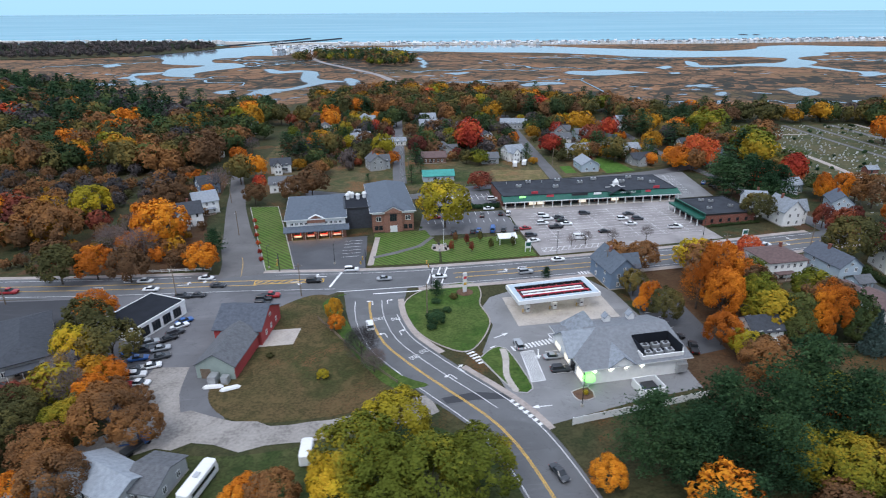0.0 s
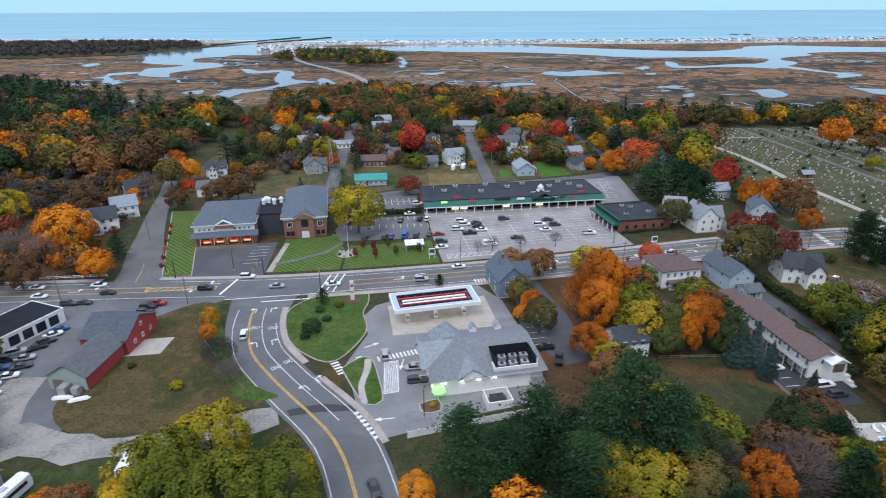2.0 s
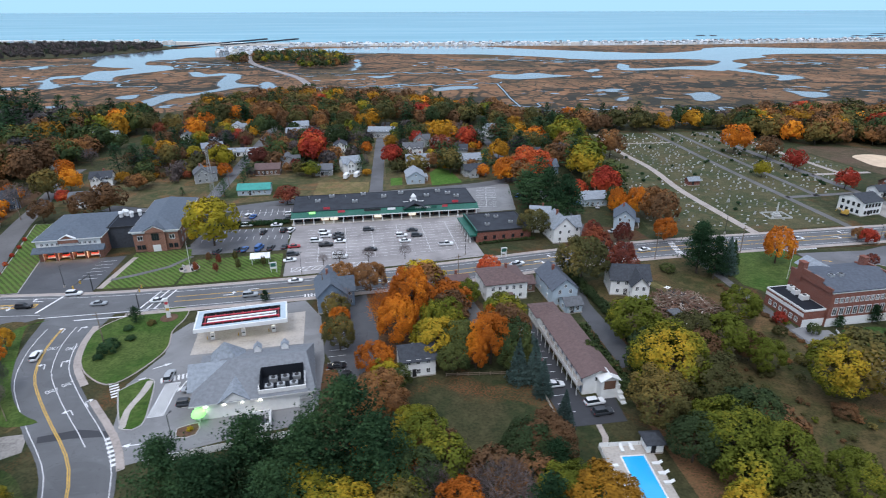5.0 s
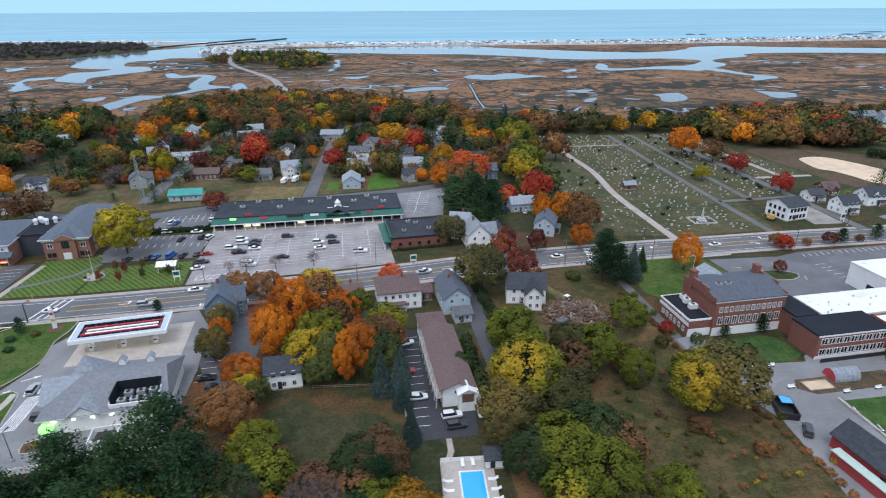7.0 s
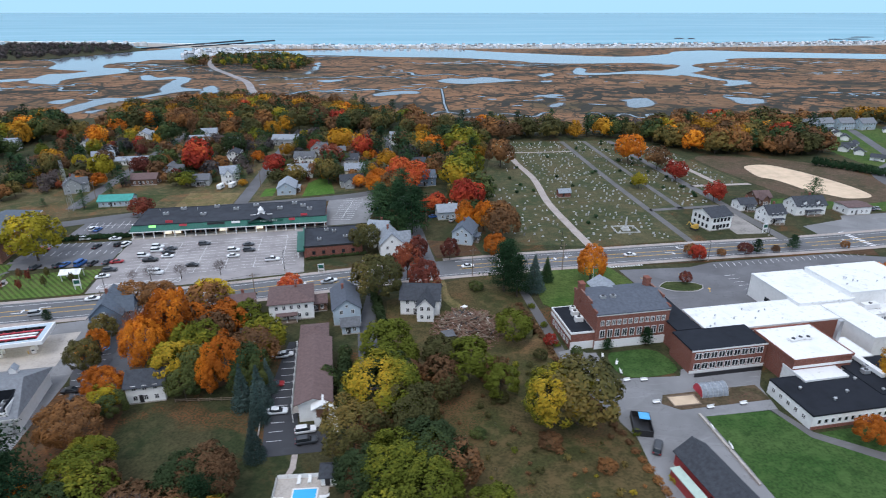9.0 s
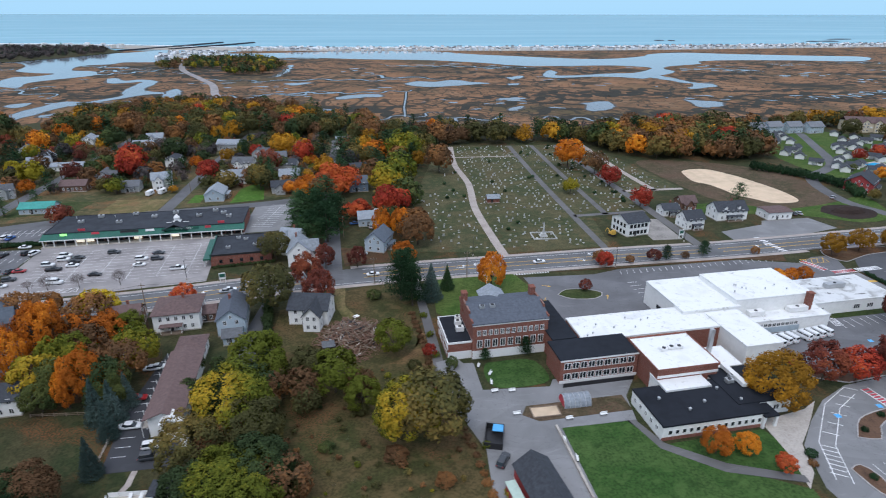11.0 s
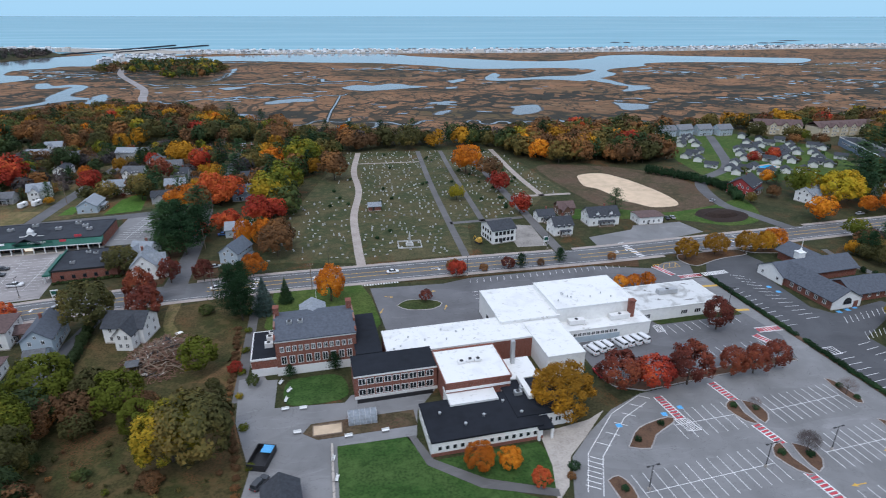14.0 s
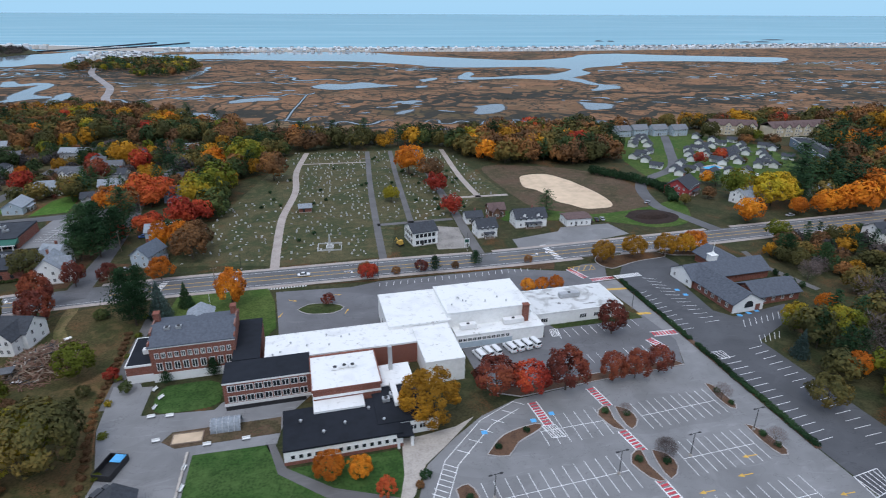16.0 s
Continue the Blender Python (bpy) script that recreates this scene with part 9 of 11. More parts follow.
car("suv", "silver", 34.4, 164.8, 8)
car("sedan", "white", 46.9, 173.8, 8)
car("pickup", "red", -121.5, 160.3, 0)
car("suv", "white", -12.7, 133.9, 100)
car("sedan", "dark", 24.7, 79.2, -70)
car("suv", "silver", 24.8, 122.2, 95)
car("sedan", "silver", 32.0, 116.5, 5)
car("suv", "dark", 32.6, 111.2, 5)
car("pickup", "black", 67.3, 118.1, 75)
car("sedan", "white", 114.7, 135.9, 5)
car("sedan", "white", 117.3, 111.5, 5)
car("sedan", "red", 114.6, 122.3, 5)
car("suv", "white", 124.7, 104.4, 8)
car("suv", "dark", 125.4, 100.9, 8)
car("sedan", "black", 65.1, 123.5, 5)
car("sedan", "white", 122.3, 181.9, 10)
car("sedan", "white", 171.2, 190.2, 10)
car("sedan", "silver", 121.4, 180.9, 8)
car("van", "white", 288.8, 133.0, 110)
car("van", "white", 291.4, 134.2, 110)
car("van", "white", 293.9, 134.7, 110)
car("van", "white", 298.6, 135.6, 110)
car("van", "white", 301.1, 136.2, 110)
car("van", "white", 303.7, 136.8, 110)
car("van", "white", 306.5, 137.4, 110)
car("suv", "red", 286.8, 121.8, 100)
car("suv", "dark", 364.5, 239.7, 80)
car("sedan", "dark", 368.3, 240.8, 80)
car("sedan", "silver", 371.3, 241.2, 80)
car("sedan", "white", 497.5, 305.5, 60)
car("sedan", "white", 234.3, 196.0, 6)
car("suv", "white", 172.2, 261.4, 10)
car("sedan", "white", 166.7, 256.7, 20)
car("sedan", "blue", 162.0, 245.5, 10)
car("sedan", "silver", 169.9, 240.1, 70)
car("suv", "dark", 200.9, 93.0, 60)
car("sedan", "silver", 166.4, 209.7, 10)
car("sedan", "white", 113.5, 135.3, 5)
car("sedan", "white", 116.7, 111.7, 5)
car("sedan", "silver", 465.6, 234.6, 8)
car("sedan", "silver", 405.1, 263.4, 40)
car("suv", "black", -44.4, 151.0, 0)
car("sedan", "dark", -107.3, 283.0, 70)
car("sedan", "black", 139.2, 255.8, 60)
car("sedan", "black", 139.3, 252.1, 60)
car("sedan", "blue", 137.6, 259.8, 60)

rv = thing("motorhome", -39.0, 79.5, 0.05, 76, "long white bus-shaped motorhome parked on grass", "motorhome")
bm = bmesh.new()
hull(bm, [rounded(-4.6, 4.6, 1.2, 0.5, 0.3), rounded(-4.7, 4.7, 1.25, 1.4, 0.3), rounded(-4.6, 4.5, 1.2, 3.0, 0.4), rounded(-4.3, 4.2, 0.9, 3.15, 0.4)])
part("body", bm, M["trim"], rv)
for s in (-1, 1):
    part("window_band", boxes((-3.6, 3.4, s * 1.26 - 0.03, s * 1.26 + 0.03, 1.7, 2.4)), M["glass"], rv)
part("roof_unit", boxes((-0.6, 0.6, -0.45, 0.45, 3.1, 3.4)), M["metal"], rv)
for x in (-2.8, 2.9):
    for s in (-1, 1):
        bm = bmesh.new()
        tube(bm, (x, s * 1.1 - 0.13, 0.45), (x, s * 1.1 + 0.13, 0.45), 0.45, 0.45, 12)
        part("wheel", bm, M["rubber"], rv)
for x, y, r, l in ((-21.4, 86.2, 92, 5.5), (53.6, 299, 80, 5.5), (59, 301.5, 75, 5.5)):
    tr = thing("trailer", x, y, 0.05, r, "white box trailer with rounded ends", "trailer")
    bm = bmesh.new()
    hull(bm, [rounded(-l / 2, l / 2, 1.1, 0.5, 0.3), rounded(-l / 2, l / 2, 1.15, 1.2, 0.4), rounded(-l / 2 + 0.1, l / 2 - 0.1, 1.1, 2.5, 0.4), rounded(-l / 2 + 0.4, l / 2 - 0.4, 0.8, 2.65, 0.4)])
    part("body", bm, M["trim"], tr)
    part("window", boxes((-0.8, 0.8, -1.2, -1.12, 1.5, 2.0)), M["glass"], tr)
    for s in (-1, 1):
        bm = bmesh.new()
        tube(bm, (0, s * 0.95 - 0.1, 0.33), (0, s * 0.95 + 0.1, 0.33), 0.33, 0.33, 12)
        part("wheel", bm, M["rubber"], tr)

# ---- poles, lamps, fences, hedges and loose things ----
def pole(x, y, h=10.0, arm=1.0, rz=0.0):
    p = thing("utility_pole", x, y, 0, rz, "weathered timber utility pole with a crossarm", "utility pole", "poles along the road")
    bm = bmesh.new()
    tube(bm, (0, 0, 0), (0, 0, h), 0.17, 0.11, 8)
    part("post", bm, M["wood"], p)
    part("crossarm", boxes((-arm, arm, -0.06, 0.06, h - 0.9, h - 0.75)), M["wood"], p)
    for s in (-0.85, 0, 0.85):
        part("insulator", boxes((s * arm - 0.05, s * arm + 0.05, -0.05, 0.05, h - 0.75, h - 0.5)), M["metal"], p)
    return p


ROAD_POLES = [(-118, 153.2), (-70, 153.8), (-34, 153.2), (2.5, 138), (58, 158.6), (100, 168.2), (135, 176.6), (172, 182.6), (205, 185.2)]
for x, y in ROAD_POLES:
    pole(x, y, 10.5, 1.1, 8)
for (xa, ya), (xb, yb) in zip(ROAD_POLES[4:], ROAD_POLES[5:]):
    bm = bmesh.new()
    last = None
    for k in range(9):
        u = k / 8
        q = (xa + (xb - xa) * u, ya + (yb - ya) * u, 9.9 - 1.1 * 4 * u * (1 - u))
        if last:
            tube(bm, last, q, 0.025, 0.025, 4)
        last = q
    tagged(new("cable", mesh_of(bm, M["dark"], "cable")), "thin black overhead cable sagging between poles", "cable", kind="structure")
for x, y in ((-66, 205), (-80, 245), (-92, 300), (-3, 285), (-5, 330), (74, 300), (158, 230), (150, 280)):
    pole(x, y, 9.5, 0.9, 80)


def street_lamp(x, y, rz, h=7.0, heads=1, label="slim dark street lamp with a curved arm"):
    p = thing("street_lamp", x, y, 0.05, rz, label, "street lamp", "lamps")
    bm = bmesh.new()
    tube(bm, (0, 0, 0), (0, 0, h), 0.11, 0.07, 8)
    part("post", bm, M["dark"], p)
    part("base", boxes((-0.25, 0.25, -0.25, 0.25, 0, 0.6)), M["concrete"], p)
    for k in range(heads):
        s = 1 if k == 0 else -1
        part("arm", boxes((min(0, s * 1.2), max(0, s * 1.2), -0.04, 0.04, h - 0.08, h)), M["dark"], p)
        part("head", boxes((s * 1.2 - 0.35, s * 1.2 + 0.35, -0.16, 0.16, h - 0.14, h + 0.02)), M["dark"], p)


for x, y in ((309.7, 83.8), (328.1, 86.8), (281.4, 81.0), (347.9, 92.9), (346, 155), (300, 68)):
    street_lamp(x, y, 10, 6.5, 2, "dark twin-headed car park lamp")
for x, y in ((-27, 176), (48, 180), (61, 162.5), (34, 98), (-48, 174), (105, 192), (210, 205), (300, 212), (262, 189.5)):
    street_lamp(x, y, 80, 7.5)
# traffic signals at the junction
for x, y, r, l in ((-16.5, 172.5, -95, 9.0), (-44, 171, -80, 7.0), (4.2, 156.6, 100, 7.0)):
    p = thing("traffic_signal", x, y, 0.1, r, "dark traffic signal on a long mast arm", "traffic signal", "signals at the junction")
    bm = bmesh.new()
    tube(bm, (0, 0, 0), (0, 0, 6.2), 0.16, 0.12, 8)
    part("post", bm, M["dark"], p)
    part("arm", boxes((0, l, -0.07, 0.07, 5.7, 5.84)), M["dark"], p)
    for k in (0.55, 0.95):
        hd = part("head", boxes((l * k - 0.18, l * k + 0.18, -0.2, 0.15, 4.9, 5.9)), M["paint_y"], p)
        part("lens", boxes((l * k - 0.1, l * k + 0.1, -0.23, -0.2, 5.5, 5.75)), M["tail"], hd)
# lattice mast behind the fire station
mast = thing("radio_mast", -6, 268, 0, 0, "grey steel lattice radio mast", "radio mast")
for sx, sy in ((-1, -1), (1, -1), (1, 1), (-1, 1)):
    bm = bmesh.new()
    tube(bm, (sx * 1.0, sy * 1.0, 0), (sx * 0.35, sy * 0.35, 24), 0.07, 0.05, 5)
    part("leg", bm, M["metal"], mast)
for k in range(12):
    z0, z1 = k * 2.0, k * 2.0 + 2.0
    a, b = 1.0 - 0.65 * z0 / 24, 1.0 - 0.65 * z1 / 24
    for (p0, p1) in (((-a, -a), (b, -b)), ((a, -a), (b, b)), ((a, a), (-b, b)), ((-a, a), (-b, -b))):
        bm = bmesh.new()
        tube(bm, (*p0, z0), (*p1, z1), 0.045, 0.045, 4)
        part("brace", bm, M["metal"], mast)
# flagpoles and the memorial
for x, y in ((208.5, 163), (9.5, 186)):
    fp = thing("flagpole", x, y, 0.1, 0, "tall slim white flagpole on the lawn", "flagpole")
    bm = bmesh.new()
    tube(bm, (0, 0, 0), (0, 0, 11), 0.09, 0.05, 8)
    part("pole", bm, M["trim"], fp)
mem = thing("memorial", 8.6, 187.5, 0.12, 0, "round paved memorial with dark stones", "memorial")
bm = bmesh.new()
tube(bm, (0, 0, 0), (0, 0, 0.12), 3.4, 3.4, 24)
part("paving", bm, M["walk"], mem)
for k in range(7):
    part("stone", boxes((-0.5, 0.5, -0.2, 0.2, 0.1, 0.9)), M["stone"] if k % 2 else M["dark"], mem, at=pose(2.6 * math.cos(k * 0.9), 2.6 * math.sin(k * 0.9), 0, 0, 0, k * 51))
shelter = thing("shelter", 29.5, 188.5, 0.12, 6, "small white pavilion on the lawn", "pavilion")
part("roof", gable_roof(6, 4.5, 2.6, 0.9, 0.4), M["membrane"], shelter)
for x in (0.2, 5.8):
    for y in (0.2, 4.3):
        part("post", boxes((x - 0.1, x + 0.1, y - 0.1, y + 0.1, 0, 2.7)), M["trim"], shelter)
for x, y in ((38.4, 182), (118.5, 188.5), (300.5, 216)):
    sg = thing("shop_sign", x, y, 0.1, 10, "white and green roadside shop sign on posts", "sign")
    part("board", boxes((-1.1, 1.1, -0.15, 0.15, 1.4, 3.8)), M["trim"], sg)
    part("panel", boxes((-0.9, 0.9, -0.18, -0.15, 2.2, 3.5)), M["green_metal"], sg)
    for s in (-0.9, 0.9):
        part("post", boxes((s - 0.1, s + 0.1, -0.1, 0.1, 0, 1.4)), M["trim"], sg)


def hedge(pts, h, w, col, label, gap=1.1):
    """A clipped or loose row of bushes along a line, one object of many leaves."""
    top = thing("hedge", pts[0][0], pts[0][1], 0, 0, label, "hedge")
    line = smooth([Vector(p) for p in pts], gap)
    for q in line:
        cr = part("bush", crown_of("broad", 3), None, top, at=Matrix.Translation((q.x - pts[0][0] + rng.uniform(-0.2, 0.2), q.y - pts[0][1] + rng.uniform(-0.2, 0.2), -0.15 * h)) @ Matrix.Rotation(rng.uniform(0, 6), 4, "Z") @ Matrix.Diagonal((w * rng.uniform(0.9, 1.3), w * rng.uniform(0.9, 1.3), h * rng.uniform(1.0, 1.3), 1)))
        cr.material_slots[0].link = "OBJECT"
        cr.material_slots[0].material = LEAF[col]
    return top


hedge([(351.2, 175), (354.6, 134)], 1.3, 1.7, "pine", "low clipped dark hedge between car parks")
hedge([(355.0, 130), (359.0, 86)], 1.3, 1.7, "pine", "low clipped dark hedge between car parks")
hedge([(6, 227.5), (35, 231)], 2.2, 2.2, "pine", "dark clipped hedge round the car park", 1.6)
hedge([(137, 174), (141, 150), (144, 122)], 3.0, 2.8, "green", "tall dark hedge beside the lane", 2.2)
hedge([(131, 134), (133, 108)], 3.6, 3.4, "green", "loose green hedge beside the motel", 2.6)
hedge([(398, 322), (418, 300), (424, 280), (420, 264)], 5.0, 4.6, "pine", "tall dark evergreen hedge", 3.2)
hedge([(186, 170), (189, 146), (191, 124), (198, 98), (203, 70)], 1.4, 2.0, "gold", "ragged yellowing shrubs along the path", 9.5)
hedge([(184, 160), (187, 140), (189, 120), (195, 98), (199, 70)], 0.9, 1.9, "rust", "ragged low rusty scrub along the field", 2.6)
hedge([(112, 201.5), (133, 205.5)], 1.2, 1.4, "green", "low green hedge before the shops", 1.4)
for x, y in ((-52, 180), (-54, 187), (-56.5, 195), (-59, 203), (-61, 211), (-63.5, 219)):
    shrub("red", x, y, 1.6, 1.6, 2, "small bright red shrub on the lawn")
for x, y in ((-5, 207), (-2.5, 207.4), (-8, 206.6), (-12.5, 206), (2, 207.8)):
    shrub("pine", x, y, 0.9, 1.1)
for x, y in ((12, 184), (18, 190), (19, 183), (26, 185), (34, 187), (14, 192), (23, 192.5)):
    tree("broad", rng.choice(("rust", "maroon", "olive")), x, y, 4.2, 1.8, 2)
for x, y, h in ((60, 187.5, 5), (83, 190, 5.2), (70, 188.4, 5), (54.6, 186.2, 4)):
    tree("twig", "twig", x, y, h + 1, h, 1)
for x, y, h in ((315, 104, 1.4), (320, 102.5, 1.3), (315.8, 87, 1.4), (321.8, 85.6, 1.5), (347.8, 108, 1.4), (348.6, 103, 1.2), (349, 91, 1.4), (350, 87, 1.3), (285.6, 95.4, 1.3), (293.6, 100, 1.3), (276.4, 81.6, 1.3)):
    shrub("pine", x, y, h, h * 1.3, 2, "small dark rounded shrub on mulch")
for x, y in ((3.5, 132), (8, 141), (5.2, 146.5), (10.5, 149)):
    shrub("olive" if x > 8 else "pine", x, y, 1.5, 2.6, 2, "low dark bush on the corner lawn")
shrub("pine", 4.9, 135.7, 3.4, 5.4, 1, "broad round dark green bush")
shrub("yellow", 36.0, 102.3, 1.0, 1.4)
for x, y, c, w in ((-22, 112, "yellow", 3.0), (-36, 121, "olive", 2.0), (150, 106, "green", 4), (163, 100, "green", 3.5), (170, 112, "olive", 4), (158, 88, "olive", 4.5), (178, 96, "rust", 5), (166, 80, "green", 3), (172, 172, "green", 5), (188, 88, "rust", 4), (182, 116, "olive", 3.6), (155, 120, "rust", 4), (268, 89, "pine", 2.6), (266.5, 86.4, "rust", 2.0)):
    shrub(c, x, y, w * 0.6, w, 1)
# cemetery shrubs
r5 = random.Random(3)
for k in range(70):
    x, y = r5.uniform(265, 315) if k < 52 else r5.uniform(190, 262), r5.uniform(262, 396) if k < 52 else r5.uniform(230, 396)
    if inside(x, y, CEM) and min(abs(x - c) for c in (263.4, 279, 300, 316, 220)) > 2.2:
        shrub("pine", x, y, 1.5, 2.0, 2, "small dark clipped cemetery shrub")

# the heap of demolition timber beside the ruined house
heap = thing("rubble_heap", 165.8, 146.5, 0, 0, "tangled heap of broken timber and roof debris", "rubble")
bm = bmesh.new()
r6 = random.Random(12)
ring = []
for k in range(3):
    s = (1.0, 0.62, 0.2)[k]
    ring.append([(7.8 * s * math.cos(i * 0.45) * (0.85 + 0.3 * noise.noise((i, k, 0))), 9.4 * s * math.sin(i * 0.45) * (0.85 + 0.3 * noise.noise((i, k, 5))), (0, 1.5, 2.5)[k]) for i in range(14)])
hull(bm, ring)
part("mound", bm, M["mulch"], heap)
plank = [mesh_of(boxes((-l / 2, l / 2, -0.13, 0.13, -0.05, 0.05)), M[m], "plank") for l, m in ((4.4, "wood"), (3.6, "wood"), (5.4, "brown_wall"), (1.6, "concrete"), (4.0, "brown_wall"), (3.2, "dark"))]
for k in range(290):
    a, d = r6.uniform(0, 6.3), math.sqrt(r6.random())
    x, y = 8.6 * d * math.cos(a), 10.2 * d * math.sin(a)
    part("plank", plank[k % 6 if r6.random() < 0.8 else 1], None, heap, at=pose(x, y, 0.15 + (3.9 * (1 - d) if d > 0.62 else 1.5 + (0.62 - d) * 2.4) + r6.uniform(0, 0.4), r6.uniform(-25, 25), r6.uniform(-28, 28), r6.uniform(0, 180)))
bm = bmesh.new()
for k in range(520):
    a, d = r6.uniform(0, 6.3), math.sqrt(r6.random()) * 1.3
    x, y = 8.6 * d * math.cos(a), 10.2 * d * math.sin(a)
    z = max(0.0, 3.9 * (1 - d) if d > 0.62 else 1.5 + (0.62 - d) * 2.4)
    l, q = r6.uniform(0.3, 1.1), pose(x, y, z + r6.uniform(0.05, 0.35), r6.uniform(-30, 30), r6.uniform(-30, 30), r6.uniform(0, 180))
    vs = [bm.verts.new(q @ Vector(p)) for p in ((-l, -0.1, 0), (l, -0.12, 0), (l, 0.1, 0.04), (-l, 0.12, 0.04), (-l * 0.9, -0.08, 0.14), (l, -0.1, 0.1), (l * 0.9, 0.1, 0.12), (-l, 0.1, 0.12))]
    for f in ((0, 1, 5, 4), (1, 2, 6, 5), (2, 3, 7, 6), (3, 0, 4, 7), (4, 5, 6, 7)):
        bm.faces.new([vs[i] for i in f])
part("debris", bm, M["brown_wall"], heap, "countless small splinters and shingles")
for x, y, r, w in ((163, 138, 10, 2.4), (166.5, 160, 40, 2.0), (160.5, 146, 80, 3.0)):
    d = thing("debris", x, y, 0.05, r, "broken piece of timber wall on the ground", "debris")
    part("board", boxes((-w / 2, w / 2, -0.7, 0.7, 0, 0.12)), M["white"], d)
# clipped spruces along the back of the church
for x, y in ((412.0, 172.6), (413.4, 168.6), (412.8, 164.2), (414.6, 161.4)):
    shrub("pine", x, y, 2.6, 2.2, 2, "small dark evergreen beside the church")
# pool loungers
for x, y, r in ((122.2, 85, 90), (122.2, 82.6, 90), (122.2, 80, 90), (131.0, 85, -90), (131.2, 82.4, -90), (131.2, 80, -90), (125.5, 89.6, 0), (127.6, 89.8, 0)):
    lo = thing("sun_lounger", x, y, 0.12, r, "white plastic sun lounger by the pool", "sun lounger", "loungers round the pool")
    part("seat", boxes((-0.35, 0.35, -1.0, 0.4, 0.28, 0.36)), M["trim"], lo)
    part("backrest", boxes((-0.35, 0.35, 0, 0.75, 0, 0.07)), M["trim"], lo, at=pose(0, 0.4, 0.3, 35))
    for s in (-0.28, 0.28):
        part("leg", boxes((s - 0.04, s + 0.04, -0.9, 0.4, 0, 0.28)), M["trim"], lo)
# fences
for (xa, ya), (xb, yb), m, lab in (((112.8, 122), (115.2, 96), "concrete", "pale stone wall along the motel"), ((-87, 166.5 + 6), (-66.5, 173.5), "trim", "low white fence along the road"), ((-13, 118), (-27, 139), "wood", "curving timber rail fence"), ((-5, 108.5), (-13, 118), "wood", "curving timber rail fence"), ((92, 117.5), (111, 117), "wood", "low weathered timber fence")):
    d = Vector((xb - xa, yb - ya))
    f = thing("fence", xa, ya, 0, math.degrees(math.atan2(d.y, d.x)), lab, "fence")
    n = max(2, int(d.length / 2.4))
    for k in range(n + 1):
        part("post", boxes((-0.07, 0.07, -0.07, 0.07, 0, 1.1)), M[m], f, at=pose(k * d.length / n, 0, 0))
    for z in (0.35, 0.8):
        part("rail", boxes((0, d.length, -0.04, 0.04, z, z + 0.14)), M[m], f)
gz = thing("gazebo", 158.6, 138.4, 0, 10, "small open timber gazebo with a grey roof", "gazebo")
part("roof", hip_roof(3, 3, 2.4, 1.2, 0.3), M["shingle"], gz)
for x in (0.1, 2.9):
    for y in (0.1, 2.9):
        part("post", boxes((x - 0.08, x + 0.08, y - 0.08, y + 0.08, 0, 2.4)), M["wood"], gz)
for x, y, r in ((-46, 109.4, 5), (-42, 108.6, 20)):
    bt = thing("boat", x, y, 0.1, r, "small white upturned boat on the grass", "boat")
    bm = bmesh.new()
    hull(bm, [rounded(-2.2, 2.4, 0.7, 0.1, 0.6), rounded(-1.9, 2.0, 0.5, 0.5, 0.45), rounded(-1.5, 1.5, 0.2, 0.7, 0.18)])
    part("hull", bm, M["trim"], bt)
digger = thing("digger", 272.5, 221.5, 0.05, 120, "small yellow digger parked by the white house", "digger")
part("body", boxes((-1.3, 1.3, -0.9, 0.9, 0.8, 1.6), (-1.2, 0.2, -0.8, 0.8, 1.6, 2.6)), M["paint_y"], digger)
for s in (-0.8, 0.8):
    part("track", boxes((-1.5, 1.5, s - 0.25, s + 0.25, 0, 0.8)), M["rubber"], digger)
bm = bmesh.new()
tube(bm, (1.2, 0, 1.4), (2.8, 0, 2.8), 0.18, 0.14, 6)
tube(bm, (2.8, 0, 2.8), (3.8, 0, 0.9), 0.14, 0.1, 6)
part("boom", bm, M["paint_y"], digger)
crane = thing("tow_truck", -54.5, 90.6, 0.06, 60, "old blue tow truck with a boom", "truck")
part("cab", boxes((1.2, 2.8, -1.0, 1.0, 0.5, 2.3)), COAT["blue"], crane)
part("bed", boxes((-2.8, 1.1, -1.0, 1.0, 0.6, 1.1)), COAT["dark"], crane)
bm = bmesh.new()
tube(bm, (0.4, 0, 1.1), (-3.0, 0, 2.9), 0.15, 0.1, 6)
part("boom", bm, COAT["blue"], crane)
for x in (-1.8, 2.0):
    for s in (-0.9, 0.9):
        bm = bmesh.new()
        tube(bm, (x, s - 0.13, 0.42), (x, s + 0.13, 0.42), 0.42, 0.42, 12)
        part("wheel", bm, M["rubber"], crane)

# dark heap of soil beside the cleared ground
soil = thing("soil_heap", 398.0, 243.4, 0, 8, "long dark brown heap of bare soil", "soil heap")
bm = bmesh.new()
hull(bm, [[(11 * s * math.cos(i * 0.45) * (0.85 + 0.3 * noise.noise((i, k, 9))), 6 * s * math.sin(i * 0.45) * (0.85 + 0.3 * noise.noise((i, k, 7))), (0, 1.6, 2.4)[k]) for i in range(14)] for k, s in ((0, 1.0), (1, 0.7), (2, 0.25))])
part("mound", bm, M["soil"], soil)

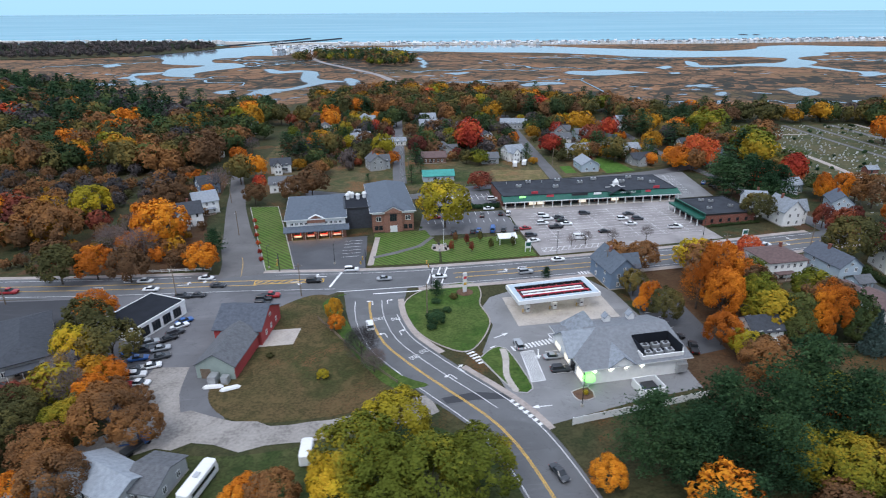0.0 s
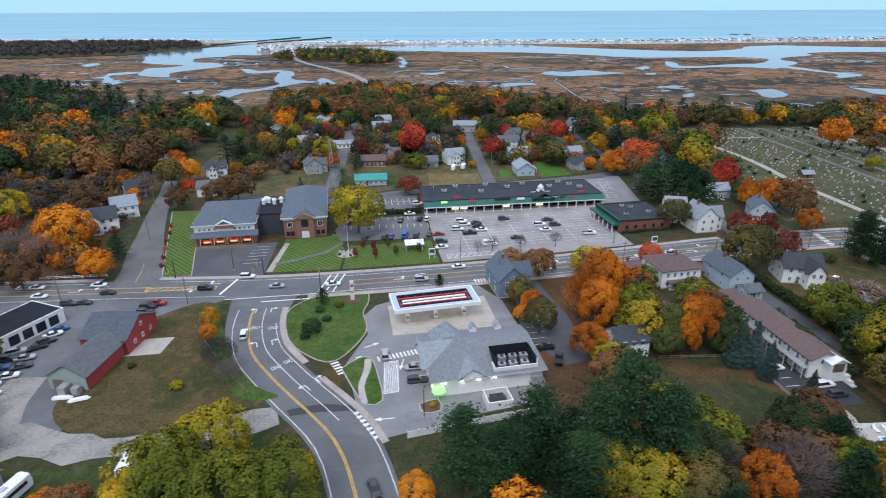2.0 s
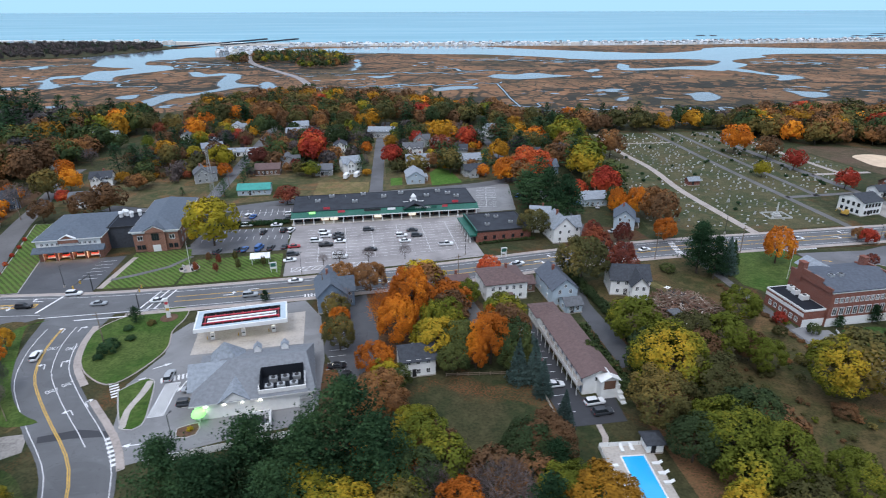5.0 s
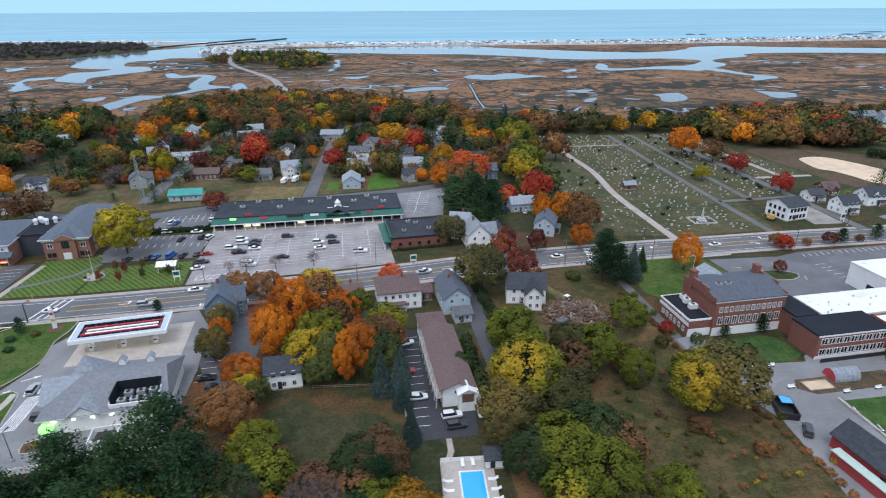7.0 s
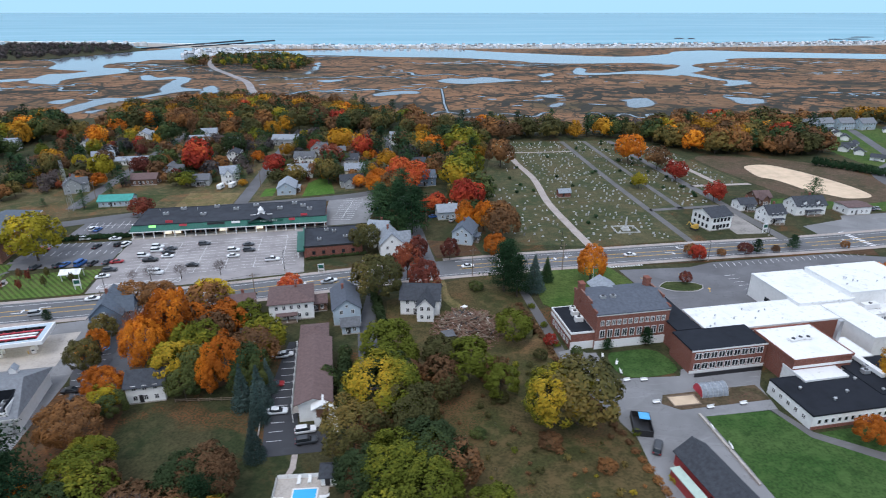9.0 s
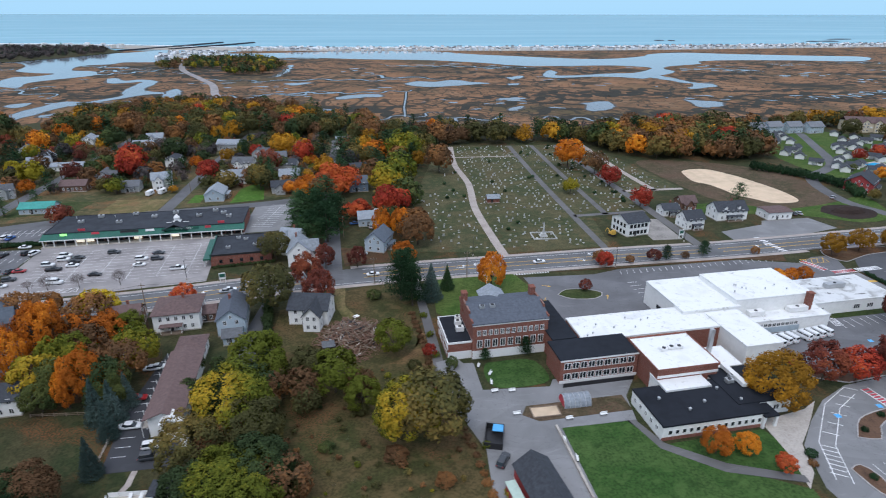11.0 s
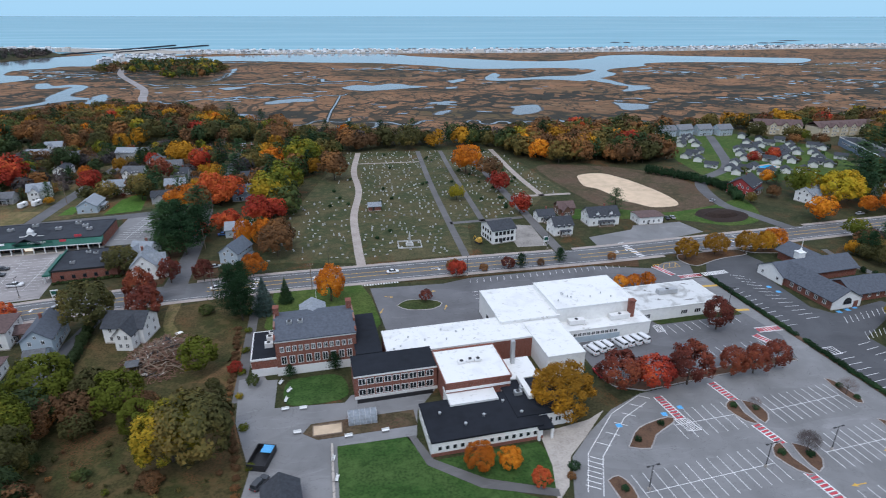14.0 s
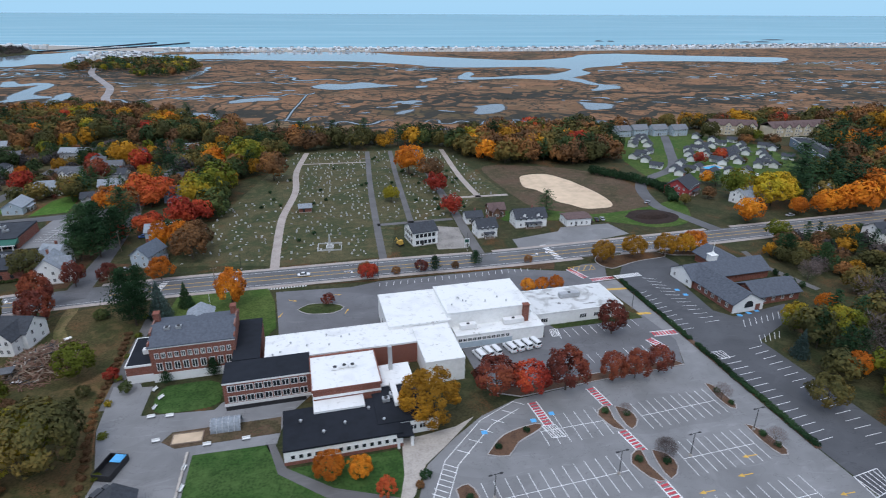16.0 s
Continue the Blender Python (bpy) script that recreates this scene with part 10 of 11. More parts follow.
# ---- single trees ----
tree("broad", "gold", -10.0, 76.7, 15.6, 15.6, 0)
tree("broad", "yellow", -5.1, 85.7, 13.6, 13.6, 0)
tree("broad", "gold", 1.2, 72.0, 15.0, 15.0, 0)
tree("broad", "gold", 9.3, 75.3, 13.0, 13.0, 0)
tree("broad", "yellow", -13.5, 73.3, 11.1, 11.1, 0)
tree("broad", "gold", -5.1, 69.5, 12.7, 12.7, 0)
tree("broad", "rust", -68.8, 85.9, 9.3, 10.3, 0)
tree("broad", "rust", -62.6, 78.8, 9.8, 10.8, 0)
tree("broad", "olive", -77.6, 92.3, 10.5, 10.5, 0)
tree("broad", "rust", -60.9, 93.6, 11.9, 11.9, 0)
tree("broad", "rust", -54.0, 91.7, 9.4, 9.4, 0)
tree("broad", "orange", -68.9, 75.0, 8.2, 8.2, 0)
tree("broad", "olive", -82.3, 130.1, 12.1, 11.1, 1)
tree("broad", "yellow", -80.7, 120.9, 10.2, 10.2, 1)
tree("broad", "olive", -71.8, 119.6, 12.3, 12.3, 1)
tree("broad", "orange", -85.6, 139.8, 9.8, 9.8, 1)
tree("broad", "orange", -67.5, 110.0, 7.5, 7.5, 0)
tree("twig", "twig", -80.0, 113.2, 8.3, 8.3, 1)
tree("broad", "olive", -108.8, 165.8, 13.2, 13.2, 1)
tree("broad", "orange", -89.3, 194.1, 17.3, 17.3, 1)
tree("broad", "orange", -68.2, 171.7, 10.2, 10.2, 1)
tree("pine", "pine", -69.2, 187.3, 9.0, 7.8, 1)
tree("twig", "twig", -91.0, 183.0, 12.4, 12.4, 1)
tree("broad", "rust", -88.0, 165.6, 11.4, 11.4, 1)
tree("broad", "orange", -99.4, 168.4, 11.5, 11.5, 1)
tree("broad", "rust", -98.9, 229.1, 15.0, 15.0, 1)
tree("broad", "rust", -140.9, 209.7, 13.8, 13.8, 1)
tree("broad", "rust", -68.7, 241.7, 9.6, 9.6, 1)
tree("broad", "amber", -22.5, 138.6, 6.4, 4.4, 1)
tree("broad", "orange", -21.2, 132.6, 4.6, 4.0, 1)
tree("twig", "dusk", -13.6, 117.8, 9.5, 9.5, 0)
tree("twig", "twig", -10.4, 113.2, 6.5, 6.5, 0)
tree("broad", "rust", -24.5, 72.8, 9.1, 9.1, 0)
tree("broad", "orange", -29.4, 73.6, 7.1, 7.1, 0)
tree("broad", "rust", -52.2, 244.0, 12.1, 12.1, 1)
tree("pine", "pine", 46.5, 75.8, 14.9, 12.9, 0)
tree("pine", "pine", 61.3, 84.9, 11.6, 10.0, 0)
tree("broad", "green", 79.6, 112.4, 7.0, 7.0, 0)
tree("broad", "gold", 65.3, 76.9, 11.8, 11.8, 0)
tree("broad", "orange", 77.9, 82.5, 8.4, 6.6, 0)
tree("broad", "gold", 84.8, 87.7, 11.4, 11.4, 0)
tree("broad", "gold", 83.7, 94.8, 8.9, 8.9, 0)
tree("twig", "twig", 98.3, 74.3, 11.8, 13.8, 0)
tree("broad", "green", 105.3, 85.0, 11.2, 11.2, 0)
tree("pine", "pine", 109.6, 80.9, 10.8, 9.3, 0)
tree("broad", "orange", 90.9, 71.6, 11.6, 9.1, 0)
tree("twig", "twig", 85.7, 76.6, 10.3, 10.3, 0)
tree("broad", "orange", 84.0, 141.4, 19.5, 11.5, 0)
tree("broad", "orange", 80.3, 131.2, 16.0, 10.0, 0)
tree("broad", "gold", 90.1, 133.8, 11.8, 8.4, 1)
tree("broad", "orange", 75.0, 119.8, 9.1, 9.1, 0)
tree("broad", "yellow", 77.2, 114.0, 7.3, 7.3, 0)
tree("broad", "red", 110.5, 172.2, 7.8, 7.8, 1)
tree("broad", "gold", 100.9, 153.4, 8.4, 8.4, 1)
tree("broad", "orange", 103.6, 122.0, 15.2, 9.6, 0)
tree("broad", "green", 96.1, 124.0, 12.0, 9.0, 1)
tree("broad", "green", 109.4, 121.0, 13.0, 8.6, 1)
tree("broad", "olive", 65.2, 131.4, 10.5, 8.6, 0)
tree("broad", "olive", 62.6, 147.6, 8.0, 7.4, 1)
tree("twig", "twig", 63.6, 153.0, 8.0, 8.0, 1)
tree("broad", "orange", 64.6, 140.5, 8.2, 5.6, 1)
tree("broad", "rust", 71.7, 165.3, 10.2, 10.2, 1)
tree("broad", "olive", 139.6, 165.0, 17.0, 15.0, 1)
tree("pine", "pine", 5.6, 150.6, 5.1, 4.4, 1)
tree("pine", "pine", 40.0, 160.4, 4.1, 3.5, 1)
tree("twig", "orange", 77.3, 138.5, 14.8, 11.4, 1)
tree("broad", "gold", 93.3, 136.9, 10.9, 10.9, 1)
tree("broad", "orange", 99.6, 120.2, 11.0, 6.5, 0)
tree("broad", "rust", 108.6, 130.0, 12.1, 12.1, 1)
tree("broad", "green", 109.5, 119.7, 9.1, 9.1, 0)
tree("broad", "green", 93.8, 119.3, 8.3, 8.3, 0)
tree("spruce", "spruce", 113.6, 120.0, 10.0, 5.9, 0)
tree("spruce", "spruce", 113.7, 108.4, 10.4, 6.1, 0)
tree("spruce", "spruce", 115.4, 96.6, 10.5, 6.2, 0)
tree("broad", "gold", 142.8, 130.4, 13.1, 13.1, 1)
tree("broad", "gold", 142.8, 107.1, 17.5, 17.5, 0)
tree("broad", "olive", 148.6, 99.5, 14.0, 13.0, 0)
tree("broad", "green", 151.9, 89.1, 13.2, 13.2, 0)
tree("broad", "gold", 151.2, 78.5, 13.2, 12.7, 0)
tree("broad", "olive", 136.0, 97.1, 13.0, 13.0, 0)
tree("broad", "gold", 144.6, 84.5, 13.1, 13.1, 0)
tree("broad", "green", 138.2, 85.1, 10.7, 10.7, 0)
tree("broad", "gold", 162.4, 74.4, 10.0, 10.0, 0)
tree("broad", "olive", 157.0, 124.1, 11.1, 11.1, 1)
tree("broad", "gold", 163.3, 120.9, 12.5, 12.5, 1)
tree("broad", "rust", 169.2, 118.4, 7.8, 7.8, 1)
tree("broad", "gold", 178.2, 138.4, 10.0, 10.4, 1)
tree("broad", "gold", 180.9, 102.6, 15.2, 15.2, 0)
tree("pine", "pine", 181.0, 170.0, 18.0, 12.0, 0)
tree("pine", "pine", 184.6, 165.6, 15.0, 10.0, 0)
tree("spruce", "spruce", 191.0, 169.5, 13.5, 9.5, 0)
tree("broad", "orange", 212.2, 175.6, 13.5, 9.8, 1)
tree("pine", "pine", 146.3, 238.9, 19.2, 16.5, 1)
tree("pine", "pine", 139.4, 244.2, 16.3, 14.1, 1)
tree("pine", "pine", 154.3, 239.0, 16.1, 13.9, 1)
tree("pine", "pine", 145.9, 222.3, 15.1, 13.0, 1)
tree("broad", "orange", 135.8, 284.7, 12.6, 12.6, 2)
tree("broad", "red", 155.7, 297.2, 13.8, 13.8, 2)
tree("broad", "orange", 182.4, 227.8, 13.0, 9.0, 1)
tree("broad", "rust", 188.4, 227.8, 12.7, 12.7, 1)
tree("broad", "red", 182.0, 262.7, 11.3, 11.3, 2)
tree("broad", "red", 163.9, 253.0, 9.2, 9.2, 2)
tree("broad", "rust", 207.3, 331.8, 16.9, 16.9, 2)
tree("broad", "yellow", 272.6, 283.2, 8.5, 8.5, 2)
tree("broad", "red", 298.1, 295.1, 11.5, 11.5, 2)
tree("broad", "red", 300.4, 258.5, 10.3, 10.3, 2)
tree("broad", "orange", 286.7, 336.2, 18.1, 18.1, 2)
tree("broad", "rust", 298.4, 320.5, 13.8, 13.8, 2)
tree("broad", "rust", 76.3, 102.9, 11.9, 11.9, 0)
tree("broad", "orange", 72.8, 86.9, 7.0, 7.0, 0)
tree("broad", "yellow", 11.2, 208.4, 18.4, 18.4, 1)
tree("broad", "orange", 61.6, 138.0, 5.0, 4.2, 1)
tree("broad", "amber", 270.7, 106.9, 14.4, 14.4, 0)
tree("broad", "maroon", 289.5, 114.9, 11.2, 11.2, 1)
tree("broad", "red", 298.5, 114.2, 9.6, 9.6, 1)
tree("broad", "orange", 247.6, 91.4, 6.7, 6.7, 0)
tree("broad", "orange", 254.2, 90.8, 5.4, 5.4, 0)
tree("broad", "red", 259.4, 85.2, 4.2, 4.2, 0)
tree("broad", "maroon", 244.3, 171.3, 4.3, 4.3, 1)
tree("pine", "pine", 203.1, 131.7, 4.0, 3.5, 1)
tree("pine", "pine", 214.9, 133.9, 5.7, 5.0, 1)
tree("broad", "red", 159.8, 251.7, 8.0, 8.0, 1)
tree("broad", "red", 153.4, 242.5, 7.7, 7.7, 1)
tree("broad", "red", 178.0, 267.0, 9.0, 9.0, 2)
tree("broad", "red", 152.1, 288.8, 11.5, 11.5, 2)
tree("broad", "rust", 63.4, 166.1, 9.5, 9.5, 1)
tree("spruce", "spruce", 109.0, 114.1, 12.4, 7.3, 1)
tree("spruce", "spruce", 112.9, 113.8, 12.4, 7.3, 1)
tree("broad", "gold", 90.3, 125.5, 12.2, 12.2, 1)
tree("broad", "gold", 109.7, 137.3, 11.6, 11.6, 1)
tree("broad", "green", 127.7, 119.7, 6.8, 6.8, 1)
tree("broad", "green", 125.4, 133.8, 5.0, 5.0, 1)
tree("broad", "red", 258.0, 189.9, 6.0, 6.0, 1)
tree("pine", "pine", 283.9, 194.2, 6.2, 5.4, 1)
tree("pine", "pine", 300.4, 197.1, 6.3, 5.5, 1)
tree("broad", "maroon", 278.8, 193.5, 5.2, 5.2, 1)
tree("broad", "amber", 351.3, 193.2, 9.2, 8.6, 1)
tree("broad", "amber", 365.8, 196.6, 9.2, 9.4, 1)
tree("broad", "amber", 379.2, 196.5, 9.4, 9.0, 1)
tree("broad", "orange", 393.7, 199.3, 9.3, 9.3, 1)
tree("pine", "pine", 346.8, 252.6, 12.8, 11.0, 2)
tree("broad", "maroon", 308.3, 114.5, 13.4, 10.5, 1)
tree("broad", "maroon", 322.4, 116.6, 8.9, 7.0, 1)
tree("broad", "maroon", 329.0, 116.9, 9.0, 7.1, 1)
tree("broad", "maroon", 336.9, 118.7, 8.3, 6.5, 1)
tree("broad", "maroon", 332.3, 140.3, 11.2, 8.8, 1)
tree("broad", "gold", 456.6, 264.3, 16.5, 16.5, 2)
tree("broad", "orange", 439.1, 229.3, 12.3, 12.3, 2)
tree("broad", "orange", 470.0, 235.4, 9.2, 9.2, 2)
tree("broad", "orange", 482.5, 234.4, 12.2, 12.2, 2)
tree("broad", "orange", 492.9, 235.7, 12.3, 12.3, 2)
tree("broad", "olive", 186.2, 102.5, 17.1, 17.1, 1)
tree("broad", "rust", 257.1, 194.2, 5.2, 5.2, 1)
tree("twig", "twig", 319.6, 102.5, 3.7, 3.7, 1)
tree("twig", "twig", 322.0, 87.1, 5.6, 5.6, 0)
tree("twig", "twig", 346.9, 104.7, 5.4, 5.4, 1)
tree("twig", "twig", 349.3, 87.3, 5.2, 5.2, 1)
tree("broad", "maroon", 149.0, 181.4, 13.0, 10.2, 1)
tree("pine", "pine", 151.9, 224.9, 17.5, 15.1, 1)
tree("pine", "pine", 138.7, 236.1, 15.2, 13.1, 2)
tree("pine", "pine", 138.0, 249.1, 15.9, 13.7, 2)
tree("spruce", "spruce", 381.4, 120.4, 9.5, 6.8, 1)
tree("broad", "gold", 390.5, 133.9, 9.5, 9.5, 1)
tree("broad", "orange", 391.6, 110.3, 6.9, 6.9, 1)
tree("broad", "olive", 371.3, 98.1, 9.4, 9.4, 1)
tree("broad", "amber", 388.0, 197.0, 9.1, 8.6, 1)
tree("broad", "orange", 319.8, 172.2, 5.3, 5.3, 1)
tree("broad", "orange", 314.4, 171.6, 5.3, 5.3, 1)
tree("broad", "orange", 325.1, 172.4, 5.4, 5.4, 1)
tree("pine", "pine", 148.3, 263.4, 18.5, 15.9, 2)
tree("broad", "red", 147.7, 292.9, 16.7, 13.2, 2)
tree("broad", "rust", 142.4, 283.4, 12.2, 12.2, 2)
tree("broad", "orange", 174.3, 228.9, 13.0, 7.6, 1)
tree("broad", "rust", 188.9, 218.5, 14.8, 14.8, 1)
tree("broad", "green", 178.1, 237.6, 10.6, 10.6, 2)
tree("broad", "red", 176.7, 253.7, 15.6, 12.3, 2)
tree("broad", "orange", 182.5, 199.5, 9.1, 9.1, 1)
tree("pine", "pine", 183.6, 175.0, 16.5, 10.5, 0)
tree("spruce", "pine", 197.0, 176.4, 9.5, 6.5, 1)
tree("broad", "maroon", 165.3, 197.6, 8.6, 6.7, 1)
tree("broad", "olive", 133.6, 208.0, 11.5, 11.5, 1)
tree("broad", "maroon", 153.6, 197.8, 9.6, 7.6, 1)
tree("broad", "maroon", 154.4, 169.6, 12.3, 9.7, 1)
tree("broad", "gold", 183.1, 301.5, 19.6, 19.6, 2)
tree("broad", "gold", 177.3, 283.6, 18.5, 18.5, 2)
tree("broad", "gold", 187.3, 357.5, 20.0, 22.9, 2)
tree("pine", "pine", 517.4, 295.6, 22.0, 26.3, 2)
tree("pine", "pine", 514.6, 270.1, 22.0, 21.0, 2)
tree("pine", "pine", 484.8, 252.2, 16.0, 13.0, 2)
tree("broad", "rust", 554.2, 303.5, 19.1, 19.1, 2)
tree("pine", "pine", 426.6, 186.3, 11.0, 9.0, 1)
tree("broad", "olive", 425.0, 178.0, 8.5, 8.5, 1)
tree("pine", "pine", 436.0, 178.0, 10.0, 9.0, 1)
tree("broad", "orange", 409.6, 144.4, 7.0, 6.2, 1)
tree("broad", "gold", 399.5, 126.5, 12.0, 12.0, 1)
tree("twig", "twig", 421.0, 166.7, 9.0, 9.0, 1)
tree("broad", "gold", 436.5, 204.7, 9.7, 9.7, 2)
tree("broad", "orange", 522.2, 244.8, 19.2, 19.2, 2)
tree("twig", "twig", -102.5, 186.1, 12.5, 12.5, 1)
tree("twig", "twig", -98.3, 195.9, 13.1, 13.1, 1)
tree("broad", "yellow", -128.7, 226.3, 14.8, 14.8, 1)
tree("broad", "rust", -125.6, 197.1, 15.2, 15.2, 1)
tree("twig", "twig", -73.6, 104.8, 9.1, 9.1, 0)
tree("broad", "orange", -68.6, 103.7, 7.8, 7.8, 0)
tree("broad", "olive", -80.2, 97.2, 9.8, 9.8, 0)
tree("broad", "red", 188.1, 135.5, 3.8, 3.8, 1)
tree("broad", "green", 193.7, 129.2, 3.4, 3.4, 1)
tree("broad", "olive", 183.8, 128.5, 3.6, 3.6, 1)
tree("broad", "rust", 109.4, 86.5, 11.6, 11.6, 0)
tree("broad", "gold", 170.3, 114.1, 8.9, 8.9, 0)
tree("broad", "orange", 83.1, 83.8, 7.0, 7.0, 0)
tree("broad", "orange", 32.4, 75.6, 6.4, 6.4, 0)
tree("broad", "rust", -80.4, 104.4, 7.8, 7.8, 1)
tree("broad", "rust", -64.3, 104.0, 6.5, 6.5, 0)
tree("broad", "amber", -71.4, 110.6, 8.2, 8.2, 1)
tree("broad", "gold", -69.1, 94.2, 8.4, 8.4, 0)
tree("broad", "rust", -58.9, 103.2, 5.2, 5.2, 0)
tree("broad", "red", 260.1, 193.2, 4.7, 4.7, 1)
tree("broad", "rust", 268.9, 192.8, 3.3, 3.3, 1)
tree("broad", "rust", 321.8, 196.9, 3.4, 3.4, 1)
tree("broad", "rust", 292.1, 195.1, 3.1, 3.1, 1)
tree("broad", "green", 53.7, 85.1, 10.2, 10.2, 0)
tree("broad", "gold", 113.7, 77.1, 7.8, 7.8, 0)
tree("pine", "pine", 71.0, 84.5, 23.5, 18.0, 0)
tree("pine", "pine", 65.0, 80.0, 19.0, 15.0, 0)
tree("pine", "pine", 77.0, 79.0, 20.0, 15.0, 0)
tree("pine", "pine", 48.0, 76.0, 16.0, 13.0, 0)
tree("pine", "pine", 60.0, 73.0, 16.0, 13.0, 0)
tree("broad", "gold", 71.0, 71.0, 13.0, 12.0, 0)
tree("broad", "green", 84.0, 80.0, 11.0, 10.0, 0)
tree("broad", "rust", 88.0, 88.0, 9.0, 9.0, 0)
tree("broad", "olive", 80.0, 70.0, 12.0, 11.0, 0)
tree("pine", "pine", 54.5, 82.0, 18.5, 14.5, 0)
tree("pine", "pine", 40.5, 79.5, 17.0, 13.5, 0)
tree("broad", "amber", 114.4, 69.2, 13.5, 13.2, 0)
tree("broad", "yellow", 466.0, 250.0, 18.0, 21.0, 1)
tree("broad", "yellow", 478.0, 256.0, 14.0, 14.0, 1)
tree("broad", "red", 478.0, 336.5, 8.0, 8.0, 2)
tree("broad", "red", 497.0, 344.0, 8.5, 9.0, 2)
tree("pine", "pine", 514.0, 288.0, 18.0, 14.0, 2)
tree("pine", "pine", 528.0, 286.0, 20.0, 16.0, 2)
tree("pine", "pine", 543.0, 296.0, 19.0, 15.0, 2)
tree("pine", "pine", 505.0, 274.0, 15.0, 12.0, 2)
tree("pine", "pine", 522.0, 272.0, 17.0, 14.0, 2)
tree("broad", "olive", 552.0, 400.0, 12.0, 13.0, 2)
tree("broad", "gold", 560.0, 398.0, 9.0, 11.0, 2)
tree("broad", "olive", 528.0, 408.0, 14.0, 14.0, 2)
tree("broad", "rust", 545.0, 388.0, 8.0, 11.0, 2)
tree("broad", "rust", 566.0, 386.0, 8.0, 12.0, 2)
tree("pine", "pine", 459.0, 288.0, 9.0, 10.0, 2)
tree("broad", "olive", 423.0, 258.0, 6.0, 6.0, 2)
tree("broad", "rust", 441.0, 266.0, 7.0, 7.0, 2)
tree("broad", "orange", 456.0, 292.0, 8.0, 8.0, 2)
tree("broad", "gold", 109.0, 74.5, 10.5, 9.5, 0)

# garden trees of the streets behind the shops
tree("broad", "rust", -119.7, 428.3, 11.8, 11.8, 2)
tree("broad", "green", -106.0, 430.4, 16.2, 16.2, 2)
tree("broad", "olive", -96.0, 430.3, 15.2, 15.2, 2)
tree("broad", "green", -97.1, 380.5, 10.9, 12.1, 2)
tree("broad", "gold", -77.4, 377.6, 8.7, 8.7, 2)
tree("pine", "pine", -69.0, 315.9, 17.4, 13.4, 2)
tree("pine", "pine", -64.4, 326.2, 15.2, 11.7, 2)
tree("pine", "pine", -53.8, 317.2, 16.4, 12.6, 2)
tree("broad", "amber", -54.9, 347.3, 12.2, 12.2, 2)
tree("broad", "rust", -44.6, 334.3, 11.1, 11.1, 2)
tree("broad", "orange", -57.6, 408.2, 14.2, 14.2, 2)
tree("broad", "olive", -79.4, 430.0, 14.2, 14.2, 2)
tree("broad", "maroon", -87.5, 425.7, 8.8, 8.8, 2)
tree("broad", "gold", -43.0, 374.1, 11.9, 9.9, 2)
tree("broad", "yellow", -38.3, 343.9, 9.3, 8.5, 2)
tree("broad", "orange", -94.1, 310.7, 10.5, 9.5, 2)
tree("broad", "orange", -78.9, 285.3, 11.7, 10.6, 2)
tree("broad", "red", -72.7, 265.5, 7.1, 6.4, 2)
tree("broad", "rust", -107.0, 347.6, 13.6, 13.6, 2)
tree("pine", "pine", -126.5, 366.4, 14.4, 16.0, 2)
tree("broad", "rust", -108.0, 300.9, 16.1, 16.1, 2)
tree("broad", "olive", -83.4, 273.6, 14.7, 13.3, 2)
tree("twig", "twig", -88.8, 259.9, 12.9, 12.9, 2)
tree("broad", "rust", -45.9, 251.5, 13.1, 14.6, 2)
tree("broad", "rust", -48.1, 285.7, 8.2, 10.3, 2)
tree("broad", "amber", -60.2, 299.4, 6.1, 7.6, 2)
tree("broad", "olive", -45.4, 292.5, 8.0, 8.0, 2)
tree("broad", "olive", -46.1, 328.0, 13.9, 11.6, 2)
tree("twig", "twig", -93.9, 337.9, 10.9, 10.9, 2)
tree("broad", "gold", -31.6, 397.9, 11.3, 8.1, 2)
tree("broad", "red", -25.8, 396.3, 8.8, 8.0, 2)
tree("broad", "yellow", -16.8, 324.7, 13.2, 13.2, 2)
tree("broad", "orange", -19.5, 303.8, 7.3, 8.1, 2)
tree("broad", "orange", -11.2, 308.0, 7.4, 8.2, 2)
tree("pine", "pine", -37.0, 459.9, 15.7, 15.7, 2)
tree("broad", "green", -11.9, 415.8, 15.0, 16.7, 2)
tree("broad", "maroon", -15.7, 374.7, 8.2, 6.8, 2)
tree("broad", "maroon", 2.0, 327.9, 11.3, 11.3, 2)
tree("broad", "olive", 7.4, 436.6, 13.9, 13.9, 2)
tree("broad", "rust", 24.3, 429.1, 12.8, 12.8, 2)
tree("broad", "olive", 43.4, 425.3, 14.4, 14.4, 2)
tree("broad", "green", 41.5, 375.0, 15.0, 15.0, 2)
tree("broad", "amber", 55.8, 428.7, 12.2, 11.1, 2)
tree("broad", "red", 32.2, 333.8, 19.2, 16.7, 2)
tree("broad", "orange", 29.4, 338.7, 13.4, 12.2, 2)
tree("broad", "gold", 35.1, 303.0, 8.3, 10.4, 2)
tree("broad", "olive", 28.3, 306.5, 8.0, 8.0, 2)
tree("broad", "maroon", 30.0, 257.8, 8.8, 11.1, 2)
tree("broad", "olive", 71.4, 450.2, 17.9, 17.9, 2)
tree("broad", "rust", 86.1, 459.0, 18.3, 18.3, 2)
tree("twig", "twig", 56.3, 380.0, 9.9, 9.9, 2)
tree("broad", "orange", 61.5, 353.4, 7.8, 7.1, 2)
tree("pine", "pine", 61.5, 309.3, 10.5, 7.5, 2)
tree("broad", "amber", 64.1, 302.8, 3.9, 4.9, 2)
tree("broad", "amber", 76.7, 366.7, 8.8, 8.8, 2)
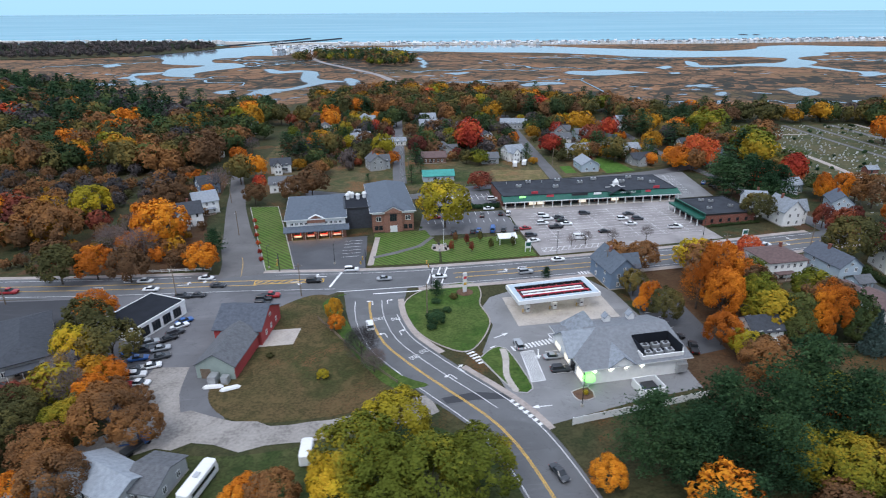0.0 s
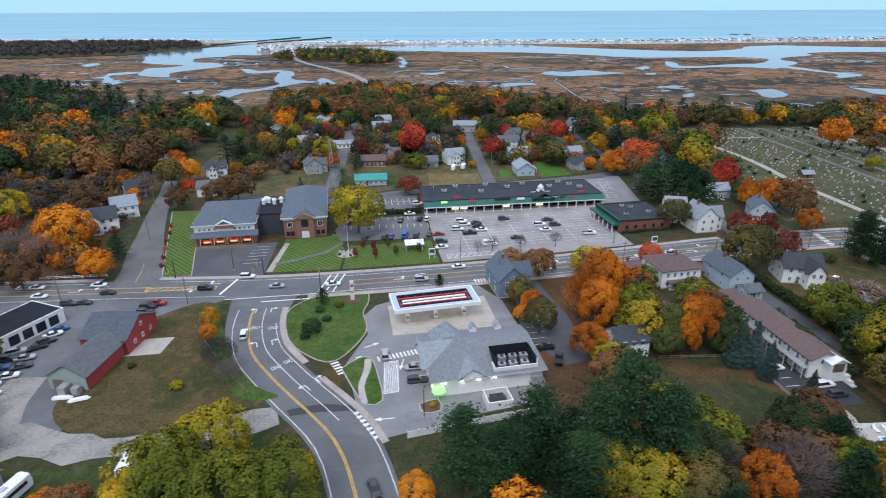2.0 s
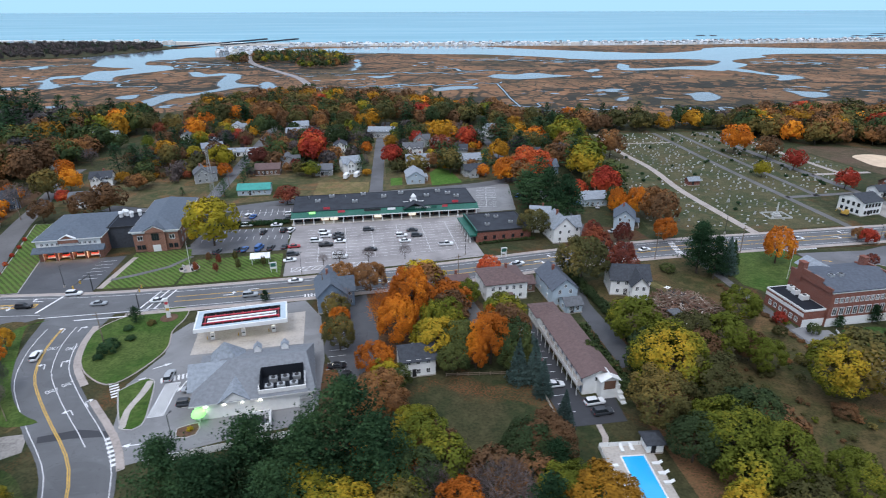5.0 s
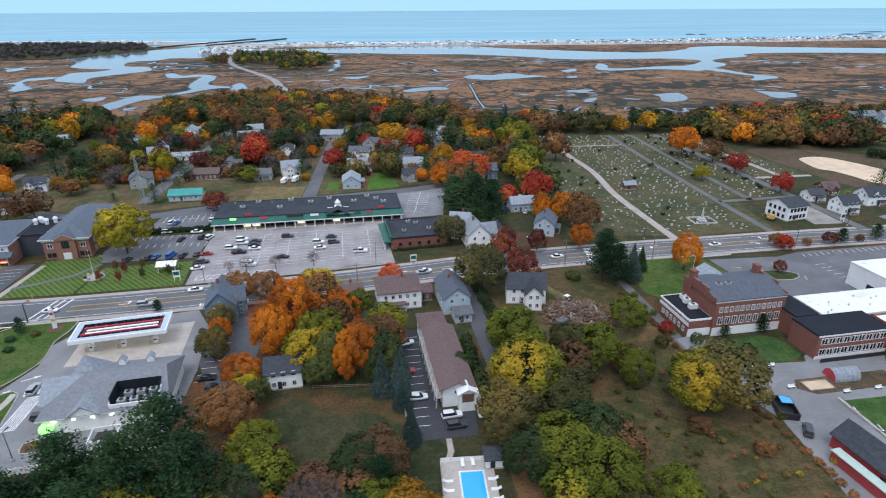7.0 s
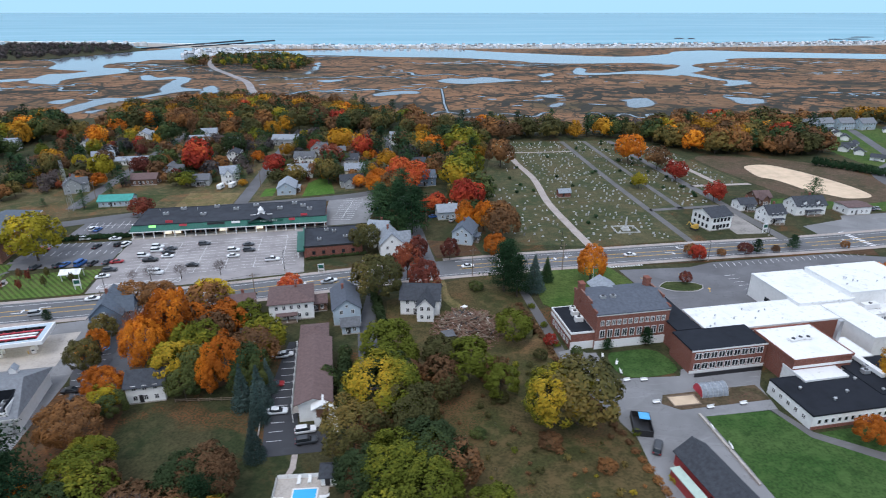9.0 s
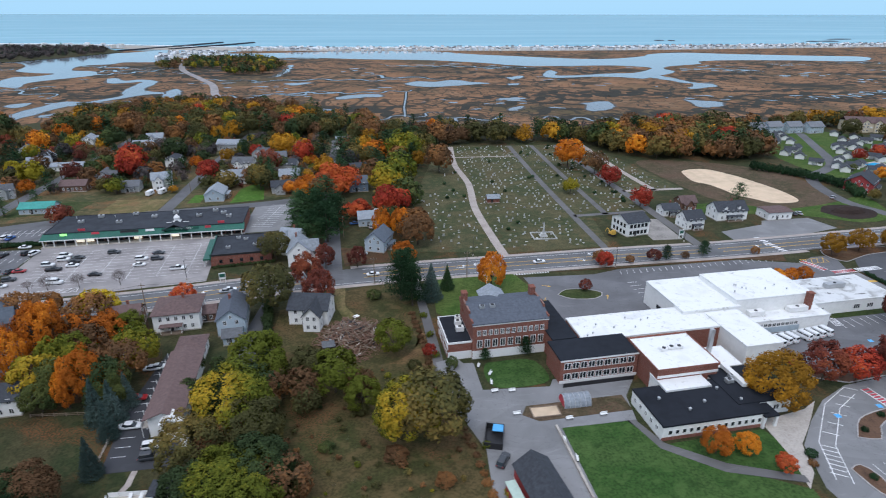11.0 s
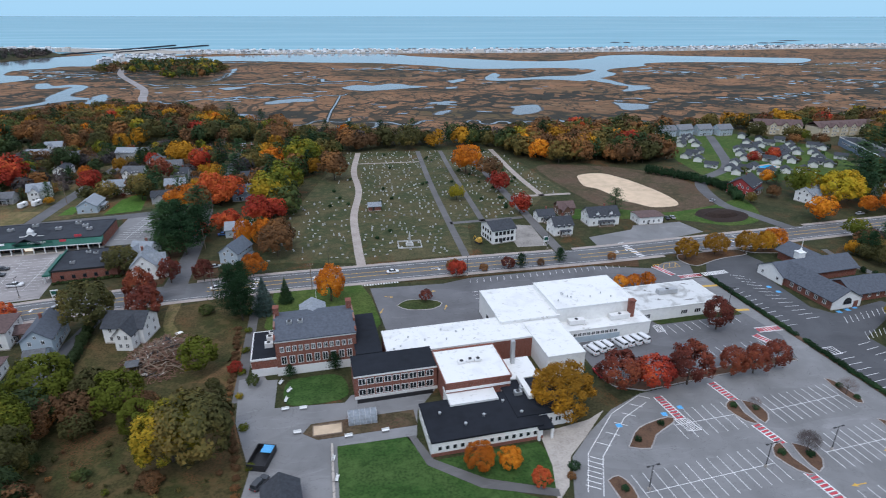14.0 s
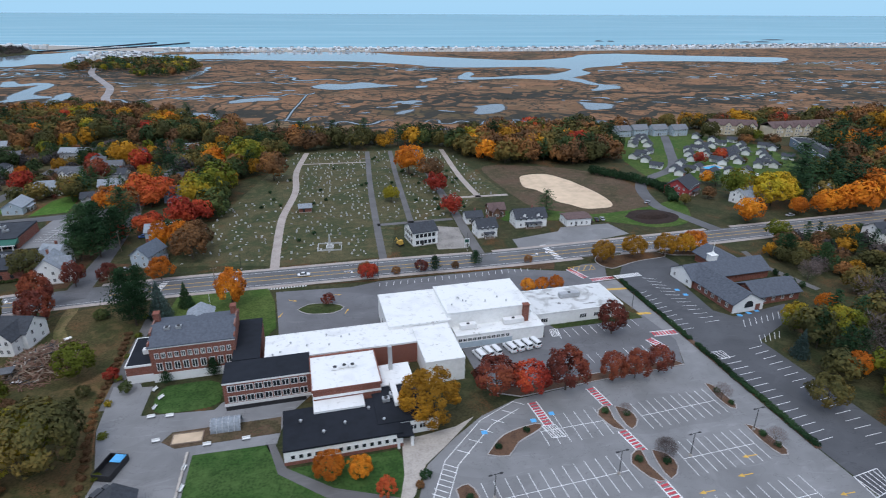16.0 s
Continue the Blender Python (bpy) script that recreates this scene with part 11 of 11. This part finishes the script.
tree("broad", "red", 77.8, 323.2, 12.3, 13.7, 2)
tree("broad", "red", 93.2, 373.6, 9.9, 9.0, 2)
tree("broad", "green", 90.9, 394.3, 9.5, 9.5, 2)
tree("pine", "pine", -1.4, 270.2, 9.4, 7.2, 2)
tree("pine", "pine", 3.3, 287.6, 7.8, 6.5, 2)
tree("broad", "olive", -57.5, 471.6, 14.3, 14.3, 2)
tree("broad", "rust", -27.7, 465.0, 14.0, 14.0, 2)
tree("broad", "rust", -4.0, 446.9, 12.5, 12.5, 2)
tree("broad", "green", 58.9, 464.6, 13.8, 13.8, 2)
tree("pine", "pine", -22.8, 275.5, 4.0, 4.0, 2)
tree("broad", "amber", 109.6, 379.3, 15.9, 17.7, 2)
tree("broad", "olive", 112.9, 442.2, 17.8, 17.8, 2)
tree("broad", "red", 124.3, 363.7, 14.3, 11.9, 2)
tree("broad", "olive", 109.1, 304.2, 13.8, 13.8, 2)
tree("broad", "green", 114.3, 345.0, 8.5, 8.5, 2)
tree("pine", "pine", 136.4, 370.8, 18.3, 15.2, 2)
tree("pine", "pine", 147.2, 369.8, 18.4, 15.3, 2)
tree("broad", "amber", 140.1, 332.2, 11.8, 11.8, 2)
tree("broad", "orange", 125.7, 295.6, 6.7, 7.4, 2)
tree("broad", "orange", 137.2, 295.1, 10.1, 11.2, 2)
tree("broad", "rust", 145.0, 302.6, 9.8, 10.9, 2)
tree("broad", "maroon", 107.3, 343.3, 13.3, 13.3, 2)
tree("broad", "orange", 175.2, 378.9, 8.6, 9.6, 2)
tree("broad", "gold", 188.8, 373.2, 14.7, 18.4, 2)
tree("broad", "green", 171.6, 354.7, 8.3, 8.3, 2)
tree("broad", "amber", 195.6, 343.4, 10.8, 9.0, 2)
tree("broad", "rust", 214.5, 409.5, 15.5, 19.4, 2)
tree("broad", "olive", 179.2, 428.0, 14.3, 17.8, 2)
tree("broad", "rust", 160.1, 453.7, 14.9, 18.6, 2)
tree("broad", "olive", 139.3, 460.7, 14.9, 18.7, 2)

# ---- woods and scattered trees ----
FALL = {"rust": 6, "orange": 0.6, "olive": 6, "gold": 0.7, "amber": 1.0, "green": 2.4, "red": 0.3, "pine": 0.9}
DARKW = {"pine": 7, "rust": 1.2, "olive": 1.4, "green": 2.0, "orange": 0.3, "dusk": 1.0, "twig": 0.6, "red": 0.2}
woods([(-480, 700), (-400, 665), (-250, 535), (-200, 492), (-160, 480), (-150, 420), (-230, 390), (-400, 420), (-560, 640)], 13.5, DARKW, 13, 19, 2, "dark pine woods with grey bare trees")
woods([(-160, 480), (-140, 500), (-104, 470), (-106, 330), (-112, 296), (-240, 300), (-420, 330), (-400, 420), (-230, 390), (-150, 420)], 12, {"rust": 4, "olive": 5, "green": 2.4, "orange": 0.5, "amber": 1.0, "gold": 0.5, "pine": 2, "dusk": 0.4}, 11, 17, 4)
woods([(-240, 300), (-112, 294), (-108, 262), (-124, 232), (-400, 240), (-420, 330)], 8, {"rust": 5, "dusk": 5, "twig": 4, "olive": 0.8, "amber": 0.5}, 4, 7.5, 2, "low brown thicket of bare scrub")
woods([(-400, 240), (-124, 232), (-118, 205), (-150, 180), (-300, 178), (-420, 200)], 10, {"rust": 4, "orange": 2, "olive": 3, "gold": 1.6, "amber": 1.4, "twig": 2, "maroon": 0.8}, 6, 12, 2)
woods([(-150, 174), (-72, 176), (-82, 225), (-92, 290), (-112, 290), (-118, 200)], 6.0, {"rust": 5, "orange": 2.5, "twig": 4, "olive": 1.5, "amber": 1}, 3, 6.5, 2, "low rusty thicket and small orange trees")
woods([(-80, 505), (-90, 545), (20, 602), (90, 552), (180, 462), (186, 420), (140, 432), (60, 442), (-40, 452), (-84, 448)], 12.5, FALL, 11, 16, 4)
GARDEN = [(-84, 445), (-40, 450), (60, 436), (135, 425), (138, 300), (118, 298), (76, 308), (20, 310), (-24, 296), (-60, 300), (-76, 330)]
woods(GARDEN, 7.2, {"rust": 4, "olive": 3, "green": 2.4, "pine": 1.6, "dusk": 3, "twig": 8, "amber": 1.0, "gold": 1.0, "maroon": 0.5}, 2.4, 6.2, 2, "garden bushes and small bare trees", 2.0)
woods(GARDEN, 11.5, {"rust": 4, "olive": 4, "green": 2.6, "pine": 2.4, "dusk": 3.5, "twig": 1.5, "orange": 0.7, "amber": 1.0, "gold": 0.8}, 5.5, 10.5, 2, "garden trees in autumn colour", 3.0)
woods([(146, 425), (182, 460), (284, 436), (330, 432), (332, 404), (212, 404), (196, 330), (184, 258), (168, 262), (152, 300)], 12.5, {"rust": 4, "olive": 6, "green": 4, "pine": 2, "amber": 0.8, "orange": 0.8, "dusk": 1, "twig": 1}, 9, 15, 4)
woods([(318, 404), (330, 432), (430, 436), (446, 428), (430, 352), (400, 338), (360, 352), (338, 350), (328, 380)], 10, FALL, 12, 18, 4)
woods([(446, 434), (520, 464), (700, 474), (900, 490), (900, 420), (660, 412), (640, 390), (600, 420), (530, 446), (450, 432)], 13, FALL, 10, 16)
woods([(520, 296), (560, 300), (590, 380), (660, 380), (760, 330), (700, 262), (560, 240), (500, 236), (478, 244), (505, 290)], 12, {"pine": 8, "rust": 1, "olive": 2, "orange": 0.4}, 11, 17)
woods([(422, 173), (420, 186), (424, 203), (520, 212), (540, 196), (470, 168), (440, 166)], 7.5, {"pine": 5, "olive": 4, "rust": 1.5, "amber": 1.2, "dusk": 2, "twig": 3, "green": 2}, 5, 8.5, 4, "belt of low pines and autumn trees behind the church")
woods([(392, 136), (412, 143), (424, 150), (440, 164), (470, 166), (540, 194), (620, 230), (620, 120), (520, 60), (388, 50), (384, 90), (383, 116)], 9, {"pine": 4, "gold": 2.4, "olive": 4, "rust": 2, "amber": 1.2, "dusk": 1.5, "twig": 2.5}, 8, 13, 4)
woods([(-90, 1004), (-198, 1010), (-190, 1170), (-60, 1185), (6, 1040), (0, 900), (-60, 905)], 13, {"pine": 5, "olive": 3, "gold": 1.5, "rust": 1}, 9, 13, 3, "dark pines on a marsh island")
# distance haze is put into the headland's grey-brown leaf colour
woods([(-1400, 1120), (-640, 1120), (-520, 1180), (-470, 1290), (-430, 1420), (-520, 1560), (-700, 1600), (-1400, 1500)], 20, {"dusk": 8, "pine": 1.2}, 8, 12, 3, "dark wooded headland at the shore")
woods([(-150, 156), (-92, 150), (-84, 146), (-80, 128), (-70, 110), (-62, 98), (-60, 84), (-64, 70), (-110, 50), (-170, 60)], 7, {"rust": 4, "orange": 2.5, "olive": 2, "gold": 2, "twig": 1.2, "maroon": 0.8}, 6, 10, 4, "belt of small autumn trees and shrubs")
woods([(36, 70), (60, 78), (84, 88), (86, 52), (36, 48)], 8.5, {"pine": 5, "gold": 1, "rust": 1.5, "green": 1, "orange": 1.2}, 8, 11, 1, "dense stand of pines and autumn trees")
woods([(88, 86), (108, 86), (113, 78), (113, 52), (88, 52)], 8.5, {"pine": 2.5, "orange": 2.5, "rust": 2, "gold": 1.5, "twig": 1}, 8, 12, 1, "mixed stand of pine and orange trees")
woods([(134, 118), (147, 126), (157, 121), (160, 98), (150, 62), (134, 62)], 8, {"gold": 4, "yellow": 0.8, "olive": 4, "green": 3, "rust": 1.5}, 6, 10.5, 1, "thick stand of yellow-green trees")
woods([(64, 168), (98, 166), (104, 146), (98, 134), (80, 132), (72, 120), (64, 122)], 10, {"orange": 4, "rust": 1.5, "twig": 1.5, "yellow": 0.8}, 8, 13, 1, "orange maples round the houses")
woods([(140, 66), (138, 112), (158, 124), (180, 134), (189, 120), (195, 98), (198, 66)], 4.2, {"rust": 3, "olive": 4, "twig": 3, "gold": 1.2, "green": 1}, 0.7, 1.7, 3, "low wild scrub across the meadow", room=1.0)
